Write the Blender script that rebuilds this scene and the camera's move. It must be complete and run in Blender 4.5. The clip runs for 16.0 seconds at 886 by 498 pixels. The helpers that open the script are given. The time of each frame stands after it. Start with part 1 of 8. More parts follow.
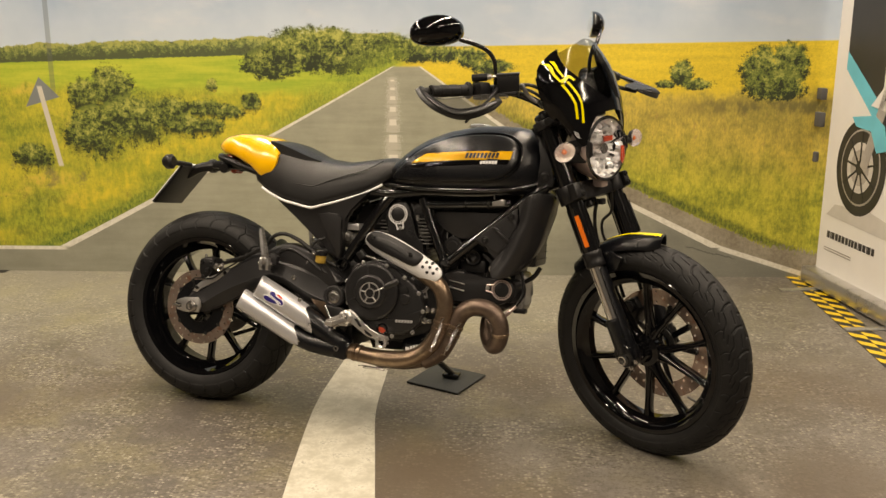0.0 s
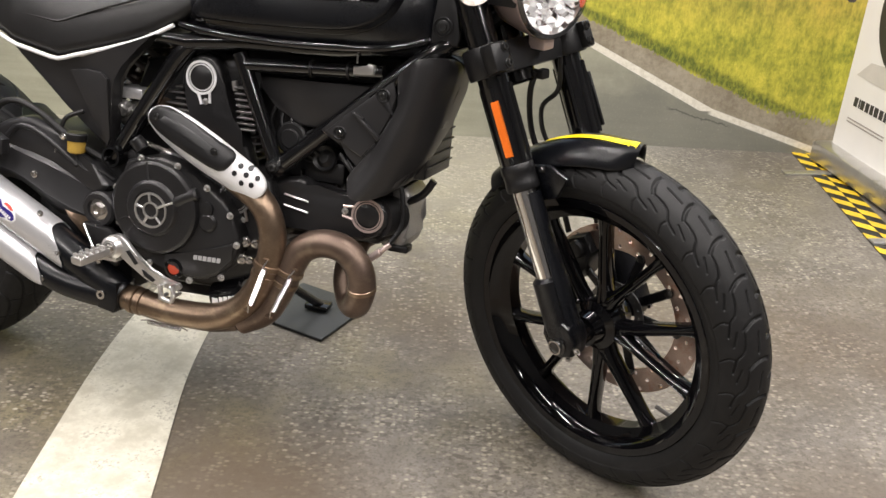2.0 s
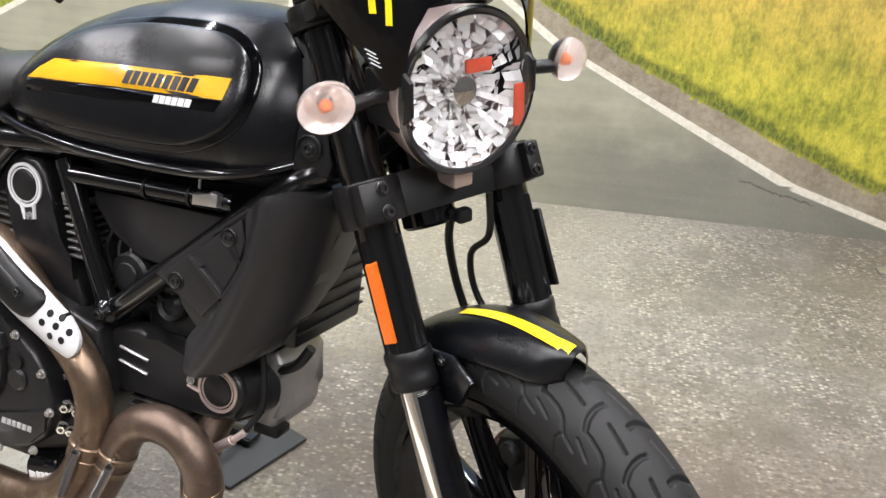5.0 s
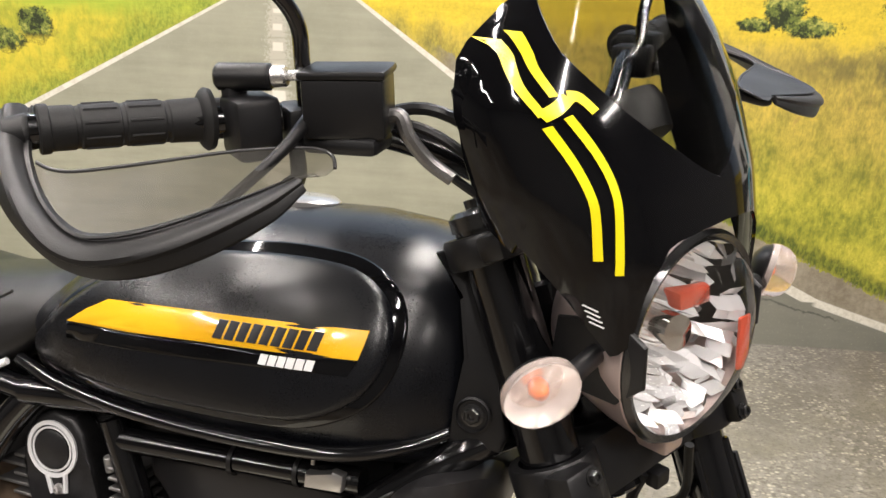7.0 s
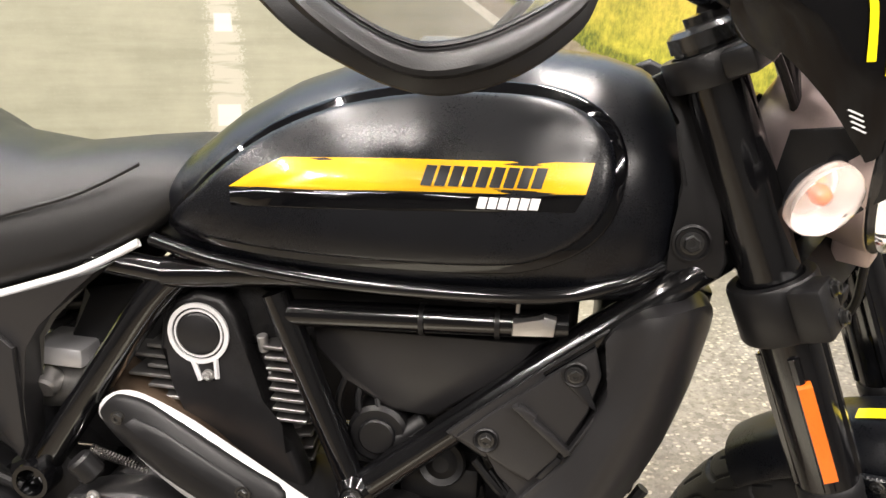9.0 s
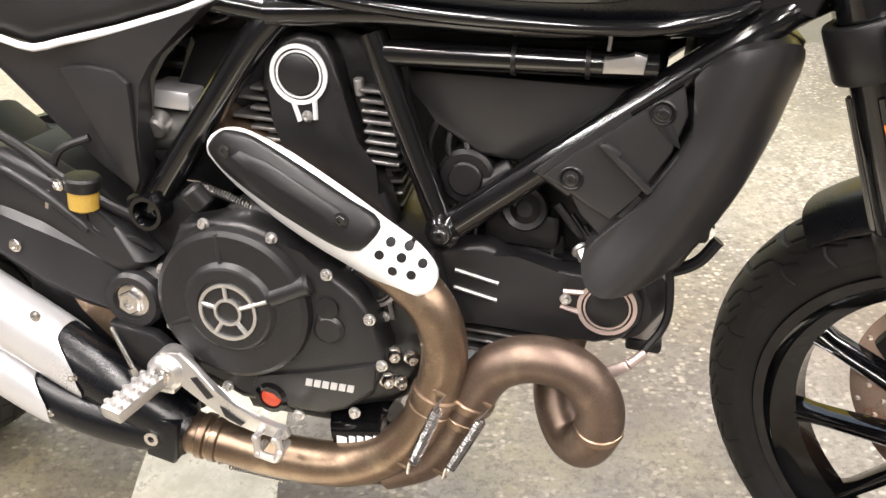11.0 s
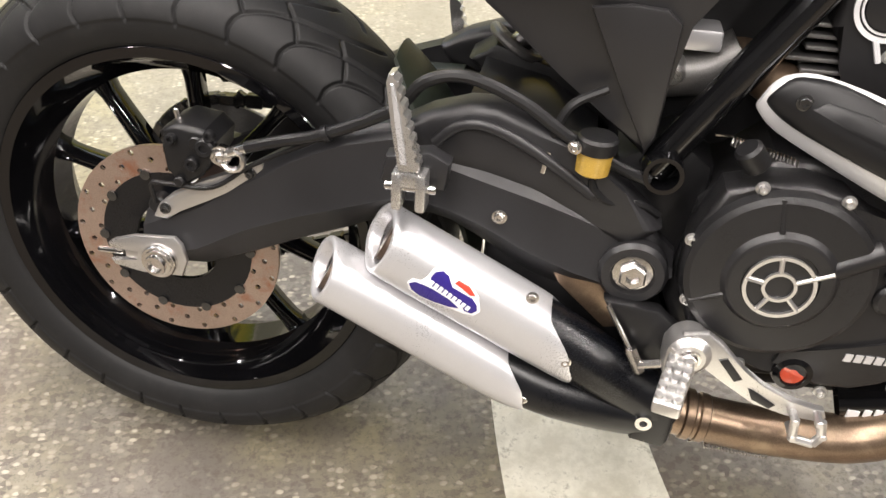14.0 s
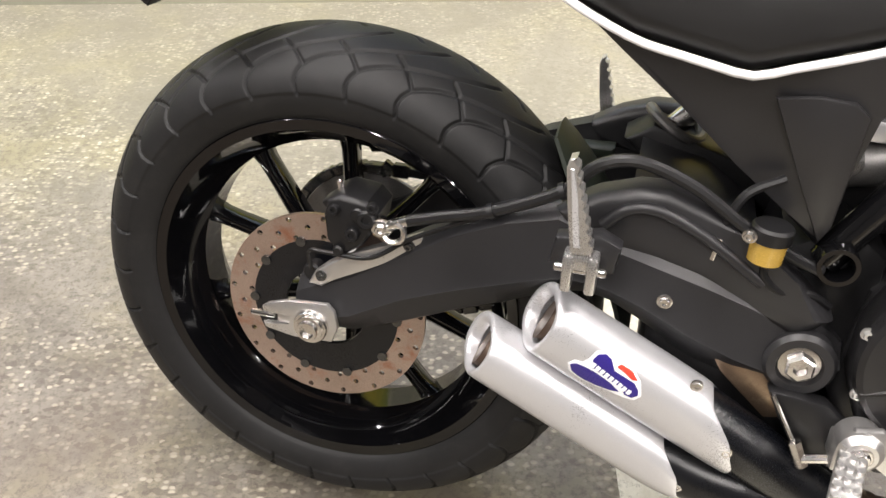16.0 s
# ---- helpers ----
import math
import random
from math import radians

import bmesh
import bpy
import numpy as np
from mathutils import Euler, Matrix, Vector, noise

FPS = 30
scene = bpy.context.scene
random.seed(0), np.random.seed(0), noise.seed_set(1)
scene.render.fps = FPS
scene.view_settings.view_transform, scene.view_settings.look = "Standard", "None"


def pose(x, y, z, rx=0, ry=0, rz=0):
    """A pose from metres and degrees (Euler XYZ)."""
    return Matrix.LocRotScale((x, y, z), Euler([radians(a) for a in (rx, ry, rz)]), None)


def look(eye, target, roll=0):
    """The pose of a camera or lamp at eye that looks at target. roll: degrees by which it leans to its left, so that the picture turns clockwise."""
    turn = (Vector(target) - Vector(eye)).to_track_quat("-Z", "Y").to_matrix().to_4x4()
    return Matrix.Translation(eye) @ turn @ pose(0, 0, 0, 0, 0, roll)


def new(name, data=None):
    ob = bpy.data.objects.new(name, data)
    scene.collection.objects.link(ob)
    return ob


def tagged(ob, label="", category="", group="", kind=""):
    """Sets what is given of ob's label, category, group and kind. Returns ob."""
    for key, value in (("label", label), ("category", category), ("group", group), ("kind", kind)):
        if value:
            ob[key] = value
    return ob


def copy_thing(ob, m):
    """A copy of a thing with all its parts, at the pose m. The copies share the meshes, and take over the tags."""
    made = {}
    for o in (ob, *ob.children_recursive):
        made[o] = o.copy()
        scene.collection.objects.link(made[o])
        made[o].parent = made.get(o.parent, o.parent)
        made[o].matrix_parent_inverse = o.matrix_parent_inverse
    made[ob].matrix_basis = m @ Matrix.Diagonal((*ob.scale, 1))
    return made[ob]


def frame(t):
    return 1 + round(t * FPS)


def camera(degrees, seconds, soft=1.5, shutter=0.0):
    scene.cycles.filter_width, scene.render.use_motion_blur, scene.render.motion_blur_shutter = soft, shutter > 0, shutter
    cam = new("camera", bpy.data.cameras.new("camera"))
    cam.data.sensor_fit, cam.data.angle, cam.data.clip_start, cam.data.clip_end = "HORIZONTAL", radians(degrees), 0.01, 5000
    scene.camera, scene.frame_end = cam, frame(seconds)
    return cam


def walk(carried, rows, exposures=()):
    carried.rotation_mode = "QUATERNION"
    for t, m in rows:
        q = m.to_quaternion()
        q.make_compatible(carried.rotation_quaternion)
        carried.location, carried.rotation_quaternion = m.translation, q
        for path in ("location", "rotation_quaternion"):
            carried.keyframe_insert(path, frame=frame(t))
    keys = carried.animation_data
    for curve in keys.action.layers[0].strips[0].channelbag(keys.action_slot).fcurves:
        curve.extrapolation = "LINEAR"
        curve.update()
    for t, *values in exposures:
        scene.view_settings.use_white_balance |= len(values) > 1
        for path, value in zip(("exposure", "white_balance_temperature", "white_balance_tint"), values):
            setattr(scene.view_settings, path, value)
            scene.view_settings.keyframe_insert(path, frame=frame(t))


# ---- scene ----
cam = camera(53.6, 16.0)
PATH = [
    (0, (1.667, -2.39, 1.187), (1.029, -0.553, 0.72), 0.0),
    (0.5, (1.529, -2.14, 1.167), (0.969, -0.295, 0.633), 0.6),
    (1, (1.471, -1.866, 1.158), (0.951, -0.032, 0.554), 1.2),
    (1.5, (1.534, -1.602, 1.156), (0.95, 0.181, 0.464), 2.1),
    (2, (1.555, -1.321, 1.095), (1.04, 0.407, 0.23), 3.2),
    (2.5, (1.551, -1.051, 1.062), (1.105, 0.598, 0.022), 4.0),
    (3, (1.625, -0.888, 1.016), (1.061, 0.679, -0.092), 4.1),
    (3.5, (1.685, -0.778, 1.005), (1.082, 0.712, -0.184), 4.7),
    (4, (1.689, -0.746, 1.0), (1.105, 0.748, -0.194), 6.2),
    (4.5, (1.668, -0.734, 1.073), (1.036, 0.818, -0.006), 5.1),
    (5, (1.654, -0.733, 1.141), (0.915, 0.905, 0.274), 3.7),
    (5.2, (1.650, -0.729, 1.164), (0.880, 0.932, 0.384), 3.2),
    (7.3, (1.260, -0.544, 1.194), (0.645, 1.232, 0.500), 2.6),
    (7.5, (1.235, -0.535, 1.189), (0.581, 1.219, 0.482), 2.5),
    (8, (1.149, -0.559, 1.188), (0.583, 1.209, 0.439), 2.0),
    (8.5, (1.050, -0.603, 1.167), (0.701, 1.172, 0.298), 1.7),
    (9, (1.031, -0.634, 1.115), (0.724, 1.144, 0.234), 1.9),
    (9.2, (1.042, -0.647, 1.102), (0.738, 1.116, 0.189), 1.8),
    (11.3, (1.025, -0.739, 1.031), (0.61, 0.827, -0.141), 1.3),
    (11.5, (0.96, -0.751, 1.036), (0.573, 0.812, -0.15), 1.3),
    (12, (0.812, -0.767, 1.031), (0.548, 0.795, -0.191), 3.0),
    (12.5, (0.76, -0.73, 1.013), (0.524, 0.806, -0.246), 2.2),
    (13, (0.704, -0.706, 1.006), (0.47, 0.787, -0.304), 2.0),
    (13.5, (0.586, -0.706, 1.002), (0.334, 0.759, -0.336), 1.4),
    (14, (0.454, -0.716, 1.01), (0.157, 0.733, -0.336), 0.9),
    (14.5, (0.387, -0.725, 1.012), (0.012, 0.722, -0.317), 0.7),
    (15, (0.357, -0.726, 1.017), (-0.082, 0.718, -0.297), 0.4),
    (15.5, (0.35, -0.727, 1.019), (-0.126, 0.719, -0.279), -0.1),
    (16, (0.36, -0.725, 1.032), (-0.101, 0.759, -0.226), -0.5),
]
EXPOSURES = [(0.0, -0.88, 8400, 10), (0.5, -0.84, 7700, 10), (1.0, -0.55, 6800, 10), (1.5, -0.35, 6500, 10), (2.0, -0.3, 6400, 10), (2.5, -0.15, 6100, 10), (3.5, 0.08, 6100, 10), (5.0, -0.1, 6050, 10), (7.5, -0.3, 6600, 10), (8.0, -0.12, 6600, 10), (8.5, -0.02, 6600, 10), (9.0, 0.25, 6600, 10), (11.5, 0.62, 6450, 10), (12.5, 0.5, 6450, 10), (13.5, 0.3, 6500, 10), (14.0, 0.2, 6500, 10), (15.0, 0.05, 6400, 10), (16.0, 0.05, 6400, 10)]
walk(cam, [(t, look(eye, target, roll)) for t, eye, target, roll in PATH], EXPOSURES)

# ---- world and light ----
world = bpy.data.worlds.new("world")
scene.world = world
world.use_nodes = True
world.node_tree.nodes["Background"].inputs[0].default_value = (0.9, 0.95, 1.0, 1)
world.node_tree.nodes["Background"].inputs[1].default_value = 0.1

WALL_TURN = 17.2
WALL = pose(0, 1.68, 0, 0, 0, WALL_TURN)      # mural wall: local x along it, local -y into the room
CEILING = 3.0
TUBES = [(u, d) for d in (-0.7, -2.35, -4.2) for u in (-2.6, -0.75, 1.1, 2.95)]
TUBE_WATTS = 58
for u, d in TUBES:
    lamp = bpy.data.lights.new("tube_light", "AREA")
    lamp.shape, lamp.size, lamp.size_y = "RECTANGLE", 1.45, 0.07
    lamp.energy, lamp.color = TUBE_WATTS, (1.0, 0.93, 0.885)
    new("tube_light", lamp).matrix_world = WALL @ pose(u, d, CEILING - 0.1, 0, 0, 90)

# ---- node helpers ----
class X:
    """A value in a node tree, with arithmetic."""
    def __init__(self, nt, s):
        self.nt, self.s = nt, s

    def op(self, name, *others, clamp=False):
        n = self.nt.nodes.new("ShaderNodeMath")
        n.operation, n.use_clamp = name, clamp
        for i, o in enumerate((self, *others)):
            if isinstance(o, X):
                self.nt.links.new(o.s, n.inputs[i])
            else:
                n.inputs[i].default_value = o
        return X(self.nt, n.outputs[0])

    def __add__(self, o): return self.op("ADD", o)
    def __radd__(self, o): return self.op("ADD", o)
    def __sub__(self, o): return self.op("SUBTRACT", o)
    def __rsub__(self, o): return (self * -1.0) + o
    def __mul__(self, o): return self.op("MULTIPLY", o)
    def __rmul__(self, o): return self.op("MULTIPLY", o)
    def __truediv__(self, o): return self.op("DIVIDE", o)
    def sq(self): return self * self
    def lo(self, o): return self.op("MINIMUM", o)
    def hi(self, o): return self.op("MAXIMUM", o)
    def size(self): return self.op("ABSOLUTE")

    def ramp(self, a, b):
        n = self.nt.nodes.new("ShaderNodeMapRange")
        n.interpolation_type = "SMOOTHSTEP"
        self.nt.links.new(self.s, n.inputs[0])
        lo, hi, y0, y1 = (a, b, 0.0, 1.0) if a < b else (b, a, 1.0, 0.0)
        n.inputs[1].default_value, n.inputs[2].default_value = lo, hi
        n.inputs[3].default_value, n.inputs[4].default_value = y0, y1
        return X(self.nt, n.outputs[0])


def coords(nt, kind="Object"):
    return nt.nodes.new("ShaderNodeTexCoord").outputs[kind]


def axis(nt, vec):
    n = nt.nodes.new("ShaderNodeSeparateXYZ")
    nt.links.new(vec, n.inputs[0])
    return [X(nt, o) for o in n.outputs]


def noise_of(nt, vec, scale, detail=3.0, rough=0.55, stretch=None):
    if stretch:
        m = nt.nodes.new("ShaderNodeMapping")
        nt.links.new(vec, m.inputs[0])
        m.inputs["Scale"].default_value = stretch
        vec = m.outputs[0]
    n = nt.nodes.new("ShaderNodeTexNoise")
    nt.links.new(vec, n.inputs["Vector"])
    n.inputs["Scale"].default_value, n.inputs["Detail"].default_value, n.inputs["Roughness"].default_value = scale, detail, rough
    return X(nt, n.outputs[0])


def blend(nt, a, b, f):
    """Colour a where f is 0, b where f is 1; each a colour or a socket."""
    n = nt.nodes.new("ShaderNodeMix")
    n.data_type = "RGBA"
    for sock, c in ((n.inputs[6], a), (n.inputs[7], b)):
        if isinstance(c, tuple):
            sock.default_value = (*c, 1)
        else:
            nt.links.new(c, sock)
    if isinstance(f, X):
        nt.links.new(f.s, n.inputs[0])
    else:
        n.inputs[0].default_value = f
    return n.outputs[2]


def material(name):
    m = bpy.data.materials.new(name)
    m.use_nodes = True
    return m, m.node_tree, m.node_tree.nodes["Principled BSDF"]


def bump(nt, bsdf, height, strength, distance=0.001):
    n = nt.nodes.new("ShaderNodeBump")
    n.inputs["Strength"].default_value, n.inputs["Distance"].default_value = strength, distance
    nt.links.new(height.s, n.inputs["Height"])
    nt.links.new(n.outputs[0], bsdf.inputs["Normal"])


def surface(name, color, rough=0.5, metal=0.0, vary=0.15, grain=900.0, relief=0.15, coat=0.0, dust=0.0, worn=None, spec=0.5, stretch=None):
    """A painted, plastic, rubber or metal surface: base colour with broad and fine variation, gloss that varies, and a fine relief."""
    m, nt, b = material(name)
    co = coords(nt)
    broad, fine = noise_of(nt, co, 9.0, 4.0), noise_of(nt, co, grain, 2.0, stretch=stretch)
    dark = tuple(c * (1 - vary) for c in color)
    light = tuple(min(1.0, c * (1 + vary)) for c in color)
    col = blend(nt, dark, light, (broad * 0.6 + fine * 0.4).ramp(0.3, 0.7))
    if worn:
        col = blend(nt, col, worn, noise_of(nt, co, 26.0, 6.0, 0.7).ramp(0.5, 0.72))
    if dust:
        col = blend(nt, col, (0.32, 0.3, 0.27), noise_of(nt, co, 40.0, 5.0, 0.7).ramp(0.45, 0.8) * dust)
    nt.links.new(col, b.inputs["Base Color"])
    r = (broad - 0.5) * 0.18 + (fine - 0.5) * 0.12 + rough
    nt.links.new(r.hi(0.03).s, b.inputs["Roughness"])
    b.inputs["Metallic"].default_value = metal
    b.inputs["Coat Weight"].default_value = coat
    b.inputs["Specular IOR Level"].default_value = spec
    if coat:
        b.inputs["Coat Roughness"].default_value = 0.06
    if relief:
        bump(nt, b, fine, relief, 0.0006)
    return m


BLACK_SATIN = surface("satin black paint", (0.0032, 0.0036, 0.005), 0.29, vary=0.12, relief=0.0, spec=0.45)
BLACK_GLOSS = surface("gloss black paint", (0.0025, 0.0025, 0.003), 0.06, vary=0.2, relief=0.0, spec=0.5)
BLACK_FRAME = surface("black frame paint", (0.0035, 0.0035, 0.004), 0.13, vary=0.25, relief=0.02, spec=0.75)
GUARD_PLASTIC = surface("matt black moulded plastic", (0.0065, 0.0064, 0.0066), 0.44, vary=0.25, relief=0.25, spec=0.4)
BLACK_PLASTIC = surface("black plastic", (0.0065, 0.0064, 0.007), 0.4, vary=0.3, relief=0.2, spec=0.4)
GREY_SATIN = surface("dark grey satin plastic", (0.0165, 0.016, 0.0168), 0.36, vary=0.18, relief=0.08, spec=0.55)
ENGINE_GREY = surface("dark engine coating", (0.016, 0.0157, 0.0165), 0.3, metal=0.2, vary=0.22, relief=0.3, grain=1400)
SWING_GREY = surface("dark grey swingarm coating", (0.0175, 0.0172, 0.0185), 0.38, metal=0.1, vary=0.2, relief=0.2)
ALLOY_DARK = surface("raw dark alloy", (0.2, 0.195, 0.19), 0.4, metal=0.8, vary=0.3, relief=0.3)
CASTING = surface("grey cast alloy", (0.36, 0.35, 0.34), 0.45, metal=0.7, vary=0.3, relief=0.4)
ALLOY = surface("bare alloy", (0.62, 0.61, 0.6), 0.3, metal=0.9, vary=0.12, relief=0.15)
STEEL = surface("bright steel", (0.7, 0.68, 0.66), 0.18, metal=1.0, vary=0.1, relief=0.05)
CHROME = surface("chrome", (0.82, 0.8, 0.79), 0.06, metal=1.0, vary=0.03, relief=0.0)
SILVER_PAINT = surface("silver satin paint", (0.62, 0.62, 0.635), 0.3, metal=0.6, vary=0.05, relief=0.05)
PALE_SILVER = surface("pale silver paint", (0.78, 0.78, 0.79), 0.4, metal=0.25, vary=0.04, relief=0.08)
LAMP_SILVER = surface("bright lamp silver", (0.93, 0.93, 0.93), 0.24, metal=0.55, vary=0.03, relief=0.0)
DISC = surface("brake disc steel", (0.46, 0.36, 0.31), 0.32, metal=0.9, vary=0.25, relief=0.1, worn=(0.42, 0.2, 0.13))
RUBBER = surface("tyre rubber", (0.0085, 0.0085, 0.0088), 0.56, vary=0.35, relief=0.3, dust=0.02, spec=0.32)
HEADER = surface("heat-tinted exhaust steel", (0.23, 0.165, 0.115), 0.34, metal=0.85, vary=0.35, relief=0.1, worn=(0.34, 0.26, 0.18))
HEADER_DARK = surface("brown exhaust steel", (0.14, 0.1, 0.078), 0.4, metal=0.75, vary=0.35, relief=0.1, worn=(0.2, 0.15, 0.11))
SEAT = surface("black seat vinyl", (0.0055, 0.0053, 0.0053), 0.38, vary=0.25, relief=0.5, grain=1800)
YELLOW = surface("yellow gloss paint", (0.88, 0.47, 0.012), 0.25, vary=0.05, relief=0.0, coat=0.9)
YELLOW_FILM = surface("yellow film", (0.86, 0.7, 0.01), 0.3, vary=0.06, relief=0.0, coat=0.3)
WHITE_FILM = surface("white film", (0.8, 0.8, 0.8), 0.4, vary=0.05, relief=0.0)
INK = surface("black ink", (0.008, 0.008, 0.009), 0.35, vary=0.2, relief=0.0)
ORANGE = surface("orange reflector", (0.72, 0.15, 0.015), 0.18, vary=0.2, relief=0.1, coat=0.6)
RED_LENS = surface("red glass", (0.42, 0.06, 0.03), 0.15, vary=0.35, relief=0.0, coat=0.6)
NAVY = surface("navy blue print", (0.025, 0.015, 0.17), 0.3, vary=0.1, relief=0.0, coat=0.3)
RED_PRINT = surface("red print", (0.66, 0.05, 0.03), 0.3, vary=0.1, relief=0.0, coat=0.3)
FLUID = surface("amber brake fluid tank", (0.42, 0.27, 0.05), 0.25, vary=0.25, relief=0.0, coat=0.5)
ROSE_METAL = surface("brushed warm silver", (0.58, 0.47, 0.44), 0.38, metal=0.7, vary=0.1, relief=0.1)
GLOSS_DARK_METAL = surface("burnished dark metal", (0.1, 0.1, 0.1), 0.22, metal=0.9, vary=0.2, relief=0.05)
OLIVE_PLASTIC = surface("dark olive plastic", (0.016, 0.021, 0.015), 0.5, vary=0.15, relief=0.2)
PLATE_RUBBER = surface("dark slate rubber", (0.03, 0.034, 0.035), 0.6, vary=0.2, relief=0.4)


def clear(name, color, rough=0.02, weight=1.0, ior=1.45):
    m, nt, b = material(name)
    b.inputs["Base Color"].default_value = (*color, 1)
    b.inputs["Roughness"].default_value = rough
    b.inputs["Transmission Weight"].default_value = weight
    b.inputs["IOR"].default_value = ior
    return m


FROSTED = clear("pale ribbed lens", (0.8, 0.68, 0.62), 0.18, 0.84, 1.35)
GLASS = clear("clear lens", (0.97, 0.97, 0.97), ior=1.12)
SHIELD, shield_nt, shield_skin = material("smoked plastic shield")
shield_skin.inputs["Base Color"].default_value = (0.05, 0.048, 0.042, 1)
shield_skin.inputs["Roughness"].default_value = 0.38
shield_see = shield_nt.nodes.new("ShaderNodeBsdfTransparent")
shield_see.inputs["Color"].default_value = (0.6, 0.58, 0.52, 1)
shield_mix = shield_nt.nodes.new("ShaderNodeMixShader")
shield_mix.inputs["Fac"].default_value = 0.38
shield_nt.links.new(shield_see.outputs[0], shield_mix.inputs[1])
shield_nt.links.new(shield_skin.outputs[0], shield_mix.inputs[2])
shield_nt.links.new(shield_mix.outputs[0], next(n for n in shield_nt.nodes if n.type == "OUTPUT_MATERIAL").inputs["Surface"])
SMOKE = clear("smoked screen", (0.42, 0.42, 0.4), 0.03, ior=1.2)


def asphalt_floor():
    m, nt, b = material("printed asphalt floor vinyl")
    co = coords(nt)
    x, y, z = axis(nt, co)
    broad, mid = noise_of(nt, co, 1.3, 5.0, 0.6), noise_of(nt, co, 9.0, 5.0, 0.7)
    fine = noise_of(nt, co, 160.0, 4.0, 0.75)
    small = noise_of(nt, co, 62.0, 4.0, 0.8)
    col = blend(nt, (0.11, 0.104, 0.095), (0.25, 0.238, 0.215), (broad * 0.6 + mid * 0.4).ramp(0.38, 0.62))
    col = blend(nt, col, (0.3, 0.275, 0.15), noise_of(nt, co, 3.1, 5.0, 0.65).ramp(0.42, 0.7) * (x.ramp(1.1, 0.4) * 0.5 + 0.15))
    grit = nt.nodes.new("ShaderNodeTexVoronoi")
    shape = nt.nodes.new("ShaderNodeMapping")
    shape.inputs["Scale"].default_value = (1.0, 1.5, 1.0)
    nt.links.new(co, shape.inputs[0])
    nt.links.new(shape.outputs[0], grit.inputs["Vector"])
    grit.inputs["Scale"].default_value = 88.0
    stone = axis(nt, grit.outputs["Color"])[0]
    gap = X(nt, grit.outputs["Distance"])
    patches = noise_of(nt, co, 4.5, 5.0, 0.7)
    col = blend(nt, col, (0.062, 0.056, 0.048), (small * 0.6 + fine * 0.4).ramp(0.53, 0.4) * 0.7)
    col = blend(nt, col, (0.055, 0.05, 0.044), stone.ramp(0.28, 0.1) * patches.ramp(0.35, 0.6) * 0.65)
    col = blend(nt, col, (0.5, 0.465, 0.37), stone.ramp(0.5, 0.9) * gap.ramp(0.65, 0.3) * patches.ramp(0.36, 0.6) * 0.8)
    col = blend(nt, col, (0.72, 0.68, 0.55), stone.ramp(0.92, 0.98) * gap.ramp(0.5, 0.25) * patches.ramp(0.38, 0.6) * 0.5)
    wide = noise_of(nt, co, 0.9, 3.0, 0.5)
    # paler and yellower towards the mural wall, most at low x
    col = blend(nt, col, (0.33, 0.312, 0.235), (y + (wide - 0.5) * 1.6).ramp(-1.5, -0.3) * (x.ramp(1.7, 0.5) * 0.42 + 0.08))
    # darker and browner away from the wall and past x 1.2
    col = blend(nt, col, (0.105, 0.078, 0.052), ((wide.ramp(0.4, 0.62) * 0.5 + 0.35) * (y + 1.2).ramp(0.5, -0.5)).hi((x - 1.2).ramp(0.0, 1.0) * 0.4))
    nt.links.new(col, b.inputs["Base Color"])
    nt.links.new((mid * 0.25 + 0.34).s, b.inputs["Roughness"])
    bump(nt, b, mid, 0.12, 0.002)
    return m


def stripe_paint():
    m, nt, b = material("printed white road paint")
    co = coords(nt)
    mid, fine = noise_of(nt, co, 14.0, 6.0, 0.7), noise_of(nt, co, 120.0, 4.0, 0.75)
    col = blend(nt, (0.47, 0.445, 0.36), (0.66, 0.635, 0.54), mid.ramp(0.35, 0.65))
    col = blend(nt, col, (0.25, 0.235, 0.18), (fine * 0.5 + mid * 0.5).ramp(0.53, 0.64) * 0.7)
    nt.links.new(col, b.inputs["Base Color"])
    nt.links.new((mid * 0.25 + 0.36).s, b.inputs["Roughness"])
    return m


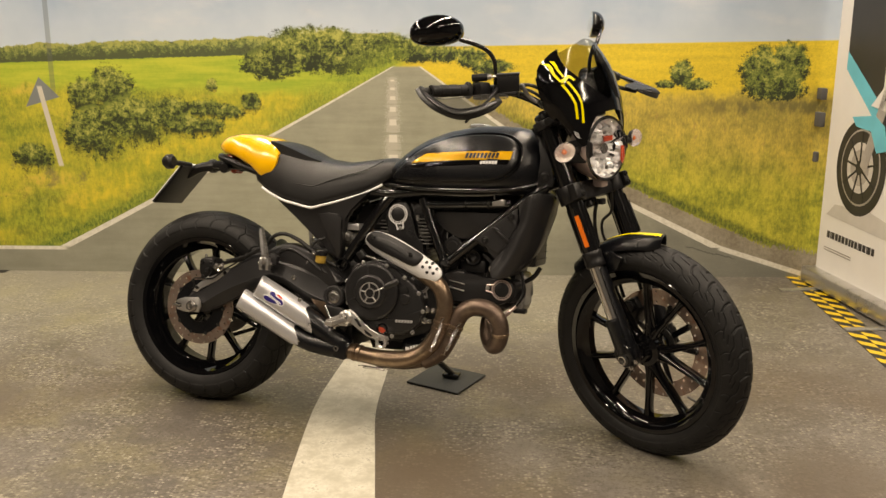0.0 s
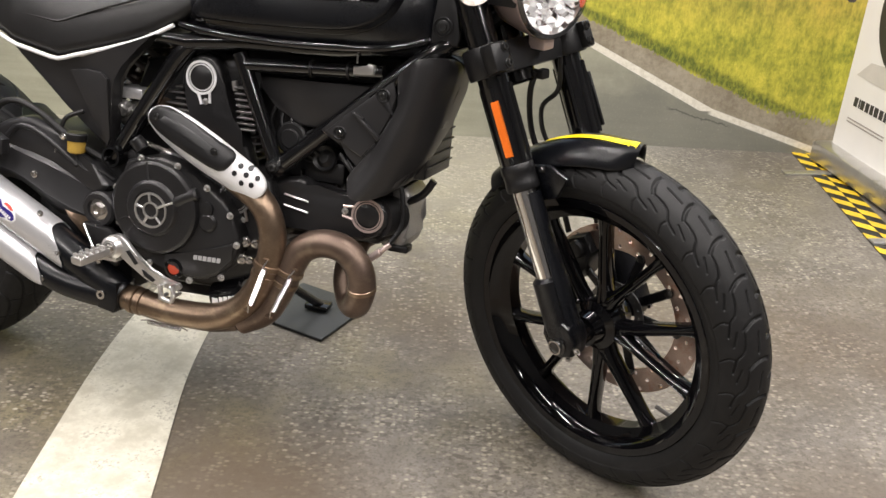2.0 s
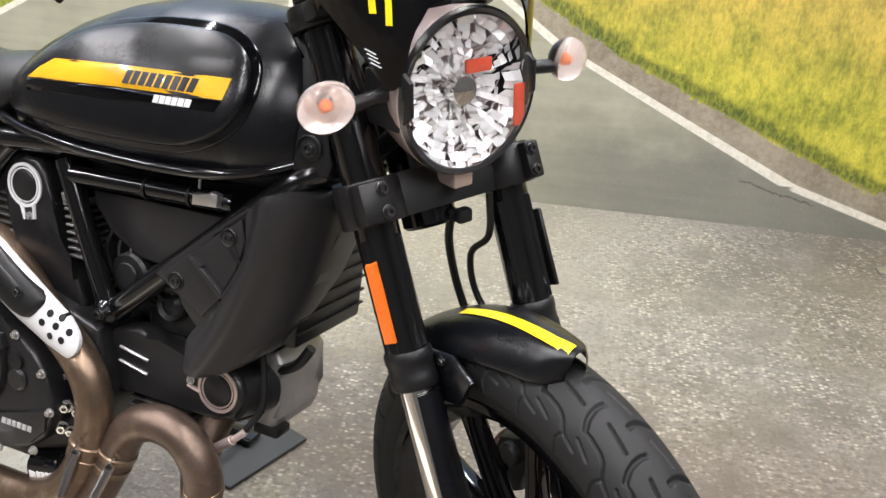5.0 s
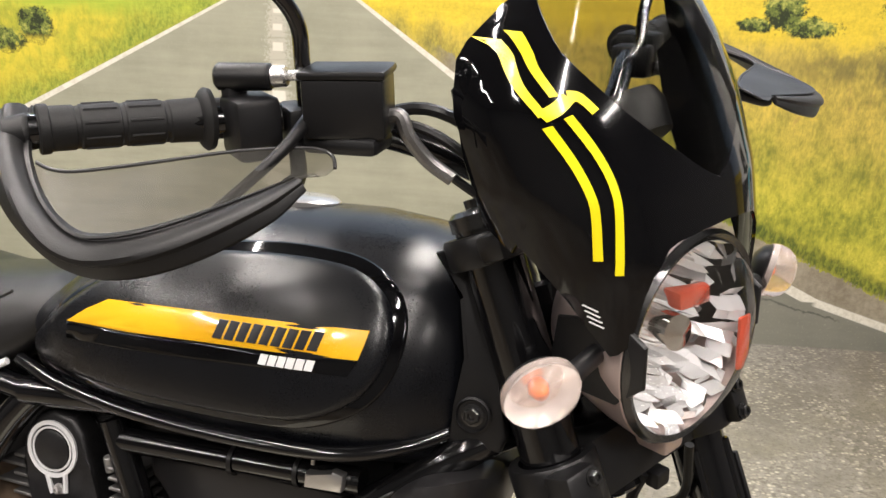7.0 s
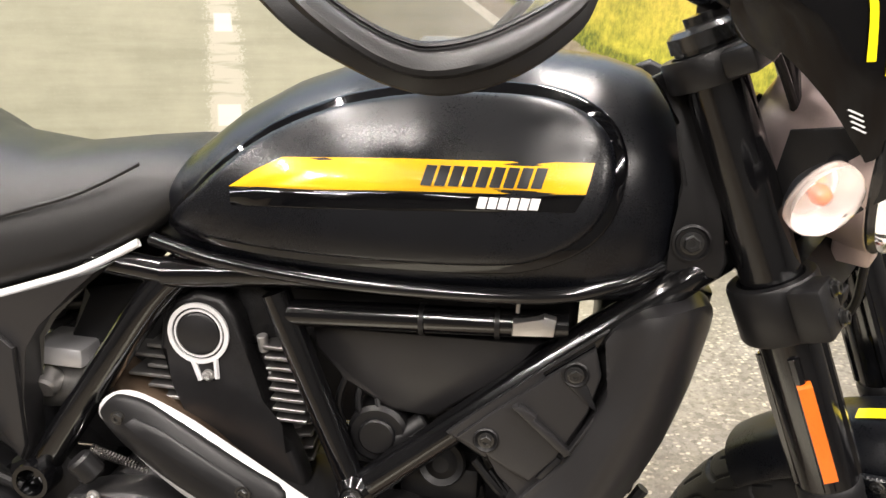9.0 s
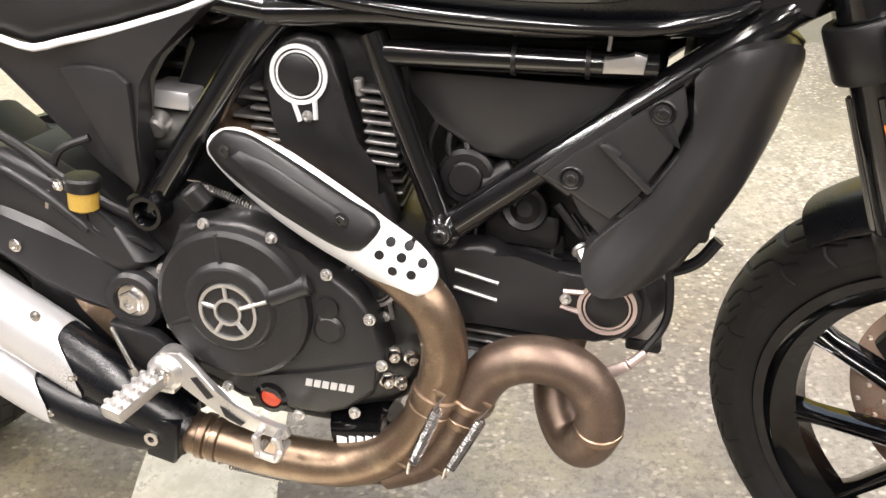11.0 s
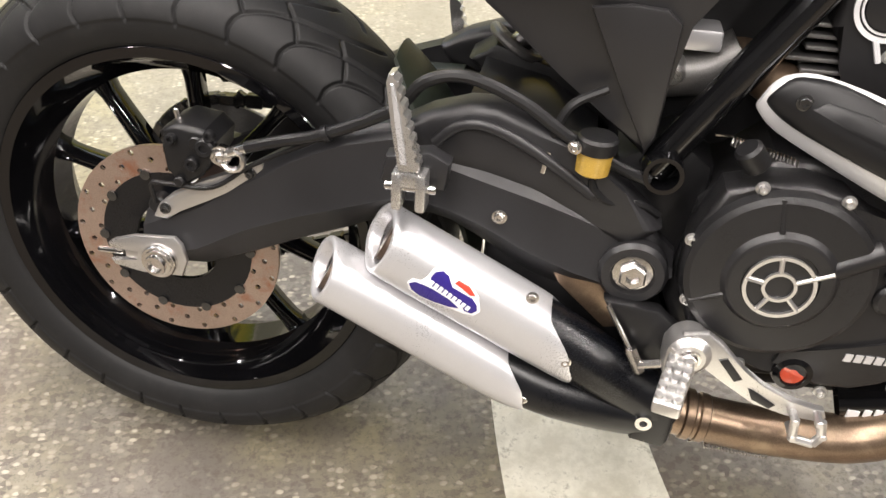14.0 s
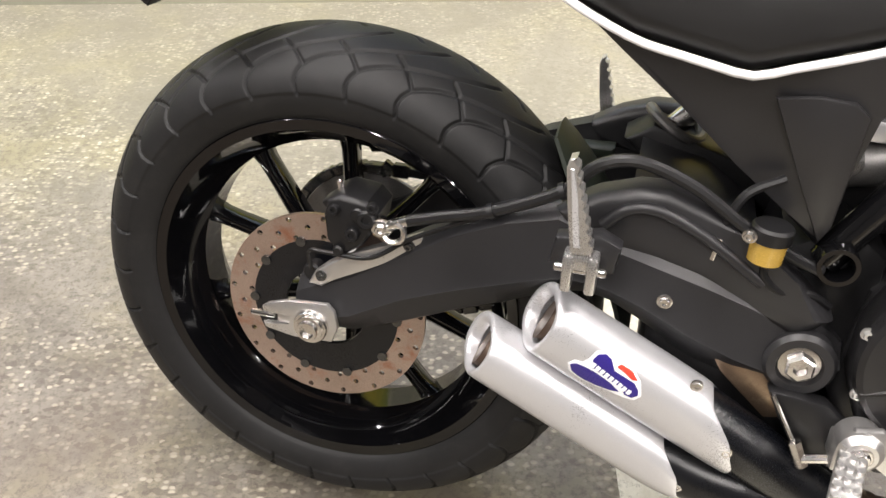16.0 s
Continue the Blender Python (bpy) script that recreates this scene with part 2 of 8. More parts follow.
def mural():
    """A printed landscape: u along the wall, v up, in metres."""
    m, nt, b = material("printed landscape mural")
    co = coords(nt)
    u, _, v = axis(nt, co)
    n2, n5 = noise_of(nt, co, 2.2, 4.0, 0.6), noise_of(nt, co, 5.5, 5.0, 0.65)
    n14, n40 = noise_of(nt, co, 16.0, 5.0, 0.7), noise_of(nt, co, 46.0, 5.0, 0.75)
    n120 = noise_of(nt, co, 120.0, 4.0, 0.75)
    blades = noise_of(nt, co, 85.0, 4.0, 0.7, stretch=(1.0, 1.0, 0.45))
    patchy = noise_of(nt, co, 3.4, 4.0, 0.62, stretch=(0.55, 1.0, 1.7))
    streak = noise_of(nt, co, 8.0, 4.0, 0.6, stretch=(0.3, 1.0, 3.0))
    rough_n = (n14 - 0.5) * 1.0 + (n40 - 0.5) * 1.0 + (n120 - 0.5) * 0.5
    # sky
    col = blend(nt, (0.52, 0.6, 0.68), (0.27, 0.375, 0.52), (v + (n2 - 0.5) * 0.5).ramp(1.1, 1.65))
    col = blend(nt, col, (0.68, 0.68, 0.68), noise_of(nt, co, 3.0, 5.0, 0.6, stretch=(0.5, 1, 1.6)).ramp(0.5, 0.75) * 0.6)
    # far fields
    left = u.ramp(0.12, -0.05)
    line = 1.145 + u * 0.016
    right_field = (v - line).ramp(0.004, -0.004)
    gold = blend(nt, (0.56, 0.42, 0.035), (0.8, 0.6, 0.05), (n40 * 0.35 + streak * 0.35 + n120 * 0.3).ramp(0.36, 0.62))
    clump = noise_of(nt, co, 11.0, 5.0, 0.7, stretch=(1.0, 1.0, 0.6))
    tuft = noise_of(nt, co, 30.0, 4.0, 0.7, stretch=(1.0, 1.0, 0.55))
    ochre = blend(nt, (0.27, 0.23, 0.05), (0.7, 0.52, 0.09), (blades * 0.35 + clump * 0.35 + patchy * 0.3).ramp(0.38, 0.62))
    ochre = blend(nt, ochre, (0.3, 0.17, 0.07), tuft.ramp(0.56, 0.7) * 0.5)
    lush = blend(nt, (0.13, 0.17, 0.02), (0.54, 0.5, 0.055), (blades * 0.25 + clump * 0.25 + tuft * 0.25 + patchy * 0.25).ramp(0.38, 0.6))
    lush = blend(nt, lush, (0.72, 0.62, 0.09), (tuft * 0.35 + n120 * 0.4 + patchy * 0.25).ramp(0.52, 0.64) * 0.75)
    verge = blend(nt, gold, ochre, (v + (clump - 0.5) * 0.2).ramp(0.97, 0.88))
    verge = blend(nt, verge, (0.12, 0.11, 0.04), ((v - 0.87 + (clump - 0.5) * 0.16).size()).ramp(0.055, 0.01) * clump.ramp(0.36, 0.56) * (u - 1.2).ramp(0.0, 0.5) * 0.85)
    verge = blend(nt, verge, lush, (v + u * 0.12 + (clump - 0.5) * 0.3).ramp(0.98, 0.6))
    col = blend(nt, col, verge, right_field)
    # left side: meadow, verge
    meadow = blend(nt, (0.3, 0.42, 0.04), (0.52, 0.55, 0.06), (streak * 0.75 + n40 * 0.25).ramp(0.35, 0.65))
    weeds = blend(nt, (0.2, 0.26, 0.03), (0.62, 0.54, 0.055), (blades * 0.2 + clump * 0.25 + tuft * 0.25 + patchy * 0.3).ramp(0.38, 0.6))
    weeds = blend(nt, weeds, (0.09, 0.13, 0.024), (clump * 0.6 + n40 * 0.4).ramp(0.53, 0.66) * 0.8)
    weeds = blend(nt, weeds, (0.7, 0.5, 0.09), noise_of(nt, co, 4.0, 4.0, 0.6, stretch=(0.5, 1.0, 1.6)).ramp(0.52, 0.68) * tuft.ramp(0.38, 0.55) * 0.8)
    weeds = blend(nt, weeds, (0.16, 0.15, 0.07), noise_of(nt, co, 7.0, 5.0, 0.7).ramp(0.55, 0.68) * v.ramp(0.75, 0.5) * 0.7)
    beside = (v - 0.13) * 1.87 - 1.72 - u
    sunny = blend(nt, (0.36, 0.38, 0.035), (0.74, 0.58, 0.05), (tuft * 0.35 + clump * 0.25 + patchy * 0.4).ramp(0.4, 0.58))
    weeds = blend(nt, weeds, sunny, (beside + (patchy - 0.5) * 0.5).ramp(0.62, 0.3) * (beside + (clump - 0.5) * 0.2).ramp(0.0, 0.14) * 0.85)
    weeds = blend(nt, weeds, blend(nt, (0.1, 0.15, 0.02), (0.34, 0.4, 0.045), (tuft * 0.5 + blades * 0.5).ramp(0.4, 0.6)), noise_of(nt, co, 2.1, 4.0, 0.65, stretch=(0.7, 1.0, 1.5)).ramp(0.46, 0.62) * 0.75)
    weeds = blend(nt, weeds, (0.16, 0.12, 0.04), (noise_of(nt, co, 9.0, 5.0, 0.75) * 0.6 + n120 * 0.4).ramp(0.54, 0.66) * 0.6)
    side = blend(nt, meadow, weeds, (v + (clump - 0.5) * 0.14 + (u + 1.2) * 0.03).ramp(0.97, 0.91))
    col = blend(nt, col, side, left * (v - 1.085 - (u + 1.94) * 0.035).ramp(0.005, -0.005))
    # tree lines and bushes
    twig = noise_of(nt, co, 75.0, 5.0, 0.8)

    def leaves(lit):
        """Foliage colours, darker low down inside a clump and lighter where lit."""
        f = (lit * 0.4 + (n14 - 0.5) * 3.4 + (n40 - 0.5) * 3.4 + (n120 - 0.5) * 1.6 + 0.45)
        c = blend(nt, (0.02, 0.03, 0.008), (0.15, 0.19, 0.035), f.ramp(0.15, 0.6))
        return blend(nt, c, (0.44, 0.43, 0.1), f.ramp(0.62, 1.15))

    mid_line = 1.115 + (u + 1.94) * 0.0305
    top_line = mid_line + 0.04 + (n5 - 0.5) * 0.07 + (n14 - 0.5) * 0.05
    wood = leaves((v - mid_line) / 0.022)
    wood = blend(nt, wood, (0.2, 0.24, 0.1), 0.3)
    col = blend(nt, col, wood, left * (v - top_line).ramp(0.004, -0.004) * (v - mid_line + 0.045 + (n40 - 0.5) * 0.02).ramp(-0.003, 0.003))
    shrubs = ((-1.55, 0.91, 0.09, 0.08), (-1.42, 0.94, 0.11, 0.11), (-1.51, 0.72, 0.16, 0.13), (-1.31, 0.78, 0.18, 0.13), (-1.13, 0.81, 0.12, 0.09), (-0.91, 0.96, 0.03, 0.035),
              (-0.84, 0.83, 0.1, 0.04), (-0.72, 0.87, 0.05, 0.05), (-0.16, 1.14, 0.18, 0.07), (-0.31, 1.19, 0.12, 0.05), (-0.41, 1.14, 0.2, 0.1), (-0.61, 1.07, 0.14, 0.08), (-0.55, 1.12, 0.11, 0.06),
              (-0.2, 1.07, 0.1, 0.03), (0.1, 1.13, 0.14, 0.055), (0.24, 1.11, 0.1, 0.04), (0.37, 1.1, 0.08, 0.05), (0.48, 1.05, 0.1, 0.035), (1.33, 0.97, 0.05, 0.02), (1.4, 1.02, 0.06, 0.06), (1.48, 0.97, 0.08, 0.03),
              (1.91, 1.05, 0.1, 0.11), (1.78, 1.03, 0.1, 0.11), (1.85, 0.96, 0.16, 0.07), (-1.85, 0.6, 0.1, 0.07), (-1.0, 0.76, 0.14, 0.06), (-0.95, 0.84, 0.1, 0.05), (-0.3, 1.12, 0.2, 0.1), (-0.12, 1.11, 0.12, 0.06), (-0.05, 1.17, 0.1, 0.04))
    ragged = (n5 - 0.5) * 1.2 + (n14 - 0.5) * 2.2 + (n40 - 0.5) * 2.4 + (n120 - 0.5) * 1.2
    cover, lit = v.ramp(4.0, 5.0), v * 0.0
    for uc, vc, ru, rv in shrubs:
        d = ((u - uc) / ru).sq() + ((v - vc) / rv).sq() + ragged
        f = d.ramp(1.35, 0.75)
        lit = lit * (1.0 - f) + f * ((v - vc) / rv)
        cover = cover.hi(f)
    col = blend(nt, col, leaves(lit), cover)
    # grass standing in front of the shrubs' feet
    col = blend(nt, col, weeds, cover * lit.ramp(-0.35, -0.95) * tuft.ramp(0.42, 0.55) * left * v.ramp(1.0, 0.95))
    # dark foot of the grass beside the road
    u_right = (1.64 - (v - 0.15) * 2.05).hi(0.83 - (v - 0.55) * 1.4)
    u_left = (v - 0.13) * 1.975 - 1.735 - (v - 0.13) * (v - 0.13) * 0.11
    near = 1.1 - v
    foot = (u - u_right - near * 0.34 - (n14 - 0.5) * 0.12).size().ramp(0.1, 0.02) * right_field * v.ramp(1.0, 0.7)
    col = blend(nt, col, blend(nt, (0.035, 0.06, 0.01), (0.2, 0.24, 0.03), blades.ramp(0.4, 0.65)), foot * 0.8)
    foot_l = (u_left - u - 0.1 * near - (n14 - 0.5) * 0.1).size().ramp(0.1, 0.02) * left
    col = blend(nt, col, blend(nt, (0.05, 0.09, 0.012), (0.3, 0.32, 0.04), blades.ramp(0.4, 0.65)), foot_l * v.ramp(0.8, 0.25))
    verge = (u_left - u).ramp(0.34, 0.06) * (u_left - u).ramp(-0.01, 0.01) * left * (n14 * 0.5 + n5 * 0.5).ramp(0.3, 0.55)
    col = blend(nt, col, blend(nt, (0.1, 0.17, 0.02), (0.36, 0.42, 0.06), (blades * 0.6 + n120 * 0.4).ramp(0.38, 0.62)), verge * 0.75)
    # shoulder and road
    soil = blend(nt, (0.2, 0.17, 0.12), (0.36, 0.32, 0.24), (n40 * 0.5 + n5 * 0.5).ramp(0.35, 0.65))
    edge_n = (n14 - 0.5) * 0.1 + (blades - 0.5) * 0.12 + (n5 - 0.5) * 0.06
    lower = v.ramp(1.06, 1.045)
    below_r = (v - 0.155 + (u - 1.64) * 0.31).ramp(0.006, -0.002)
    col = blend(nt, col, soil, ((u - u_right - near * 0.27 + edge_n).ramp(0.004, -0.004) * lower * v.ramp(0.97, 0.8) * (u - 0.4).ramp(0.0, 0.1)).hi((v - 0.2 + (u - 1.64) * 0.14 + edge_n).ramp(0.01, -0.01) * (u - 1.4).ramp(0.0, 0.1)))
    tar = blend(nt, (0.27, 0.27, 0.2), (0.38, 0.375, 0.285), (n5 * 0.5 + streak * 0.5).ramp(0.3, 0.7))
    tar = blend(nt, tar, (0.12, 0.12, 0.112), ((v - 0.2 + (n5 - 0.5) * 0.3).ramp(0.2, -0.05) * u.ramp(0.4, 1.2) * 0.62).hi((u + 1.0).ramp(0.4, -0.6) * v.ramp(0.6, 0.3) * 0.3))
    tar = blend(nt, tar, (0.42, 0.41, 0.33), n120.ramp(0.55, 0.75) * 0.5)
    in_road = ((u - u_left).ramp(-0.003, 0.003) * (u - u_right).ramp(0.003, -0.003) * lower).hi(below_r * u.ramp(1.2, 1.5)).hi(v.ramp(0.135, 0.125) * u.ramp(-1.6, -1.7))
    col = blend(nt, col, tar, in_road)
    # crack in the tar
    crack = (v - 0.12 + (u - 1.62) * 0.25 + (n14 - 0.5) * 0.05).size().ramp(0.005, 0.001) * (u - 1.6).size().ramp(0.14, 0.1)
    col = blend(nt, col, (0.03, 0.03, 0.03), crack * 0.6)
    # edge lines and centre dashes
    white = blend(nt, (0.6, 0.57, 0.48), (0.75, 0.72, 0.63), n40.ramp(0.35, 0.6))
    w = near * 0.028 + 0.004
    line_l = ((u - u_left).size() - w).ramp(0.003, -0.003) * (v - 0.12).ramp(0.0, 0.02) * lower
    line_r = ((u - u_right).size() - w * 1.15).ramp(0.003, -0.003) * (v - 0.15).ramp(0.0, 0.004) * lower
    line_c = ((v - 0.152 + (u - 1.64) * 0.31).size() - 0.013).ramp(0.003, -0.003) * (u - 1.64).ramp(-0.01, 0.01)
    line_d = (v - 0.125).size().ramp(0.012, 0.007) * u.ramp(-1.71, -1.74)
    col = blend(nt, col, white, line_l.hi(line_r).hi(line_c).hi(line_d))
    mid = (u + 0.01 + (n40 - 0.5) * 0.004).size()
    smear = (mid - 0.016 - near * 0.05 + (n120 - 0.5) * 0.12 + (n40 - 0.5) * 0.06).ramp(0.012, -0.012) * v.ramp(0.2, 0.3) * v.ramp(1.04, 0.98) * streak.ramp(0.38, 0.5)
    col = blend(nt, col, (0.5, 0.48, 0.4), smear * 0.9)
    dashes = v.ramp(2.0, 2.1)
    for vc, h in ((0.327, 0.034), (0.594, 0.027), (0.7, 0.021), (0.78, 0.017), (0.845, 0.014), (0.9, 0.011), (0.945, 0.008), (0.985, 0.006)):
        dashes = dashes.hi((v - vc).size().ramp(h, h - 0.004))
    col = blend(nt, col, (0.74, 0.71, 0.62), dashes * (mid - 0.006 - near * 0.036).ramp(0.003, -0.003) * 0.85)
    # road sign seen from behind
    su = u + 1.78 - (0.95 - v) * 0.184
    post = (su.size()).ramp(0.014, 0.011) * v.ramp(0.55, 0.56) * v.ramp(0.96, 0.95)
    face = (v - 0.85 - (u + 1.86) * 0.28).ramp(0.0, 0.004) * (v - 1.0 - (u + 1.78) * 1.875).ramp(0.004, -0.004) * (v - 1.0 + (u + 1.78)).ramp(0.004, -0.004)
    col = blend(nt, col, (0.2, 0.22, 0.22), face)
    col = blend(nt, col, (0.6, 0.56, 0.47), post)
    # overlap of two printed lengths
    lap = (u + 1.715 - v * 0.004).size().ramp(0.014, 0.011) * v.ramp(0.9, 0.96)
    col = blend(nt, col, (0.1, 0.11, 0.1), lap * 0.45)
    nt.links.new(col, b.inputs["Base Color"])
    b.inputs["Roughness"].default_value = 0.55
    wrinkle = noise_of(nt, co, 1.6, 2.0, 0.5, stretch=(2.0, 1, 0.4))
    bump(nt, b, wrinkle, 0.25, 0.01)
    return m


FLOOR, STRIPE, MURAL = asphalt_floor(), stripe_paint(), mural()
PLASTER = surface("grey painted plaster", (0.09, 0.088, 0.085), 0.8, vary=0.04, grain=200, relief=0.2)
CEIL_PAINT = surface("dark ceiling paint", (0.1, 0.098, 0.095), 0.85, vary=0.04, grain=150, relief=0.2)

# ---- geometry helpers ----
def link(name, bm, mat, parent=None, label="", angle=35.0, m=None):
    """Link a bmesh as one mesh object."""
    if m is not None:
        bm.transform(m)
    bmesh.ops.recalc_face_normals(bm, faces=bm.faces)
    me = bpy.data.meshes.new(name)
    bm.to_mesh(me)
    bm.free()
    for p in me.polygons:
        p.use_smooth = True
    me.set_sharp_from_angle(angle=radians(angle))
    me.materials.append(mat)
    ob = new(name, me)
    if parent is not None:
        ob.parent = parent
    if label:
        ob["label"] = label
    return ob


def raw(name, verts, faces, mat, parent=None, label="", angle=35.0):
    """Link plain lists of corners and faces as one mesh object."""
    me = bpy.data.meshes.new(name)
    me.from_pydata([tuple(v) for v in verts], [], faces)
    for p in me.polygons:
        p.use_smooth = True
    me.set_sharp_from_angle(angle=radians(angle))
    me.materials.append(mat)
    ob = new(name, me)
    if parent is not None:
        ob.parent = parent
    if label:
        ob["label"] = label
    return ob


def box(x0, x1, y0, y1, z0, z1, bevel=0.004, seg=2):
    bm = bmesh.new()
    bmesh.ops.create_cube(bm, size=1.0)
    for v in bm.verts:
        v.co = Vector(((x0 + x1) / 2 + v.co.x * (x1 - x0), (y0 + y1) / 2 + v.co.y * (y1 - y0), (z0 + z1) / 2 + v.co.z * (z1 - z0)))
    if bevel:
        bmesh.ops.bevel(bm, geom=bm.edges[:], offset=bevel, segments=seg, affect="EDGES", profile=0.5)
    return bm


def smooth_loop(pts, n=4, closed=True):
    """A curve through the points (Catmull-Rom)."""
    pts = [Vector(p) for p in pts]
    out, k = [], len(pts)
    for i in range(k if closed else k - 1):
        if closed:
            p0, p1, p2, p3 = pts[i - 1], pts[i], pts[(i + 1) % k], pts[(i + 2) % k]
        else:
            p1, p2 = pts[i], pts[i + 1]
            p0 = pts[i - 1] if i else p1 * 2 - p2
            p3 = pts[i + 2] if i + 2 < k else p2 * 2 - p1
        for j in range(n):
            t = j / n
            out.append(0.5 * (2 * p1 + (p2 - p0) * t + (2 * p0 - 5 * p1 + 4 * p2 - p3) * t * t + (3 * p1 - p0 - 3 * p2 + p3) * t ** 3))
    if not closed:
        out.append(pts[-1])
    return out


def prism(outline, y0, y1, bevel=0.004, seg=2, bend=None, curve=0):
    """An (x, z) outline drawn out from y0 to y1, with rounded rims; bend(x, z) shifts it sideways."""
    if curve:
        outline = [(p.x, p.z) for p in smooth_loop([(x, 0, z) for x, z in outline], curve)]
    bm = bmesh.new()
    a = [bm.verts.new((x, y0, z)) for x, z in outline]
    b = [bm.verts.new((x, y1, z)) for x, z in outline]
    k = len(outline)
    fa, fb = bm.faces.new(a), bm.faces.new(b[::-1])
    for i in range(k):
        bm.faces.new((a[i], b[i], b[(i + 1) % k], a[(i + 1) % k]))
    if bevel:
        edges = list({e for f in (fa, fb) for e in f.edges})
        bmesh.ops.bevel(bm, geom=edges, offset=bevel, segments=seg, affect="EDGES", profile=0.5)
    if bend:
        for v in bm.verts:
            v.co.y += bend(v.co.x, v.co.z)
    return bm


def tube(points, radius, sides=12, curve=6, closed=False, flat=1.0, caps=True):
    """A pipe through the points; radius a number or one for each point; flat squeezes it sideways."""
    pts = smooth_loop(points, curve, closed) if curve > 1 else [Vector(p) for p in points]
    k = len(pts)
    if isinstance(radius, (int, float)):
        rad = [radius] * k
    else:
        rad = [float(r) for r in np.interp(np.linspace(0, len(radius) - 1, k), range(len(radius)), radius)]
    bm = bmesh.new()
    rings, ref = [], None
    for i, p in enumerate(pts):
        d = (pts[(i + 1) % k] - pts[i - 1]) if closed else (pts[min(i + 1, k - 1)] - pts[max(i - 1, 0)])
        d.normalize()
        if ref is None:
            ref = d.orthogonal().normalized() if abs(d.y) > 0.9 else Vector((0, 1, 0))
        ref = (ref - d * ref.dot(d)).normalized()
        side = d.cross(ref)
        rings.append([bm.verts.new(p + (ref * math.cos(a) * flat + side * math.sin(a)) * rad[i]) for a in (2 * math.pi * j / sides for j in range(sides))])
    for i in range(k if closed else k - 1):
        r0, r1 = rings[i], rings[(i + 1) % k]
        for j in range(sides):
            bm.faces.new((r0[j], r0[(j + 1) % sides], r1[(j + 1) % sides], r1[j]))
    if caps and not closed:
        bm.faces.new(rings[0][::-1])
        bm.faces.new(rings[-1])
    return bm


def lathe(profile, sides=48, closed=False, open_end=False):
    """(radius, y) pairs turned about the y axis."""
    bm = bmesh.new()
    rings = [[bm.verts.new((r * math.cos(a), y, r * math.sin(a))) for a in (2 * math.pi * j / sides for j in range(sides))] for r, y in profile]
    k = len(rings)
    for i in range(k if closed else k - 1):
        r0, r1 = rings[i], rings[(i + 1) % k]
        for j in range(sides):
            bm.faces.new((r0[j], r0[(j + 1) % sides], r1[(j + 1) % sides], r1[j]))
    if not closed and not open_end:
        for ring in (rings[0], rings[-1]):
            if profile[0][0] > 1e-4 or ring is rings[-1]:
                bm.faces.new(ring)
    return bm


def along(p, d):
    """The pose that takes +y to the direction d and the origin to p."""
    q = Vector((0, 1, 0)).rotation_difference(Vector(d).normalized())
    return Matrix.Translation(p) @ q.to_matrix().to_4x4()


def rod(p, q, r, sides=16, bevel=0.0):
    """A round bar from p to q."""
    p, q = Vector(p), Vector(q)
    h = (q - p).length
    c = min(bevel, r * 0.5)
    bm = lathe([(r - c, 0), (r, c), (r, h - c), (r - c, h)] if c else [(r, 0), (r, h)], sides)
    bm.transform(along(p, q - p))
    return bm


def hexbolt(p, d, r=0.006, h=0.006):
    """A hexagon head with a round flange and a socket."""
    bm = lathe([(r * 1.35, 0), (r * 1.35, h * 0.25), (r * 1.1, h * 0.3)], 16)
    n = lathe([(r, h * 0.2), (r, h * 0.85), (r * 0.85, h), (r * 0.5, h), (r * 0.5, h * 0.6)], 6)
    me = bpy.data.meshes.new("tmp")
    n.to_mesh(me)
    n.free()
    bm.from_mesh(me)
    bpy.data.meshes.remove(me)
    bm.transform(along(p, d))
    return bm


def joined(*bms):
    out = bmesh.new()
    for b in bms:
        me = bpy.data.meshes.new("tmp")
        b.to_mesh(me)
        b.free()
        out.from_mesh(me)
        bpy.data.meshes.remove(me)
    return out


def patch(outline, depth, surf, rings=5, rim=0.0, curve=0, back=0.004, side=-1):
    """A thin sheet with the (x, z) outline, laid on the surface |y| = surf(x, z) and standing depth proud of it, with the rim rounded over."""
    if curve:
        outline = [(p.x, p.z) for p in smooth_loop([(x, 0, z) for x, z in outline], curve)]
    cx, cz = sum(p[0] for p in outline) / len(outline), sum(p[1] for p in outline) / len(outline)
    bm = bmesh.new()
    loops = []
    steps = [(1.0, -back), (1.0, depth * 0.55)] + ([(1.0 - rim * 0.45, depth * 0.92), (1.0 - rim, depth)] if rim else [(1.0, depth)])
    steps += [((1.0 - rim) * (1 - i / rings), depth) for i in range(1, rings)]
    for f, d in steps:
        loops.append([bm.verts.new((cx + (x - cx) * f, side * (surf(cx + (x - cx) * f, cz + (z - cz) * f) + d), cz + (z - cz) * f)) for x, z in outline])
    k = len(outline)
    for a, b in zip(loops, loops[1:]):
        for j in range(k):
            bm.faces.new((a[j], a[(j + 1) % k], b[(j + 1) % k], b[j]))
    c = bm.verts.new((cx, side * (surf(cx, cz) + depth), cz))
    for j in range(k):
        bm.faces.new((loops[-1][j], loops[-1][(j + 1) % k], c))
    return bm


def grid_sheet(rows):
    """Rows of points of one length, joined into a sheet: corners and faces."""
    n = len(rows[0])
    verts = [p for r in rows for p in r]
    faces = [(i * n + j, i * n + j + 1, (i + 1) * n + j + 1, (i + 1) * n + j) for i in range(len(rows) - 1) for j in range(n - 1)]
    return verts, faces


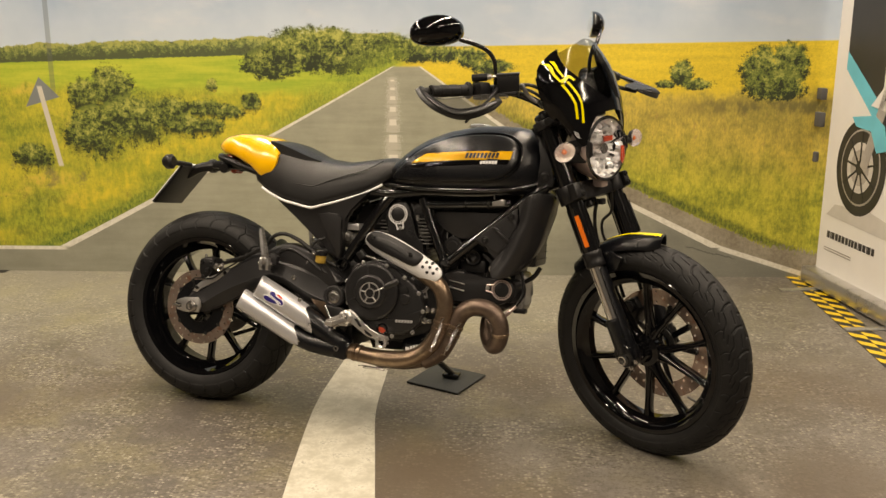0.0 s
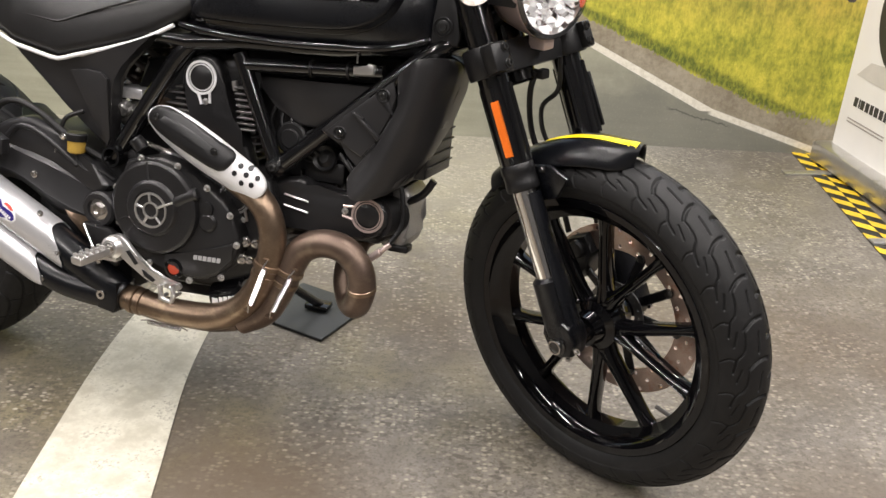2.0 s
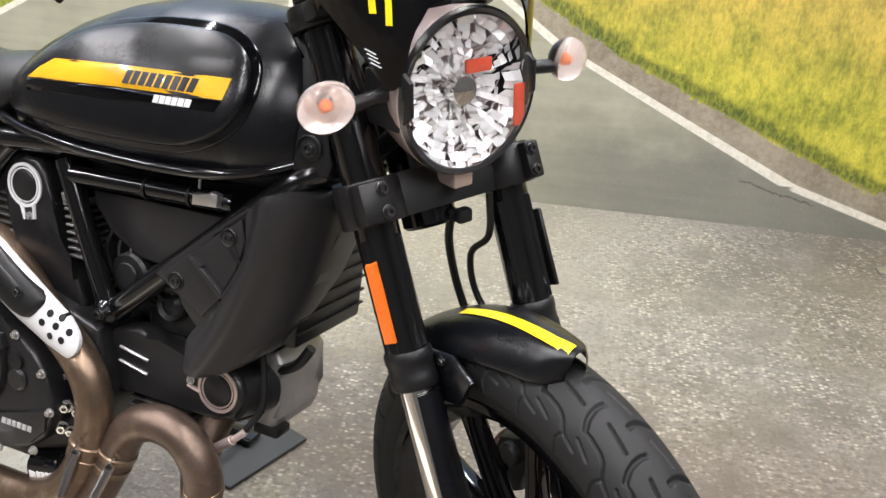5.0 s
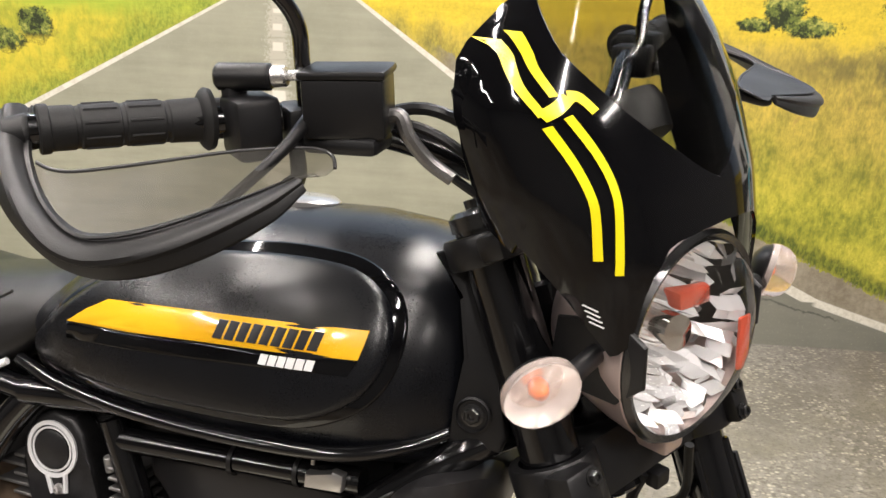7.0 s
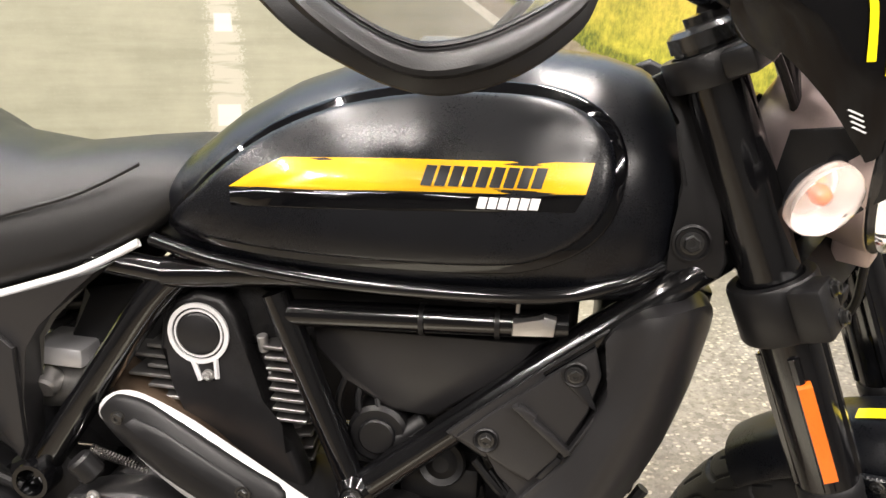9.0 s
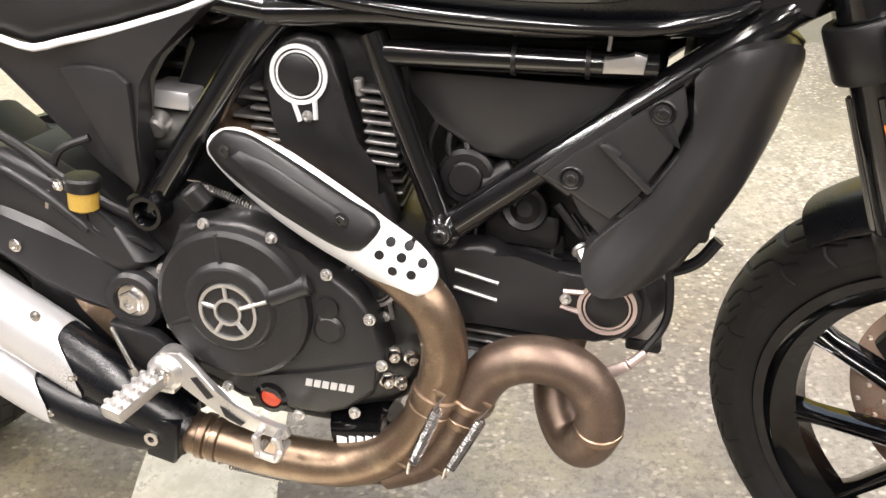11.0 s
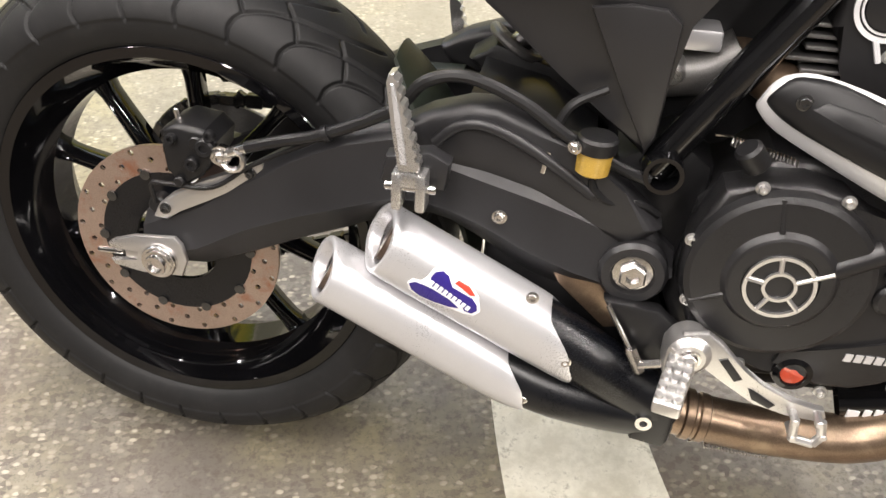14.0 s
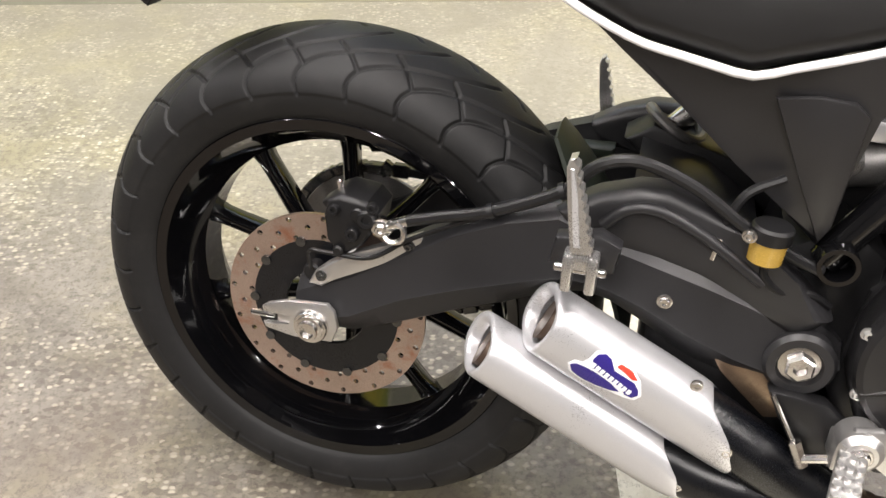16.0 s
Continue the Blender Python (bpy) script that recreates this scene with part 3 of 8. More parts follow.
def loft(sections, closed_ends=True):
    """Closed loops of equal length, joined in order."""
    bm = bmesh.new()
    loops = [[bm.verts.new(p) for p in s] for s in sections]
    k = len(loops[0])
    for a, b in zip(loops, loops[1:]):
        for j in range(k):
            bm.faces.new((a[j], a[(j + 1) % k], b[(j + 1) % k], b[j]))
    if closed_ends:
        bm.faces.new(loops[0][::-1])
        bm.faces.new(loops[-1])
    return bm


def thing(name, m, label, category, **k):
    ob = new(name)
    ob.matrix_world = m
    return tagged(ob, label, category, **k)

# ---- the showroom ----
def structure(name, bm, mat, m, label, category, kind="structure"):
    ob = link(name, bm, mat)
    ob.matrix_world = m
    return tagged(ob, label, category, kind=kind)


U0, U1, D0 = -4.6, 4.9, -6.4      # room, in the mural wall's own axes
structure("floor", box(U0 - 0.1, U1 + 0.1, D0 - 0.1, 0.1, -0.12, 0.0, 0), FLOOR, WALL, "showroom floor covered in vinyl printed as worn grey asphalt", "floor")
structure("wall_north", box(U0, U1, 0.0, 0.12, 0.0, CEILING, 0), MURAL, WALL, "wall with a printed mural of a country road between yellow fields", "wall")
structure("wall_south", box(U0, U1, D0 - 0.12, D0, 0.0, CEILING, 0), PLASTER, WALL, "plain grey painted wall behind the display", "wall")
structure("wall_west", box(U0 - 0.12, U0, D0 - 0.12, 0.12, 0.0, CEILING, 0), PLASTER, WALL, "plain grey painted side wall of the showroom", "wall")
structure("wall_east", box(U1, U1 + 0.12, D0 - 0.12, 0.12, 0.0, CEILING, 0), PLASTER, WALL, "plain grey painted side wall of the showroom", "wall")
structure("ceiling", box(U0 - 0.12, U1 + 0.12, D0 - 0.12, 0.12, CEILING, CEILING + 0.1, 0), CEIL_PAINT, WALL, "dark painted ceiling with strip lights", "ceiling")

# strip-light bodies above the tubes
first = None
for u, d in TUBES:
    if first is None:
        first = thing("ceiling_light", WALL @ pose(u, d, CEILING), "grey fluorescent strip light fixed to the ceiling", "ceiling light", group="ceiling strip lights")
        link("body", box(-0.06, 0.06, -0.78, 0.78, -0.075, 0.0, 0.008), PLASTER, first)
        for s in (-1, 1):
            link("end_cap", box(-0.062, 0.062, s * 0.78 - 0.012, s * 0.78 + 0.012, -0.085, -0.002, 0.006), BLACK_PLASTIC, first)
    else:
        copy_thing(first, WALL @ pose(u, d, CEILING))

# white centre line on the floor, running under the motorcycle
line = bmesh.new()
edge = [((0.25, 0.65), (0.412, 0.65)), ((0.305, 0.35), (0.498, 0.35)), ((0.372, 0.05), (0.588, 0.05)), ((0.47, -0.25), (0.715, -0.25)), ((0.577, -0.55), (0.845, -0.55)), ((0.69, -0.85), (0.975, -0.85)), ((0.8, -1.15), (1.1, -1.15)), ((0.95, -1.5), (1.28, -1.5))]
la, lb = [a for a, b in edge], [b for a, b in edge]
va = [line.verts.new((p.x, p.y, 0.003)) for p in smooth_loop([(*p, 0) for p in la], 6, False)]
vb = [line.verts.new((p.x, p.y, 0.003)) for p in smooth_loop([(*p, 0) for p in lb], 6, False)]
for i in range(len(va) - 1):
    line.faces.new((va[i], vb[i], vb[i + 1], va[i + 1]))
structure("floor_marking", line, STRIPE, Matrix(), "broad off-white road line printed on the floor vinyl", "road marking")

# ---- the motorcycle ----
LEAN_LEFT, HEADING, STEER_TURN = 11.0, 1.7, -32.0
BIKE = pose(0.0, -0.018, 0, 0, 0, HEADING) @ pose(0, 0, 0, -LEAN_LEFT)
RAKE = 24.0
WHEELBASE, TRAIL = 1.445, 0.112
AXIS = Vector((-math.sin(radians(RAKE)), 0, math.cos(radians(RAKE))))
HEAD = Vector((WHEELBASE + TRAIL, 0, 0))
STEER = Matrix.Translation(HEAD) @ Matrix.Rotation(radians(STEER_TURN), 4, AXIS) @ Matrix.Translation(-HEAD)
moto = thing("motorcycle", BIKE, "satin black naked motorcycle with yellow tail, leaning on side stand", "motorcycle")


def part(name, bm, mat, parent=moto, label="", angle=35.0, steer=False):
    return link(name, bm, mat, parent, label, angle, STEER if steer else None)


def tyre_section(profile):
    """The tyre's outline from bead to bead, evenly spaced: lengths, radii and side offsets."""
    pts = smooth_loop([(r, y, 0) for r, y in profile], 6, False)
    ring = np.array([(p.x, p.y) for p in pts])
    seg = np.r_[0, np.cumsum(np.hypot(*np.diff(ring, axis=0).T))]
    return seg, ring[:, 0], ring[:, 1]


# tread grooves on one side: (along, across) in pitches and in shares of the half width, then width and depth in mm
TREAD = {"rear": (30, 0.365, [([(0.0, 1.0), (0.05, 0.86), (-0.1, 0.7), (-0.5, 0.57), (-1.0, 0.47), (-1.6, 0.33), (-2.1, 0.14), (-2.3, 0.0)], 3.6, 4.0), ([(-0.62, 0.38), (-0.86, 0.52), (-1.08, 0.69)], 3.2, 3.5)]),
         "front": (30, 0.37, [([(0.0, -0.02), (0.03, 0.14), (-0.02, 0.3), (-0.14, 0.44)], 5.4, 4.6), ([(-0.14, 0.44), (-0.5, 0.47), (-0.72, 0.53), (-0.9, 0.66), (-1.25, 0.74)], 2.6, 3.4), ([(-0.9, 0.66), (-0.84, 0.8), (-0.95, 0.98)], 2.4, 2.4), ([(-0.3, 0.17), (-0.8, 0.23)], 3.0, 3.8), ([(-0.16, 0.58), (-0.52, 0.68)], 2.4, 2.8)])}


def groove_depth(kind, s, a, pitch_len, reach):
    """How deep the tread is cut at (along, across), both in metres, for one side of the tyre."""
    out = np.zeros(s.shape)
    for line, mm, deep in TREAD[kind][2]:
        pts = smooth_loop([(u * pitch_len, v * reach, 0) for u, v in line], 4, False)
        near = np.full(s.shape, 1.0)
        for shift in range(-3, 4):
            for p, q in zip(pts, pts[1:]):
                px, py, dx, dy = p.x + shift * pitch_len, p.y, q.x - p.x, q.y - p.y
                f = np.clip(((s - px) * dx + (a - py) * dy) / (dx * dx + dy * dy + 1e-12), 0, 1)
                near = np.minimum(near, np.hypot(s - px - f * dx, a - py - f * dy))
        half = mm * 0.0005
        k = np.clip((half * 1.35 - near) / (half * 0.7), 0, 1)
        out = np.maximum(out, k * k * (3 - 2 * k) * deep * 0.001)
    return out


def tyre_mesh(profile, kind):
    """A tyre with its tread grooves cut in: corners and faces."""
    seg, rr, yy = tyre_section(profile)
    count, share, _ = TREAD[kind]
    mid, reach = seg[-1] / 2, seg[-1] * share
    wall = np.linspace(0, mid - reach - 0.001, 14)
    keep = np.r_[wall, np.linspace(mid - reach, mid + reach, 133), seg[-1] - wall[::-1]]
    r, y = np.interp(keep, seg, rr), np.interp(keep, seg, yy)
    per = 40
    pitch = 2 * np.pi / count
    pitch_len = pitch * rr.max()
    along_s, across = np.meshgrid(np.arange(per) / per * pitch_len, keep - mid, indexing="ij")
    cut_near = groove_depth(kind, along_s, -across, pitch_len, reach)
    cut_far = groove_depth(kind, along_s + pitch_len / 2, across, pitch_len, reach)
    cut_all = np.where(across < 0, cut_near, cut_far) + 0.0009 * (np.abs(across) > reach)
    cut_all[:, 0] = cut_all[:, -1] = 0
    slope_r, slope_y = np.gradient(r), np.gradient(y)
    size = np.hypot(slope_r, slope_y) + 1e-9
    nr, ny = slope_y / size, -slope_r / size
    n, k = per * count, len(keep)
    depth = np.tile(cut_all, (count, 1))
    ang = np.arange(n) / n * 2 * np.pi
    R, Y = r - depth * nr, y - depth * ny
    co = np.stack([R * np.cos(ang)[:, None], Y, R * np.sin(ang)[:, None]], -1).reshape(-1, 3)
    i, j = np.meshgrid(np.arange(n), np.arange(k - 1), indexing="ij")
    a, b = i * k + j, i * k + j + 1
    c, d = ((i + 1) % n) * k + j + 1, ((i + 1) % n) * k + j
    return co, np.stack([a, b, c, d], -1).reshape(-1, 4)


def big_mesh(name, co, quads, mat, parent, label):
    """Link arrays of corners and four-sided faces as one mesh object."""
    me = bpy.data.meshes.new(name)
    me.vertices.add(len(co))
    me.vertices.foreach_set("co", co.astype(np.float32).ravel())
    me.loops.add(quads.size)
    me.loops.foreach_set("vertex_index", quads.astype(np.int32).ravel())
    me.polygons.add(len(quads))
    me.polygons.foreach_set("loop_start", np.arange(0, quads.size, 4, dtype=np.int32))
    me.polygons.foreach_set("use_smooth", np.ones(len(quads), dtype=bool))
    me.update(calc_edges=True)
    me.materials.append(mat)
    ob = new(name, me)
    ob.parent = parent
    ob["label"] = label
    return ob


def holed_disc(r0, r1, y0, y1, sectors, rings, hole):
    """A flat ring with rows of staggered round holes."""
    bm = bmesh.new()
    both = []
    for y in (y0, y1):
        grid = {}

        def at(r, a):
            key = (round(r, 5), round(a % (2 * math.pi), 5))
            if key not in grid:
                grid[key] = bm.verts.new((r * math.cos(a), y, r * math.sin(a)))
            return grid[key]

        dr, da = (r1 - r0) / rings, 2 * math.pi / sectors
        holes = []
        for i in range(rings):
            for s in range(sectors):
                ra, rb, aa, ab = r0 + i * dr, r0 + (i + 1) * dr, s * da, (s + 1) * da
                rm, am = (ra + rb) / 2, (aa + ab) / 2
                rim = [at(ra, aa), at(ra, am), at(ra, ab), at(rm, ab), at(rb, ab), at(rb, am), at(rb, aa), at(rm, aa)]
                if (s + i) % 2 == 0:
                    c = Vector((rm * math.cos(am), y, rm * math.sin(am)))
                    u, t = Vector((math.cos(am), 0, math.sin(am))), Vector((-math.sin(am), 0, math.cos(am)))
                    offs = [(-1, -1), (-1, 0), (-1, 1), (0, 1), (1, 1), (1, 0), (1, -1), (0, -1)]
                    h = []
                    for ou, ot in offs:
                        v = (u * ou + t * ot).normalized() * hole
                        h.append(bm.verts.new(c + v))
                    for q in range(8):
                        bm.faces.new((rim[q], rim[(q + 1) % 8], h[(q + 1) % 8], h[q]))
                    holes.append(h)
                else:
                    bm.faces.new(rim)
        both.append((grid, holes))
    (g0, h0), (g1, h1) = both
    for a, b in zip(h0, h1):
        for q in range(8):
            bm.faces.new((a[q], a[(q + 1) % 8], b[(q + 1) % 8], b[q]))
    da = math.pi / sectors
    for r in (r0, r1):
        for s in range(sectors * 2):
            ka, kb = (round(r, 5), round(s * da, 5)), (round(r, 5), round(((s + 1) * da) % (2 * math.pi), 5))
            if ka in g0 and kb in g0:
                bm.faces.new((g0[ka], g0[kb], g1[kb], g1[ka]))
    return bm


def spoke(angle, lean, r0, r1, w0, w1, d0, d1, yoff):
    """One cast spoke with a raised rib each side, from the hub at r0 to the rim at r1; its foot leans towards its twin."""
    secs = []
    for k in range(9):
        f = k / 8
        flare = 1.0 + 0.75 * max(0.0, (f - 0.8) / 0.2) ** 2 + 0.5 * max(0.0, (0.15 - f) / 0.15)
        w, d, r = (w0 + (w1 - w0) * f) * flare / 2, (d0 + (d1 - d0) * f) / 2, r0 + (r1 - r0) * f
        side = lean * (1 - f) * r0 * 0.85
        loop = [(-w, -d * 0.5), (-w * 0.8, -d * 0.8), (-w * 0.35, -d), (-w * 0.12, -d * 0.82), (w * 0.12, -d * 0.82), (w * 0.35, -d), (w * 0.8, -d * 0.8), (w, -d * 0.5), (w, d * 0.7), (w * 0.62, d), (-w * 0.62, d), (-w, d * 0.7)]
        secs.append([(r, yoff + b, a + side) for a, b in loop])
    bm = loft(secs)
    bm.transform(Matrix.Rotation(-angle, 4, "Y"))
    return bm


def wheel(name, centre, profile, kind, rim_r, half, first_angle, steer, label):
    """A cast ten-spoke wheel with its tyre, hub and valve."""
    at = Matrix.Translation(centre)
    w = rim_r
    rim = lathe([(w + 0.004, -half), (w + 0.009, -half + 0.004), (w + 0.006, -half + 0.012), (w - 0.006, -half + 0.018), (w - 0.012, -half * 0.45), (w - 0.028, -half * 0.3),
                 (w - 0.028, half * 0.3), (w - 0.012, half * 0.45), (w - 0.006, half - 0.018), (w + 0.006, half - 0.012), (w + 0.009, half - 0.004), (w + 0.004, half),
                 (w - 0.008, half - 0.002), (w - 0.014, half - 0.016), (w - 0.022, half * 0.5), (w - 0.036, half * 0.3), (w - 0.036, -half * 0.3), (w - 0.022, -half * 0.5), (w - 0.014, -half + 0.016), (w - 0.008, -half + 0.002)], 96, closed=True)
    rim.transform(at)
    rim_ob = part(name, rim, BLACK_GLOSS, moto, label, 40, steer)
    m = (STEER if steer else Matrix()) @ at
    co, quads = tyre_mesh(profile, kind)
    co = co @ np.array(m.to_3x3()).T + np.array(m.translation)
    big_mesh("tyre", co, quads, RUBBER, rim_ob, "black rubber tyre with deep grooved road tread")
    hub = lathe([(0.018, -0.05), (0.028, -0.048), (0.032, -0.025), (0.046, -0.018), (0.046, 0.018), (0.036, 0.03), (0.034, 0.05), (0.02, 0.052)], 40)
    part("hub", _moved(hub, at), BLACK_GLOSS, rim_ob, "", 40, steer)
    for i in range(10):
        a = first_angle + i * math.pi / 5
        part("spoke", _moved(spoke(a, (0.28 if i % 2 else -0.28), 0.045, w - 0.03, 0.022, 0.0155, 0.034, 0.03, 0.0), at), BLACK_GLOSS, rim_ob, "", 50, steer)
    va = first_angle + 0.31
    c, s = math.cos(va), math.sin(va)
    part("valve", _moved(rod((c * (w - 0.03), -0.005, s * (w - 0.03)), (c * (w - 0.062), -0.02, s * (w - 0.062)), 0.004, 10, 0.001), at), ALLOY_DARK, rim_ob, "metal valve stem", 35, steer)
    return rim_ob


def _moved(bm, m):
    bm.transform(m)
    return bm


def both_sides(half, crown):
    """A tyre outline from one bead over the crown to the other."""
    return [(r, -y) for r, y in half] + [(crown, 0.0)] + [(r, y) for r, y in half[::-1]]


REAR, FRONT = (0.0, 0.0, 0.317), (1.445, 0.0, 0.318)
rear_wheel = wheel("rear_wheel", REAR, both_sides([(0.226, 0.066), (0.234, 0.074), (0.25, 0.0805), (0.267, 0.081), (0.286, 0.072), (0.304, 0.05), (0.3145, 0.022)], 0.317), "rear", 0.224, 0.07, radians(17.5), False, "gloss black cast ten-spoke rear wheel")
front_wheel = wheel("front_wheel", FRONT, both_sides([(0.239, 0.04), (0.246, 0.047), (0.26, 0.0525), (0.274, 0.053), (0.292, 0.046), (0.307, 0.0325), (0.316, 0.013)], 0.318), "front", 0.237, 0.045, radians(-53.5), True, "gloss black cast ten-spoke front wheel")

# tank: one analytic shell, so that panels and stripes lie on it
TANK_X = (0.615, 0.64, 0.67, 0.71, 0.76, 0.82, 0.9, 0.98, 1.04, 1.08, 1.11, 1.13)
TANK_TOP = (0.79, 0.815, 0.838, 0.872, 0.901, 0.924, 0.941, 0.945, 0.941, 0.93, 0.905, 0.87)
TANK_HALF = (0.05, 0.086, 0.11, 0.132, 0.147, 0.157, 0.161, 0.159, 0.149, 0.131, 0.104, 0.075)
TANK_MID, TANK_LOW, TANK_N = 0.79, 0.742, 2.3


def tank_y(x, z):
    hw, top = np.interp(x, TANK_X, TANK_HALF), np.interp(x, TANK_X, TANK_TOP)
    if z < TANK_MID:
        return float(hw * (1 - 0.1 * ((TANK_MID - z) / (TANK_MID - TANK_LOW)) ** 2))
    f = min(1.0, (z - TANK_MID) / max(top - TANK_MID, 0.01))
    return float(hw * max(0.0, 1 - f ** TANK_N) ** (1 / TANK_N))


def tank_shell():
    secs = []
    for x in np.linspace(TANK_X[0], TANK_X[-1], 48):
        hw, top = float(np.interp(x, TANK_X, TANK_HALF)), float(np.interp(x, TANK_X, TANK_TOP))
        half = [(hw * 0.55, TANK_LOW - 0.004), (hw * 0.86, TANK_LOW), (hw * 0.93, TANK_LOW + 0.012)]
        for k in range(13):
            a = math.pi / 2 * k / 12
            half.append((hw * math.cos(a) ** (2 / TANK_N), TANK_MID + (max(top, TANK_MID + 0.005) - TANK_MID) * math.sin(a) ** (2 / TANK_N)))
        secs.append([(x, -y, z) for y, z in half] + [(x, y, z) for y, z in half[-2::-1]])
    return loft(secs)


tank = part("fuel_tank", tank_shell(), BLACK_SATIN, label="satin black teardrop fuel tank", angle=60)

SEAT_X = (0.2, 0.24, 0.31, 0.41, 0.5, 0.58, 0.64, 0.68)
SEAT_TOP = (0.872, 0.872, 0.86, 0.824, 0.815, 0.828, 0.836, 0.828)
SEAT_LOW = (0.742, 0.716, 0.687, 0.668, 0.694, 0.722, 0.757, 0.79)
SEAT_HALF = (0.105, 0.12, 0.135, 0.14, 0.132, 0.118, 0.105, 0.09)


def seat_shell():
    secs = []
    for x in np.linspace(SEAT_X[0], SEAT_X[-1], 40):
        top, low, hw = (float(np.interp(x, SEAT_X, v)) for v in (SEAT_TOP, SEAT_LOW, SEAT_HALF))
        half = [(hw * 0.5, low), (hw * 0.94, low), (hw, low + 0.012)]
        for k in range(11):
            a = math.pi / 2 * k / 10
            half.append((hw * math.cos(a) ** 0.7, low + 0.02 + (top - low - 0.02) * math.sin(a) ** 0.8))
        secs.append([(x, -y, z) for y, z in half] + [(x, y, z) for y, z in half[-2::-1]])
    return loft(secs)


seat = part("seat", seat_shell(), SEAT, label="black vinyl seat", angle=60)

# ---- tank trim ----
panel = part("tank_panel", patch([(0.664, 0.77), (0.695, 0.808), (0.748, 0.854), (0.81, 0.886), (0.88, 0.903), (0.95, 0.909), (1.005, 0.906), (1.04, 0.889), (1.054, 0.862), (1.051, 0.829), (1.034, 0.803), (1.0, 0.782), (0.955, 0.773), (0.857, 0.768), (0.75, 0.766)], 0.006, tank_y, 8, 0.07, 4), BLACK_SATIN, tank, "satin black side panel with rounded rim", 60)
trim_y = lambda x, z: tank_y(x, z) + 0.006
part("seam", patch([(0.655, 0.764), (0.69, 0.811), (0.744, 0.86), (0.807, 0.893), (0.88, 0.911), (0.952, 0.918), (1.01, 0.914), (1.048, 0.895), (1.064, 0.864), (1.06, 0.825), (1.041, 0.796), (1.003, 0.774), (0.957, 0.765), (0.857, 0.76), (0.75, 0.758)], 0.0022, tank_y, 8, 0.02, 4), BLACK_GLOSS, tank, "gloss black edge round the side panel", 60)
part("stripe", patch([(0.731, 0.8165), (0.755, 0.833), (0.779, 0.846), (0.83, 0.851), (0.883, 0.855), (0.96, 0.859), (1.037, 0.862), (1.035, 0.85), (1.032, 0.8375), (0.96, 0.834), (0.886, 0.83), (0.81, 0.8235)], 0.0012, trim_y, 6), YELLOW, tank, "yellow stripe along the tank panel", 60)
part("stripe", patch([(0.731, 0.8155), (0.81, 0.8225), (0.886, 0.829), (0.96, 0.833), (1.032, 0.8365), (1.025, 0.823), (0.96, 0.8195), (0.888, 0.8145), (0.81, 0.808), (0.734, 0.801)], 0.0009, trim_y, 6), BLACK_GLOSS, tank, "gloss black stripe under the yellow one", 60)


def marks(x0, x1, z0, z1, top, slope, count, mat, lift, gap=0.18, slant=0.25):
    """Slanted plain bars in a row, in place of a maker's lettering."""
    step = (x1 - x0) / count
    for i in range(count):
        a, b = x0 + step * (i + gap / 2), x0 + step * (i + 1 - gap / 2)
        za, zb = z0 + slope * (a - x0), z1 + slope * (a - x0)
        s = slant * (zb - za)
        shape = [(a, za), (b, za), (b + s, zb), (a + s, zb)]
        part("mark", patch(shape, lift, top, 2, back=0.0002), mat, tank, "", 60)


marks(0.899, 0.998, 0.836, 0.852, trim_y, 0.045, 9, INK, 0.0016, 0.22)
marks(0.946, 0.996, 0.8215, 0.8305, trim_y, 0.04, 6, WHITE_FILM, 0.0014, 0.15, 0.2)
part("tank_lip", tube([(0.64, -0.1, 0.75), (0.72, -0.128, 0.744), (0.85, -0.148, 0.742), (1.0, -0.15, 0.748), (1.07, -0.128, 0.76), (1.11, -0.1, 0.775)], 0.007, 8), BLACK_FRAME, tank, "black lower seam of the tank", 60)
part("filler_cap", _moved(lathe([(0.036, 0), (0.036, 0.006), (0.03, 0.01), (0.012, 0.011), (0.0, 0.0115)], 40), along((0.9, 0, 0.938), (0.0, 0, 1))), ALLOY, tank, "bare alloy fuel filler cap", 40)
for s in (-1, 1):
    fc = part("front_cover", prism([(1.076, 0.93), (1.09, 0.937), (1.106, 0.93), (1.128, 0.882), (1.146, 0.82), (1.157, 0.782), (1.152, 0.766), (1.1, 0.766), (1.112, 0.8), (1.117, 0.845), (1.106, 0.895)], *sorted((s * 0.097, s * 0.111)), 0.005, 3, lambda x, z, s=s: s * (0.02 * max(0.0, 1.1 - x) / 0.03 - 0.012 * max(0.0, z - 0.86) / 0.06)), BLACK_PLASTIC, label="black plastic cover at the front of the tank" if s < 0 else "")
    part("bolt_seat", _moved(lathe([(0.016, -0.003), (0.0165, 0.001), (0.0145, 0.002), (0.0125, -0.001), (0.0, -0.001)], 28), along((1.125, s * 0.1115, 0.796), (0, s, 0))), BLACK_PLASTIC, fc)
    part("bolt", hexbolt((1.125, s * 0.1105, 0.796), (0, s, 0), 0.0075, 0.006), GLOSS_DARK_METAL, fc)

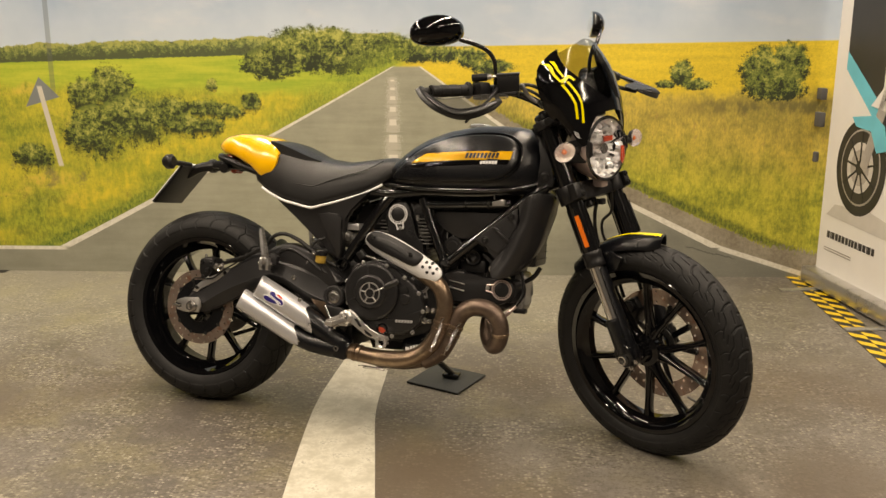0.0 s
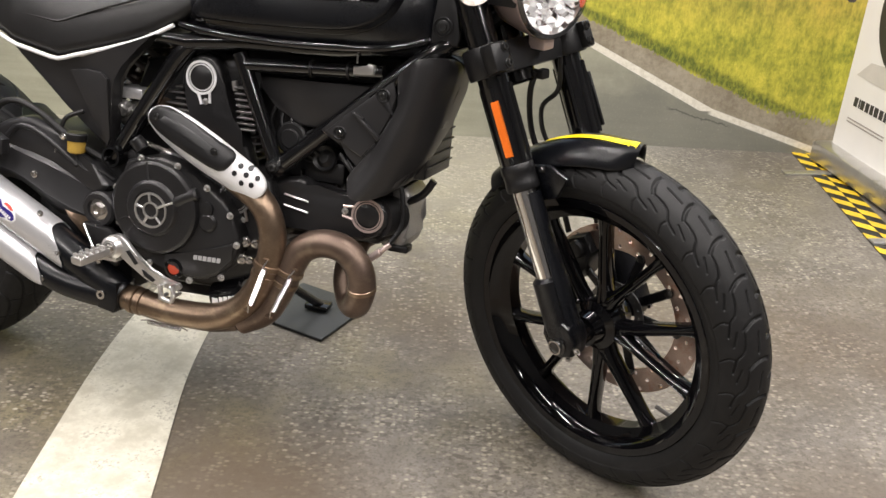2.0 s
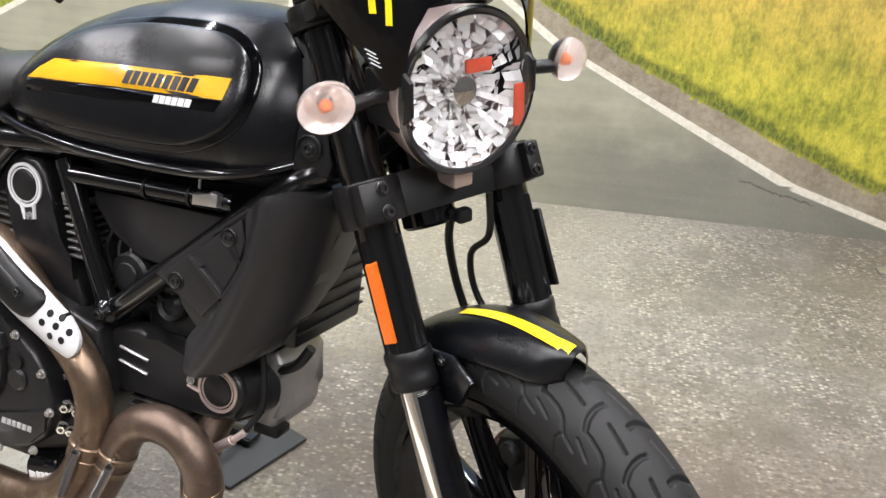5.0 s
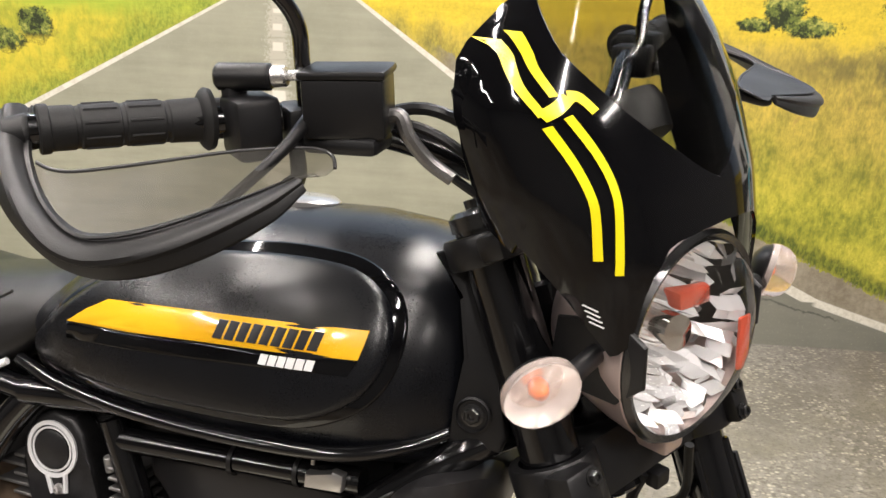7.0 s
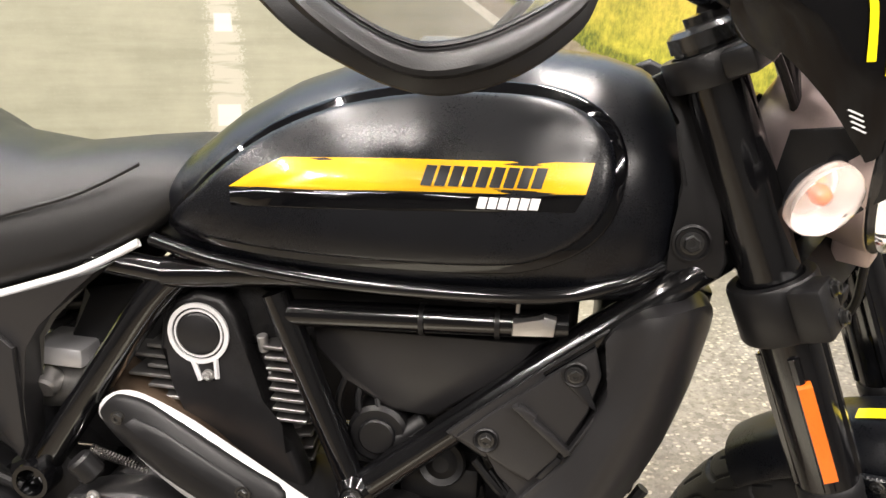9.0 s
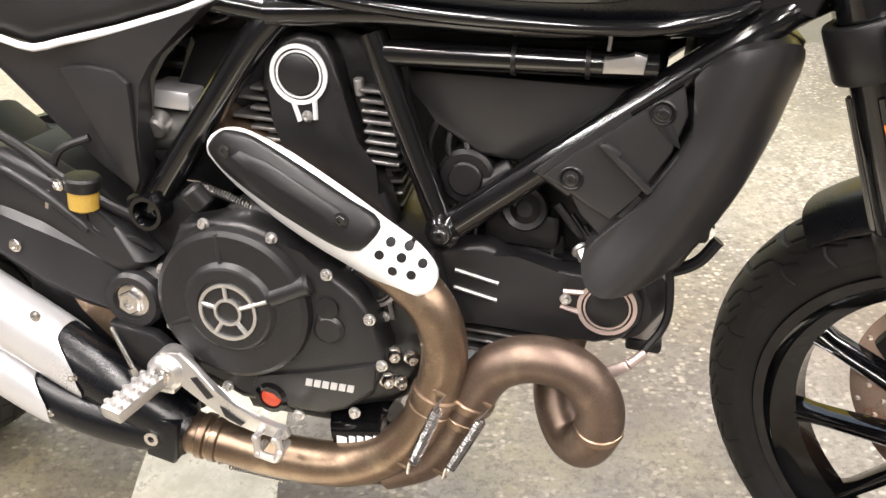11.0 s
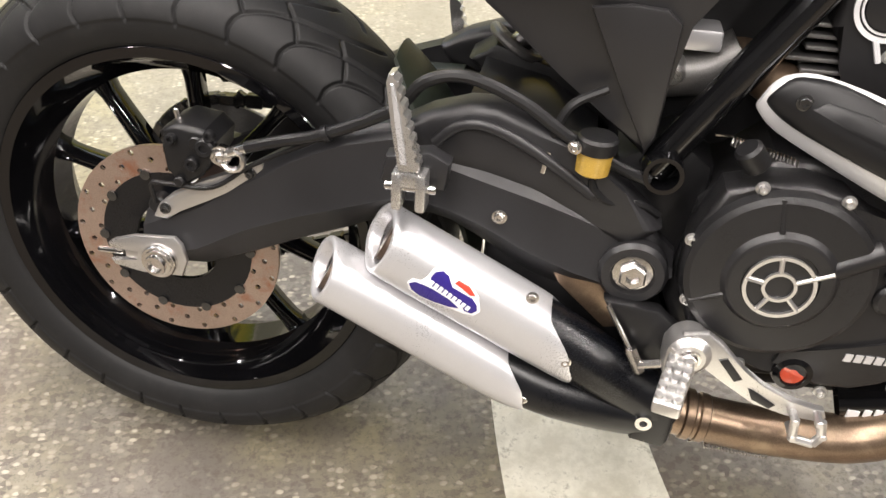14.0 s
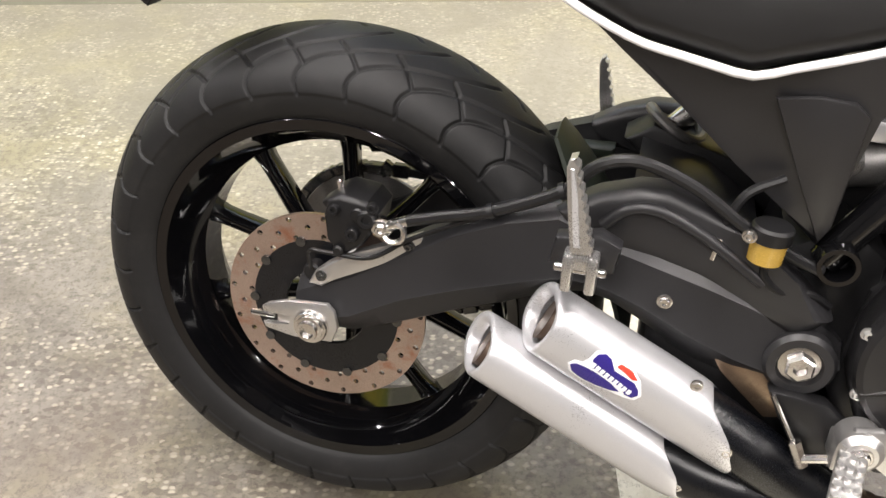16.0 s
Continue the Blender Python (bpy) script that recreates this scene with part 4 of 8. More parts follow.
# ---- seat, tail ----
seat_y = lambda x, z: float(np.interp(x, SEAT_X, SEAT_HALF))
low = [(float(x), float(np.interp(x, SEAT_X, SEAT_LOW))) for x in np.linspace(0.228, 0.63, 14)]
part("piping", tube([(x, -seat_y(x, z) - 0.001, z - 0.003) for x, z in low], 0.004, 8, 2), WHITE_FILM, seat, "thin white line along the lower edge of the seat", 60)
part("piping", tube([(x, seat_y(x, z) + 0.001, z - 0.003) for x, z in low], 0.004, 8, 2), WHITE_FILM, seat, "", 60)
part("seam", tube([(x, -seat_y(x, z) + 0.004, z + 0.02 + (0.05 if x > 0.5 else 0.03 + 0.02 * (x - 0.23) / 0.27)) for x, z in low], 0.0022, 6, 2), BLACK_PLASTIC, seat, "", 60)
part("seat_pad", loft([[(x, y * w, z + h * (1 - (y / 0.1) ** 2)) for y in (-0.1, -0.085, -0.05, 0, 0.05, 0.085, 0.1)] + [(x, y * w, z - 0.03) for y in (0.1, 0, -0.1)] for x, w, z, h in ((0.235, 0.85, 0.868, 0.008), (0.27, 1.0, 0.862, 0.012), (0.32, 1.05, 0.846, 0.018), (0.37, 1.0, 0.826, 0.016), (0.41, 0.85, 0.812, 0.01))]), SEAT, seat, "raised rear pad of the seat", 60)

TAIL_X = (0.035, 0.06, 0.11, 0.17, 0.22, 0.265, 0.28)


def tail_shell():
    secs = []
    for x in np.linspace(0.035, 0.278, 26):
        top = float(np.interp(x, TAIL_X, (0.862, 0.884, 0.894, 0.892, 0.884, 0.868, 0.84)))
        lowz = float(np.interp(x, TAIL_X, (0.84, 0.828, 0.816, 0.79, 0.752, 0.765, 0.8)))
        hw = float(np.interp(x, TAIL_X, (0.055, 0.078, 0.096, 0.108, 0.116, 0.124, 0.124)))
        half = [(hw * 0.5, lowz + 0.004), (hw * 0.92, lowz)]
        for k in range(10):
            a = math.pi / 2 * k / 9
            half.append((hw * math.cos(a) ** 0.65, lowz + 0.008 + (top - lowz - 0.008) * math.sin(a) ** 0.75))
        secs.append([(x, -y, z) for y, z in half] + [(x, y, z) for y, z in half[-2::-1]])
    return loft(secs)


part("tail_cover", tail_shell(), YELLOW, label="glossy yellow tail cover behind the seat", angle=60)
part("tail_frame", joined(tube([(0.25, -0.07, 0.75), (0.12, -0.075, 0.79), (0.04, -0.05, 0.812), (0.02, 0, 0.815)], 0.012, 10), tube([(0.25, 0.07, 0.75), (0.12, 0.075, 0.79), (0.04, 0.05, 0.812), (0.02, 0, 0.815)], 0.012, 10), box(0.0, 0.2, -0.05, 0.05, 0.775, 0.8, 0.006)), BLACK_PLASTIC)
part("tail_light", _moved(lathe([(0.0, -0.02), (0.03, -0.018), (0.04, -0.004), (0.04, 0.014), (0.03, 0.02)], 28), along((0.06, 0, 0.8), (1, 0, 0.15))), RED_LENS, label="small red tail light")
holder = part("plate_holder", joined(tube([(0.1, 0, 0.79), (0.0, 0, 0.785), (-0.07, 0, 0.775), (-0.12, 0, 0.75)], (0.02, 0.018, 0.016, 0.016), 10), prism([(-0.2, 0.655), (-0.193, 0.65), (-0.085, 0.775), (-0.092, 0.781)], -0.082, 0.082, 0.002)), BLACK_PLASTIC, label="black tilted plate holder on a short stalk")
part("number_plate", prism([(-0.206, 0.657), (-0.2, 0.653), (-0.09, 0.783), (-0.096, 0.787)], -0.076, 0.076, 0.001), WHITE_FILM, holder, "plain plate facing rearwards")
for s in (-1, 1):
    stalk = part("rear_indicator", rod((-0.09, s * 0.03, 0.782), (-0.1, s * 0.115, 0.786), 0.009, 12, 0.002), BLACK_PLASTIC)
    part("lens", _moved(lathe([(0.0, -0.02), (0.016, -0.018), (0.024, -0.006), (0.024, 0.01), (0.016, 0.018)], 24), along((-0.105, s * 0.13, 0.787), (1, 0, 0.1))), BLACK_PLASTIC, stalk, "round dark indicator lamp")
part("seat_lock", _moved(lathe([(0.016, 0), (0.018, 0.006), (0.016, 0.024), (0.0, 0.026)], 18), along((0.06, -0.05, 0.782), (0, -1, -0.3))), BLACK_PLASTIC)

# side panels under the seat
for s in (-1, 1):
    y0, y1 = sorted((s * 0.094, s * 0.126))
    bend = (lambda x, z, s=s: s * (0.012 * (z - 0.6) / 0.1 - 0.05 * max(0.0, 0.5 - x) ** 2 / 0.07))
    p = part("side_panel", prism([(0.236, 0.712), (0.27, 0.695), (0.31, 0.681), (0.36, 0.669), (0.41, 0.662), (0.46, 0.674), (0.5, 0.688), (0.56, 0.71), (0.61, 0.73), (0.575, 0.7), (0.535, 0.668), (0.517, 0.64), (0.513, 0.58), (0.511, 0.525), (0.503, 0.506), (0.46, 0.545), (0.417, 0.578), (0.36, 0.625), (0.307, 0.663)], y0, y1, 0.006, 2, bend), GREY_SATIN, label="dark grey satin side panel under the seat")
    y2, y3 = sorted((s * 0.122, s * 0.131))
    part("facet", prism([(0.436, 0.648), (0.47, 0.654), (0.5, 0.652), (0.514, 0.64), (0.51, 0.53), (0.502, 0.512), (0.475, 0.568)], y2, y3, 0.003, 2, lambda x, z, s=s, b0=bend: b0(x, z) + s * 0.05 * max(0.0, z - 0.6)), GREY_SATIN, p)

# ---- frame ----
for s in (-1, 1):
    w = s * 0.108
    f = part("frame_tube", joined(tube([(0.513, w, 0.492), (0.552, w, 0.556), (0.598, w, 0.628), (0.64, w * 0.97, 0.694), (0.672, w * 0.9, 0.73)], 0.0162, 18, 3)), BLACK_FRAME, label="glossy black tubular frame" if s < 0 else "")
    part("frame_tube", rod((0.842, w, 0.526), (0.762, w, 0.714), 0.0138, 18), BLACK_FRAME)
    part("frame_tube", tube([(0.848, w, 0.524), (0.93, w, 0.596), (1.02, w, 0.675), (1.085, w, 0.731), (1.13, w * 0.92, 0.766), (1.17, w * 0.6, 0.785)], 0.0155, 18, 3), BLACK_FRAME)
    part("frame_tube", rod((0.766, w, 0.695), (1.03, w, 0.711), 0.0128, 18), BLACK_FRAME)
    part("frame_tube", tube([(0.655, w, 0.722), (0.78, w, 0.734), (0.95, w * 0.96, 0.738), (1.1, w * 0.8, 0.762), (1.17, w * 0.5, 0.8)], 0.0145, 12, 3), BLACK_FRAME)
    part("frame_tube", rod((0.66, w, 0.722), (0.25, s * 0.075, 0.745), 0.0125, 12), BLACK_FRAME)
    part("tube_end", _moved(lathe([(0.0145, -0.004), (0.0185, -0.004), (0.0195, 0.0), (0.0195, 0.032), (0.0188, 0.034), (0.0145, 0.034)], 28, closed=True), along((0.522, w - s * 0.005, 0.499), (0, s, 0))), BLACK_FRAME)
    part("frame_node", _moved(lathe([(0.0, -0.02), (0.018, -0.02), (0.0185, 0.012), (0.012, 0.02), (0.0, 0.02)], 20), along((0.845, w, 0.524), (0, s, 0))), BLACK_FRAME)
    part("bolt", hexbolt((0.845, w + s * 0.02, 0.524), (0, s, 0), 0.0075, 0.007), GLOSS_DARK_METAL)
part("head_tube", rod((1.24, 0, 0.712), (1.155, 0, 0.905), 0.034, 24, 0.004), BLACK_FRAME)
for x in (0.9, 0.968):
    part("cable_tie", _moved(lathe([(0.0138, -0.0022), (0.0148, -0.0022), (0.0148, 0.0022), (0.0138, 0.0022)], 18, closed=True), along((x, -0.108, 0.6945 + (x - 0.766) * 0.061), (1, 0, 0.06))), BLACK_PLASTIC)
clip = part("hose_clip", prism([(0.982, 0.703), (1.018, 0.706), (1.019, 0.722), (1.008, 0.724), (1.003, 0.718), (0.982, 0.717)], -0.13, -0.118, 0.002), ALLOY, label="bare alloy clip on the upper frame tube")
part("pin", rod((0.985, -0.12, 0.735), (0.985, -0.12, 0.722), 0.002, 8), ALLOY, clip)

# dark panel and boxes inside the frame triangle
part("inner_panel", prism([(0.79, 0.683), (0.9, 0.68), (1.02, 0.69), (0.985, 0.655), (0.915, 0.597), (0.87, 0.599), (0.825, 0.628), (0.795, 0.655)], -0.09, -0.06, 0.006), GREY_SATIN, label="dark inner panel between the frame tubes")
part("battery_box", box(0.64, 1.04, -0.05, 0.05, 0.56, 0.74, 0.01), BLACK_PLASTIC)
part("airbox", prism([(0.8, 0.49), (0.84, 0.58), (1.0, 0.62), (1.07, 0.6), (1.06, 0.5), (0.98, 0.485)], -0.04, 0.06, 0.012), BLACK_PLASTIC, label="black airbox behind the frame")
part("relay_tray", prism([(0.5, 0.49), (0.515, 0.6), (0.54, 0.68), (0.64, 0.7), (0.65, 0.56), (0.58, 0.5)], -0.055, 0.06, 0.01), BLACK_PLASTIC)
part("throttle_body", joined(rod((0.86, -0.095, 0.575), (0.86, -0.02, 0.575), 0.03, 20, 0.004), rod((0.86, -0.1, 0.575), (0.86, -0.09, 0.575), 0.018, 16, 0.002)), BLACK_PLASTIC)
part("injector", rod((0.865, -0.09, 0.56), (0.905, -0.08, 0.59), 0.011, 12, 0.002), BLACK_PLASTIC)
for i in range(3):
    part("cable", tube([(0.83 + 0.015 * i, -0.085 + 0.008 * i, 0.64), (0.82 + 0.02 * i, -0.09, 0.6), (0.84 + 0.03 * i, -0.085, 0.56), (0.9 + 0.02 * i, -0.07, 0.53)], 0.0035, 8), BLACK_PLASTIC)
part("regulator", box(0.88, 0.96, -0.075, -0.03, 0.5, 0.54, 0.008), BLACK_PLASTIC)
part("pivot_casting", prism([(0.46, 0.41), (0.48, 0.5), (0.53, 0.53), (0.57, 0.5), (0.57, 0.36), (0.5, 0.36)], -0.11, 0.11, 0.01), BLACK_PLASTIC)
part("pulley", _moved(lathe([(0.006, 0), (0.022, 0.0), (0.024, 0.004), (0.022, 0.008), (0.016, 0.005), (0.008, 0.011)], 28), along((0.922, -0.075, 0.545), (0, -1, 0.2))), BLACK_PLASTIC)
for i in range(3):
    part("hose", tube([(0.955 + 0.014 * i, -0.09, 0.56 - 0.01 * i), (0.98 + 0.013 * i, -0.095, 0.535 - 0.01 * i), (1.0 + 0.012 * i, -0.09, 0.515 - 0.006 * i)], 0.005, 8), BLACK_PLASTIC)
part("hose_joint", _moved(hexbolt((0, 0, 0), (0, 1, 0), 0.008, 0.014), along((0.985, -0.1, 0.52), (0.4, -0.6, -0.4))), ALLOY)

# cooler shroud beside the steering head
def bulge(x, z):
    """Sideways reach of the pod: full along its spine, falling away to the front edge."""
    front = float(np.interp(z, (0.49, 0.53, 0.6, 0.66, 0.72, 0.75), (1.075, 1.1, 1.132, 1.148, 1.158, 1.16)))
    rear = float(np.interp(z, (0.49, 0.56, 0.6, 0.66, 0.7, 0.75), (0.975, 1.02, 1.036, 1.062, 1.07, 1.075)))
    f = min(1.0, max(0.0, (x - rear) / (front - rear)))
    return 0.13 + 0.022 * math.sin(min(1.0, f * 2.6) * math.pi / 2) - 0.075 * max(0.0, f - 0.3) ** 2 / 0.49


shroud = part("cooler_shroud", prism([(0.928, 0.602), (0.955, 0.626), (1.0, 0.665), (1.05, 0.706), (1.09, 0.738), (1.135, 0.75), (1.158, 0.738), (1.15, 0.69), (1.134, 0.63), (1.108, 0.57), (1.08, 0.525), (1.05, 0.505), (1.01, 0.53), (0.985, 0.575), (0.965, 0.58)], -0.128, -0.06, 0.008, 3, lambda x, z: 0.06 * max(0.0, x - 1.08) / 0.07), GREY_SATIN, label="dark grey plastic cooler shroud with moulded ribs")
pod = part("shroud_pod", patch([(1.062, 0.708), (1.085, 0.733), (1.11, 0.744), (1.14, 0.745), (1.155, 0.728), (1.147, 0.68), (1.132, 0.625), (1.11, 0.57), (1.085, 0.53), (1.055, 0.506), (1.022, 0.495), (0.994, 0.5), (0.988, 0.53), (1.012, 0.563), (1.036, 0.592), (1.058, 0.638), (1.07, 0.675)], 0.004, bulge, 9, 0.12, 3, 0.05), GREY_SATIN, shroud, "swelling front pod of the shroud", 55)
part("cooler_core", box(1.06, 1.108, -0.07, 0.1, 0.53, 0.74, 0.006), BLACK_PLASTIC, label="black oil cooler")
for i in range(9):
    part("cooling_fin", box(1.106, 1.111, -0.07, 0.1, 0.55 + 0.02 * i, 0.553 + 0.02 * i, 0), BLACK_PLASTIC, shroud)
field_y = lambda x, z: 0.1285
part("field", patch([(0.94, 0.602), (0.975, 0.634), (1.02, 0.672), (1.055, 0.7), (1.062, 0.676), (1.054, 0.64), (1.03, 0.592), (1.008, 0.566), (0.985, 0.578), (0.968, 0.588)], 0.003, field_y, 4, 0.06), GREY_SATIN, shroud, "raised moulded field", 40)
for q in ([(0.988, 0.64), (0.993, 0.643), (1.043, 0.604), (1.038, 0.598)], [(1.036, 0.598), (1.043, 0.602), (1.064, 0.636), (1.058, 0.64)], [(0.99, 0.638), (0.995, 0.643), (1.01, 0.634), (1.006, 0.628)]):
    part("rib", prism(q, -0.1395, -0.128, 0.0025), GREY_SATIN, shroud)
# recesses not cut: thin black pieces stand in for their shade
part("dark_slot", prism([(1.044, 0.602), (1.047, 0.6), (1.068, 0.634), (1.064, 0.637)], -0.1335, -0.128, 0.001), INK, shroud)
part("dark_slot", prism([(1.026, 0.676), (1.036, 0.682), (1.052, 0.664), (1.062, 0.642), (1.05, 0.65), (1.034, 0.664)], -0.1325, -0.128, 0.001), INK, shroud)
part("dark_slot", prism([(1.014, 0.572), (1.02, 0.57), (1.036, 0.592), (1.031, 0.595)], -0.1325, -0.128, 0.001), INK, shroud)
for x, z in ((0.967, 0.603), (1.04, 0.675)):
    part("bolt_seat", _moved(lathe([(0.0115, -0.002), (0.012, 0.001), (0.0105, 0.002), (0.008, 0.0), (0.0, 0.0)], 24), along((x, -0.1315, z), (0, -1, 0))), BLACK_PLASTIC, shroud)
    part("bolt", hexbolt((x, -0.1315, z), (0, -1, 0), 0.0055, 0.005), GLOSS_DARK_METAL, shroud)
part("cooler_bracket", tube([(1.12, -0.05, 0.53), (1.1, -0.05, 0.5), (1.06, -0.04, 0.48), (1.03, -0.04, 0.5)], 0.007, 8), BLACK_PLASTIC)

# ---- engine ----
engine = part("engine", prism([(0.545, 0.36), (0.56, 0.47), (0.62, 0.525), (0.72, 0.53), (0.84, 0.5), (0.86, 0.42), (0.82, 0.32), (0.76, 0.28), (0.62, 0.275), (0.57, 0.3)], -0.125, 0.15, 0.012, 3), ENGINE_GREY, label="dark grey twin-cylinder engine block")
part("sump", prism([(0.6, 0.29), (0.8, 0.3), (0.79, 0.25), (0.62, 0.245)], -0.1, 0.1, 0.012, 2), ENGINE_GREY, engine)
cover = part("clutch_cover", prism([(0.575, 0.505), (0.607, 0.514), (0.645, 0.519), (0.68, 0.511), (0.708, 0.49), (0.74, 0.478), (0.77, 0.458), (0.785, 0.435), (0.802, 0.4), (0.803, 0.375), (0.79, 0.34), (0.76, 0.315), (0.735, 0.305), (0.7, 0.303), (0.65, 0.322), (0.6, 0.325), (0.572, 0.345), (0.553, 0.395), (0.553, 0.45)], -0.163, -0.12, 0.007, 3), ENGINE_GREY, label="dark grey clutch cover with a silver star ring")
CV = (0.637, -0.163, 0.427)
part("rim", _moved(lathe([(0.087, 0.0), (0.0845, 0.0095), (0.079, 0.0125), (0.052, 0.0135), (0.0475, 0.0185), (0.045, 0.0195), (0.0345, 0.0195), (0.0335, 0.0172), (0.0, 0.0172)], 64), along(CV, (0, -1, 0))), ENGINE_GREY, cover, "", 20)
EM = Vector((CV[0], CV[1] - 0.0172, CV[2] - 0.003))
part("emblem_ring", _moved(lathe([(0.029, 0), (0.029, 0.003), (0.0325, 0.003), (0.0325, 0)], 48, closed=True), along(EM, (0, -1, 0))), ALLOY, cover, "silver ring")
part("emblem_hub", _moved(lathe([(0.0125, 0), (0.0125, 0.003), (0.0155, 0.003), (0.0155, 0)], 32, closed=True), along(EM, (0, -1, 0))), ALLOY, cover, "silver ring")
for k in range(5):
    a = radians(97 + 72 * k)
    c, s = math.cos(a), math.sin(a)
    p0, p1 = EM + Vector((c * 0.015, -0.0012, s * 0.015)), EM + Vector((c * (0.048 if k == 4 else 0.031), -0.0012, s * (0.048 if k == 4 else 0.031)))
    part("emblem_spoke", rod(p0, p1, 0.0025, 8), ALLOY, cover)
for k in range(3):
    a = radians((100, 205, 20)[k])
    c, s = math.cos(a), math.sin(a)
    part("web", rod((CV[0] + c * 0.05, CV[1] - 0.0135, CV[2] + s * 0.05), (CV[0] + c * 0.082, CV[1] - 0.0095, CV[2] + s * 0.082), 0.003, 8), ENGINE_GREY, cover)
part("boss", rod((0.668, -0.17, 0.437), (0.722, -0.166, 0.466), 0.012, 16, 0.003), ENGINE_GREY, cover)
part("boss", _moved(lathe([(0.017, 0), (0.017, 0.006), (0.013, 0.009), (0, 0.009)], 24), along((0.742, -0.16, 0.415), (0, -1, 0))), ENGINE_GREY, cover)
part("boss", _moved(lathe([(0.012, 0), (0.012, 0.008), (0, 0.009)], 24), along((0.74, -0.16, 0.44), (0, -1, 0))), BLACK_PLASTIC, cover)
part("lower_cover", prism([(0.66, 0.345), (0.72, 0.355), (0.795, 0.385), (0.793, 0.352), (0.765, 0.325), (0.735, 0.311), (0.7, 0.31), (0.655, 0.328)], -0.167, -0.16, 0.003), ENGINE_GREY, cover)
for i in range(6):
    x = 0.717 + i * 0.0093
    part("mark", prism([(x, 0.343 + i * 0.0003), (x + 0.0072, 0.343 + i * 0.0003), (x + 0.0085, 0.3515 + i * 0.0003), (x + 0.0013, 0.3515 + i * 0.0003)], -0.1682, -0.1665, 0), SILVER_PAINT, cover)
for x, z in ((0.555, 0.452), (0.562, 0.387), (0.605, 0.512), (0.679, 0.508), (0.738, 0.477), (0.785, 0.434), (0.8, 0.382), (0.772, 0.317), (0.708, 0.3), (0.625, 0.32), (0.58, 0.34)):
    part("bolt", hexbolt((x, -0.163, z), (0, -1, 0), 0.0048, 0.007), ALLOY, cover)
part("oil_window", _moved(lathe([(0.0, 0.004), (0.012, 0.004), (0.0125, 0.006), (0.0135, 0.0065), (0.019, 0.005), (0.02, 0)], 32), along((0.677, -0.162, 0.318), (0, -1, 0))), BLACK_GLOSS, cover)
part("glass", _moved(lathe([(0.0125, 0), (0.0115, 0.0045), (0, 0.0055)], 28), along((0.677, -0.162, 0.318), (0, -1, 0))), RED_LENS, cover, "orange-red oil level glass")
part("filler", rod((0.6, -0.15, 0.525), (0.585, -0.155, 0.545), 0.013, 18, 0.003), BLACK_PLASTIC, engine)
filt = part("oil_filter", rod((0.74, -0.115, 0.262), (0.81, -0.125, 0.285), 0.03, 28, 0.005), BLACK_GLOSS, label="black oil filter with white printing")
for i, (a, h) in enumerate(((0.1, 0.02), (0.28, 0.012), (0.42, 0.012), (0.56, 0.012), (0.7, 0.012), (0.84, 0.008))):
    p = Vector((0.74, -0.115, 0.262)).lerp(Vector((0.81, -0.125, 0.285)), a + 0.08)
    part("print", _moved(box(-h * 0.3, h * 0.3, -0.0308, -0.0296, -0.008, 0.008, 0), along(p, (0, 1, 0.15))), WHITE_FILM, filt)
for x, z, r in ((0.805, 0.385, 0.007), (0.825, 0.385, 0.006), (0.8, 0.352, 0.007), (0.815, 0.352, 0.0055)):
    part("banjo_bolt", hexbolt((x, -0.14, z), (0.5, -1, 0), r, 0.012), STEEL, engine)
part("hose", tube([(0.79, -0.14, 0.48), (0.76, -0.15, 0.515), (0.75, -0.14, 0.54)], 0.003, 6), STEEL, engine)


def fins(name, p, axis, count, step, w, d, thick, mat, owner, spine):
    """A finned cylinder barrel: a core with flat fins across its axis."""
    m = along(p, axis)
    core = part(name, _moved(box(-w * 0.42, w * 0.42, 0, count * step, -d * 0.42, d * 0.42, 0.008), m), mat, owner)
    for i in range(count):
        k = 1.0 - 0.05 * abs(i - count / 2) / count
        part("fin", _moved(box(-w * k / 2, w * k / 2, i * step, i * step + thick, -d * k / 2, d * k / 2, 0.001, 1), m), mat, owner)
    return core


up = part("vertical_cylinder", prism([(0.645, 0.65), (0.65, 0.7), (0.69, 0.715), (0.75, 0.7), (0.76, 0.64), (0.74, 0.6), (0.66, 0.6)], -0.07, 0.09, 0.01), ENGINE_GREY, label="finned vertical cylinder with a dark belt cover")
fins("barrel", (0.705, 0.01, 0.5), (-0.1, 0, 1), 9, 0.0135, 0.16, 0.17, 0.0035, ALLOY_DARK, up, None)
for i in range(8):
    z = 0.576 + 0.0105 * i
    part("fin", box(0.768 - 0.16 * (z - 0.576) - 0.012, 0.79 - 0.16 * (z - 0.576), -0.094, -0.02, z, z + 0.0038, 0.001, 1), ALLOY_DARK, up)
    part("fin", box(0.606 + 0.02 * (i % 2), 0.69, -0.092, -0.02, z - 0.012, z - 0.0082, 0.001, 1), ALLOY_DARK, up)
part("belt_cover", prism([(0.642, 0.64), (0.645, 0.67), (0.66, 0.693), (0.683, 0.704), (0.707, 0.7), (0.72, 0.683), (0.729, 0.65), (0.747, 0.6), (0.76, 0.572), (0.778, 0.55), (0.79, 0.52), (0.795, 0.49), (0.76, 0.47), (0.7, 0.49), (0.68, 0.55), (0.663, 0.61)], -0.1, -0.068, 0.008, 3), ENGINE_GREY, up, "dark grey belt cover with a silver ring")
hcov = None
front_cyl = part("front_cylinder", prism([(0.85, 0.4), (0.86, 0.49), (1.05, 0.485), (1.06, 0.42), (1.03, 0.4)], -0.07, 0.09, 0.01), ENGINE_GREY, label="finned front cylinder with a dark belt cover")
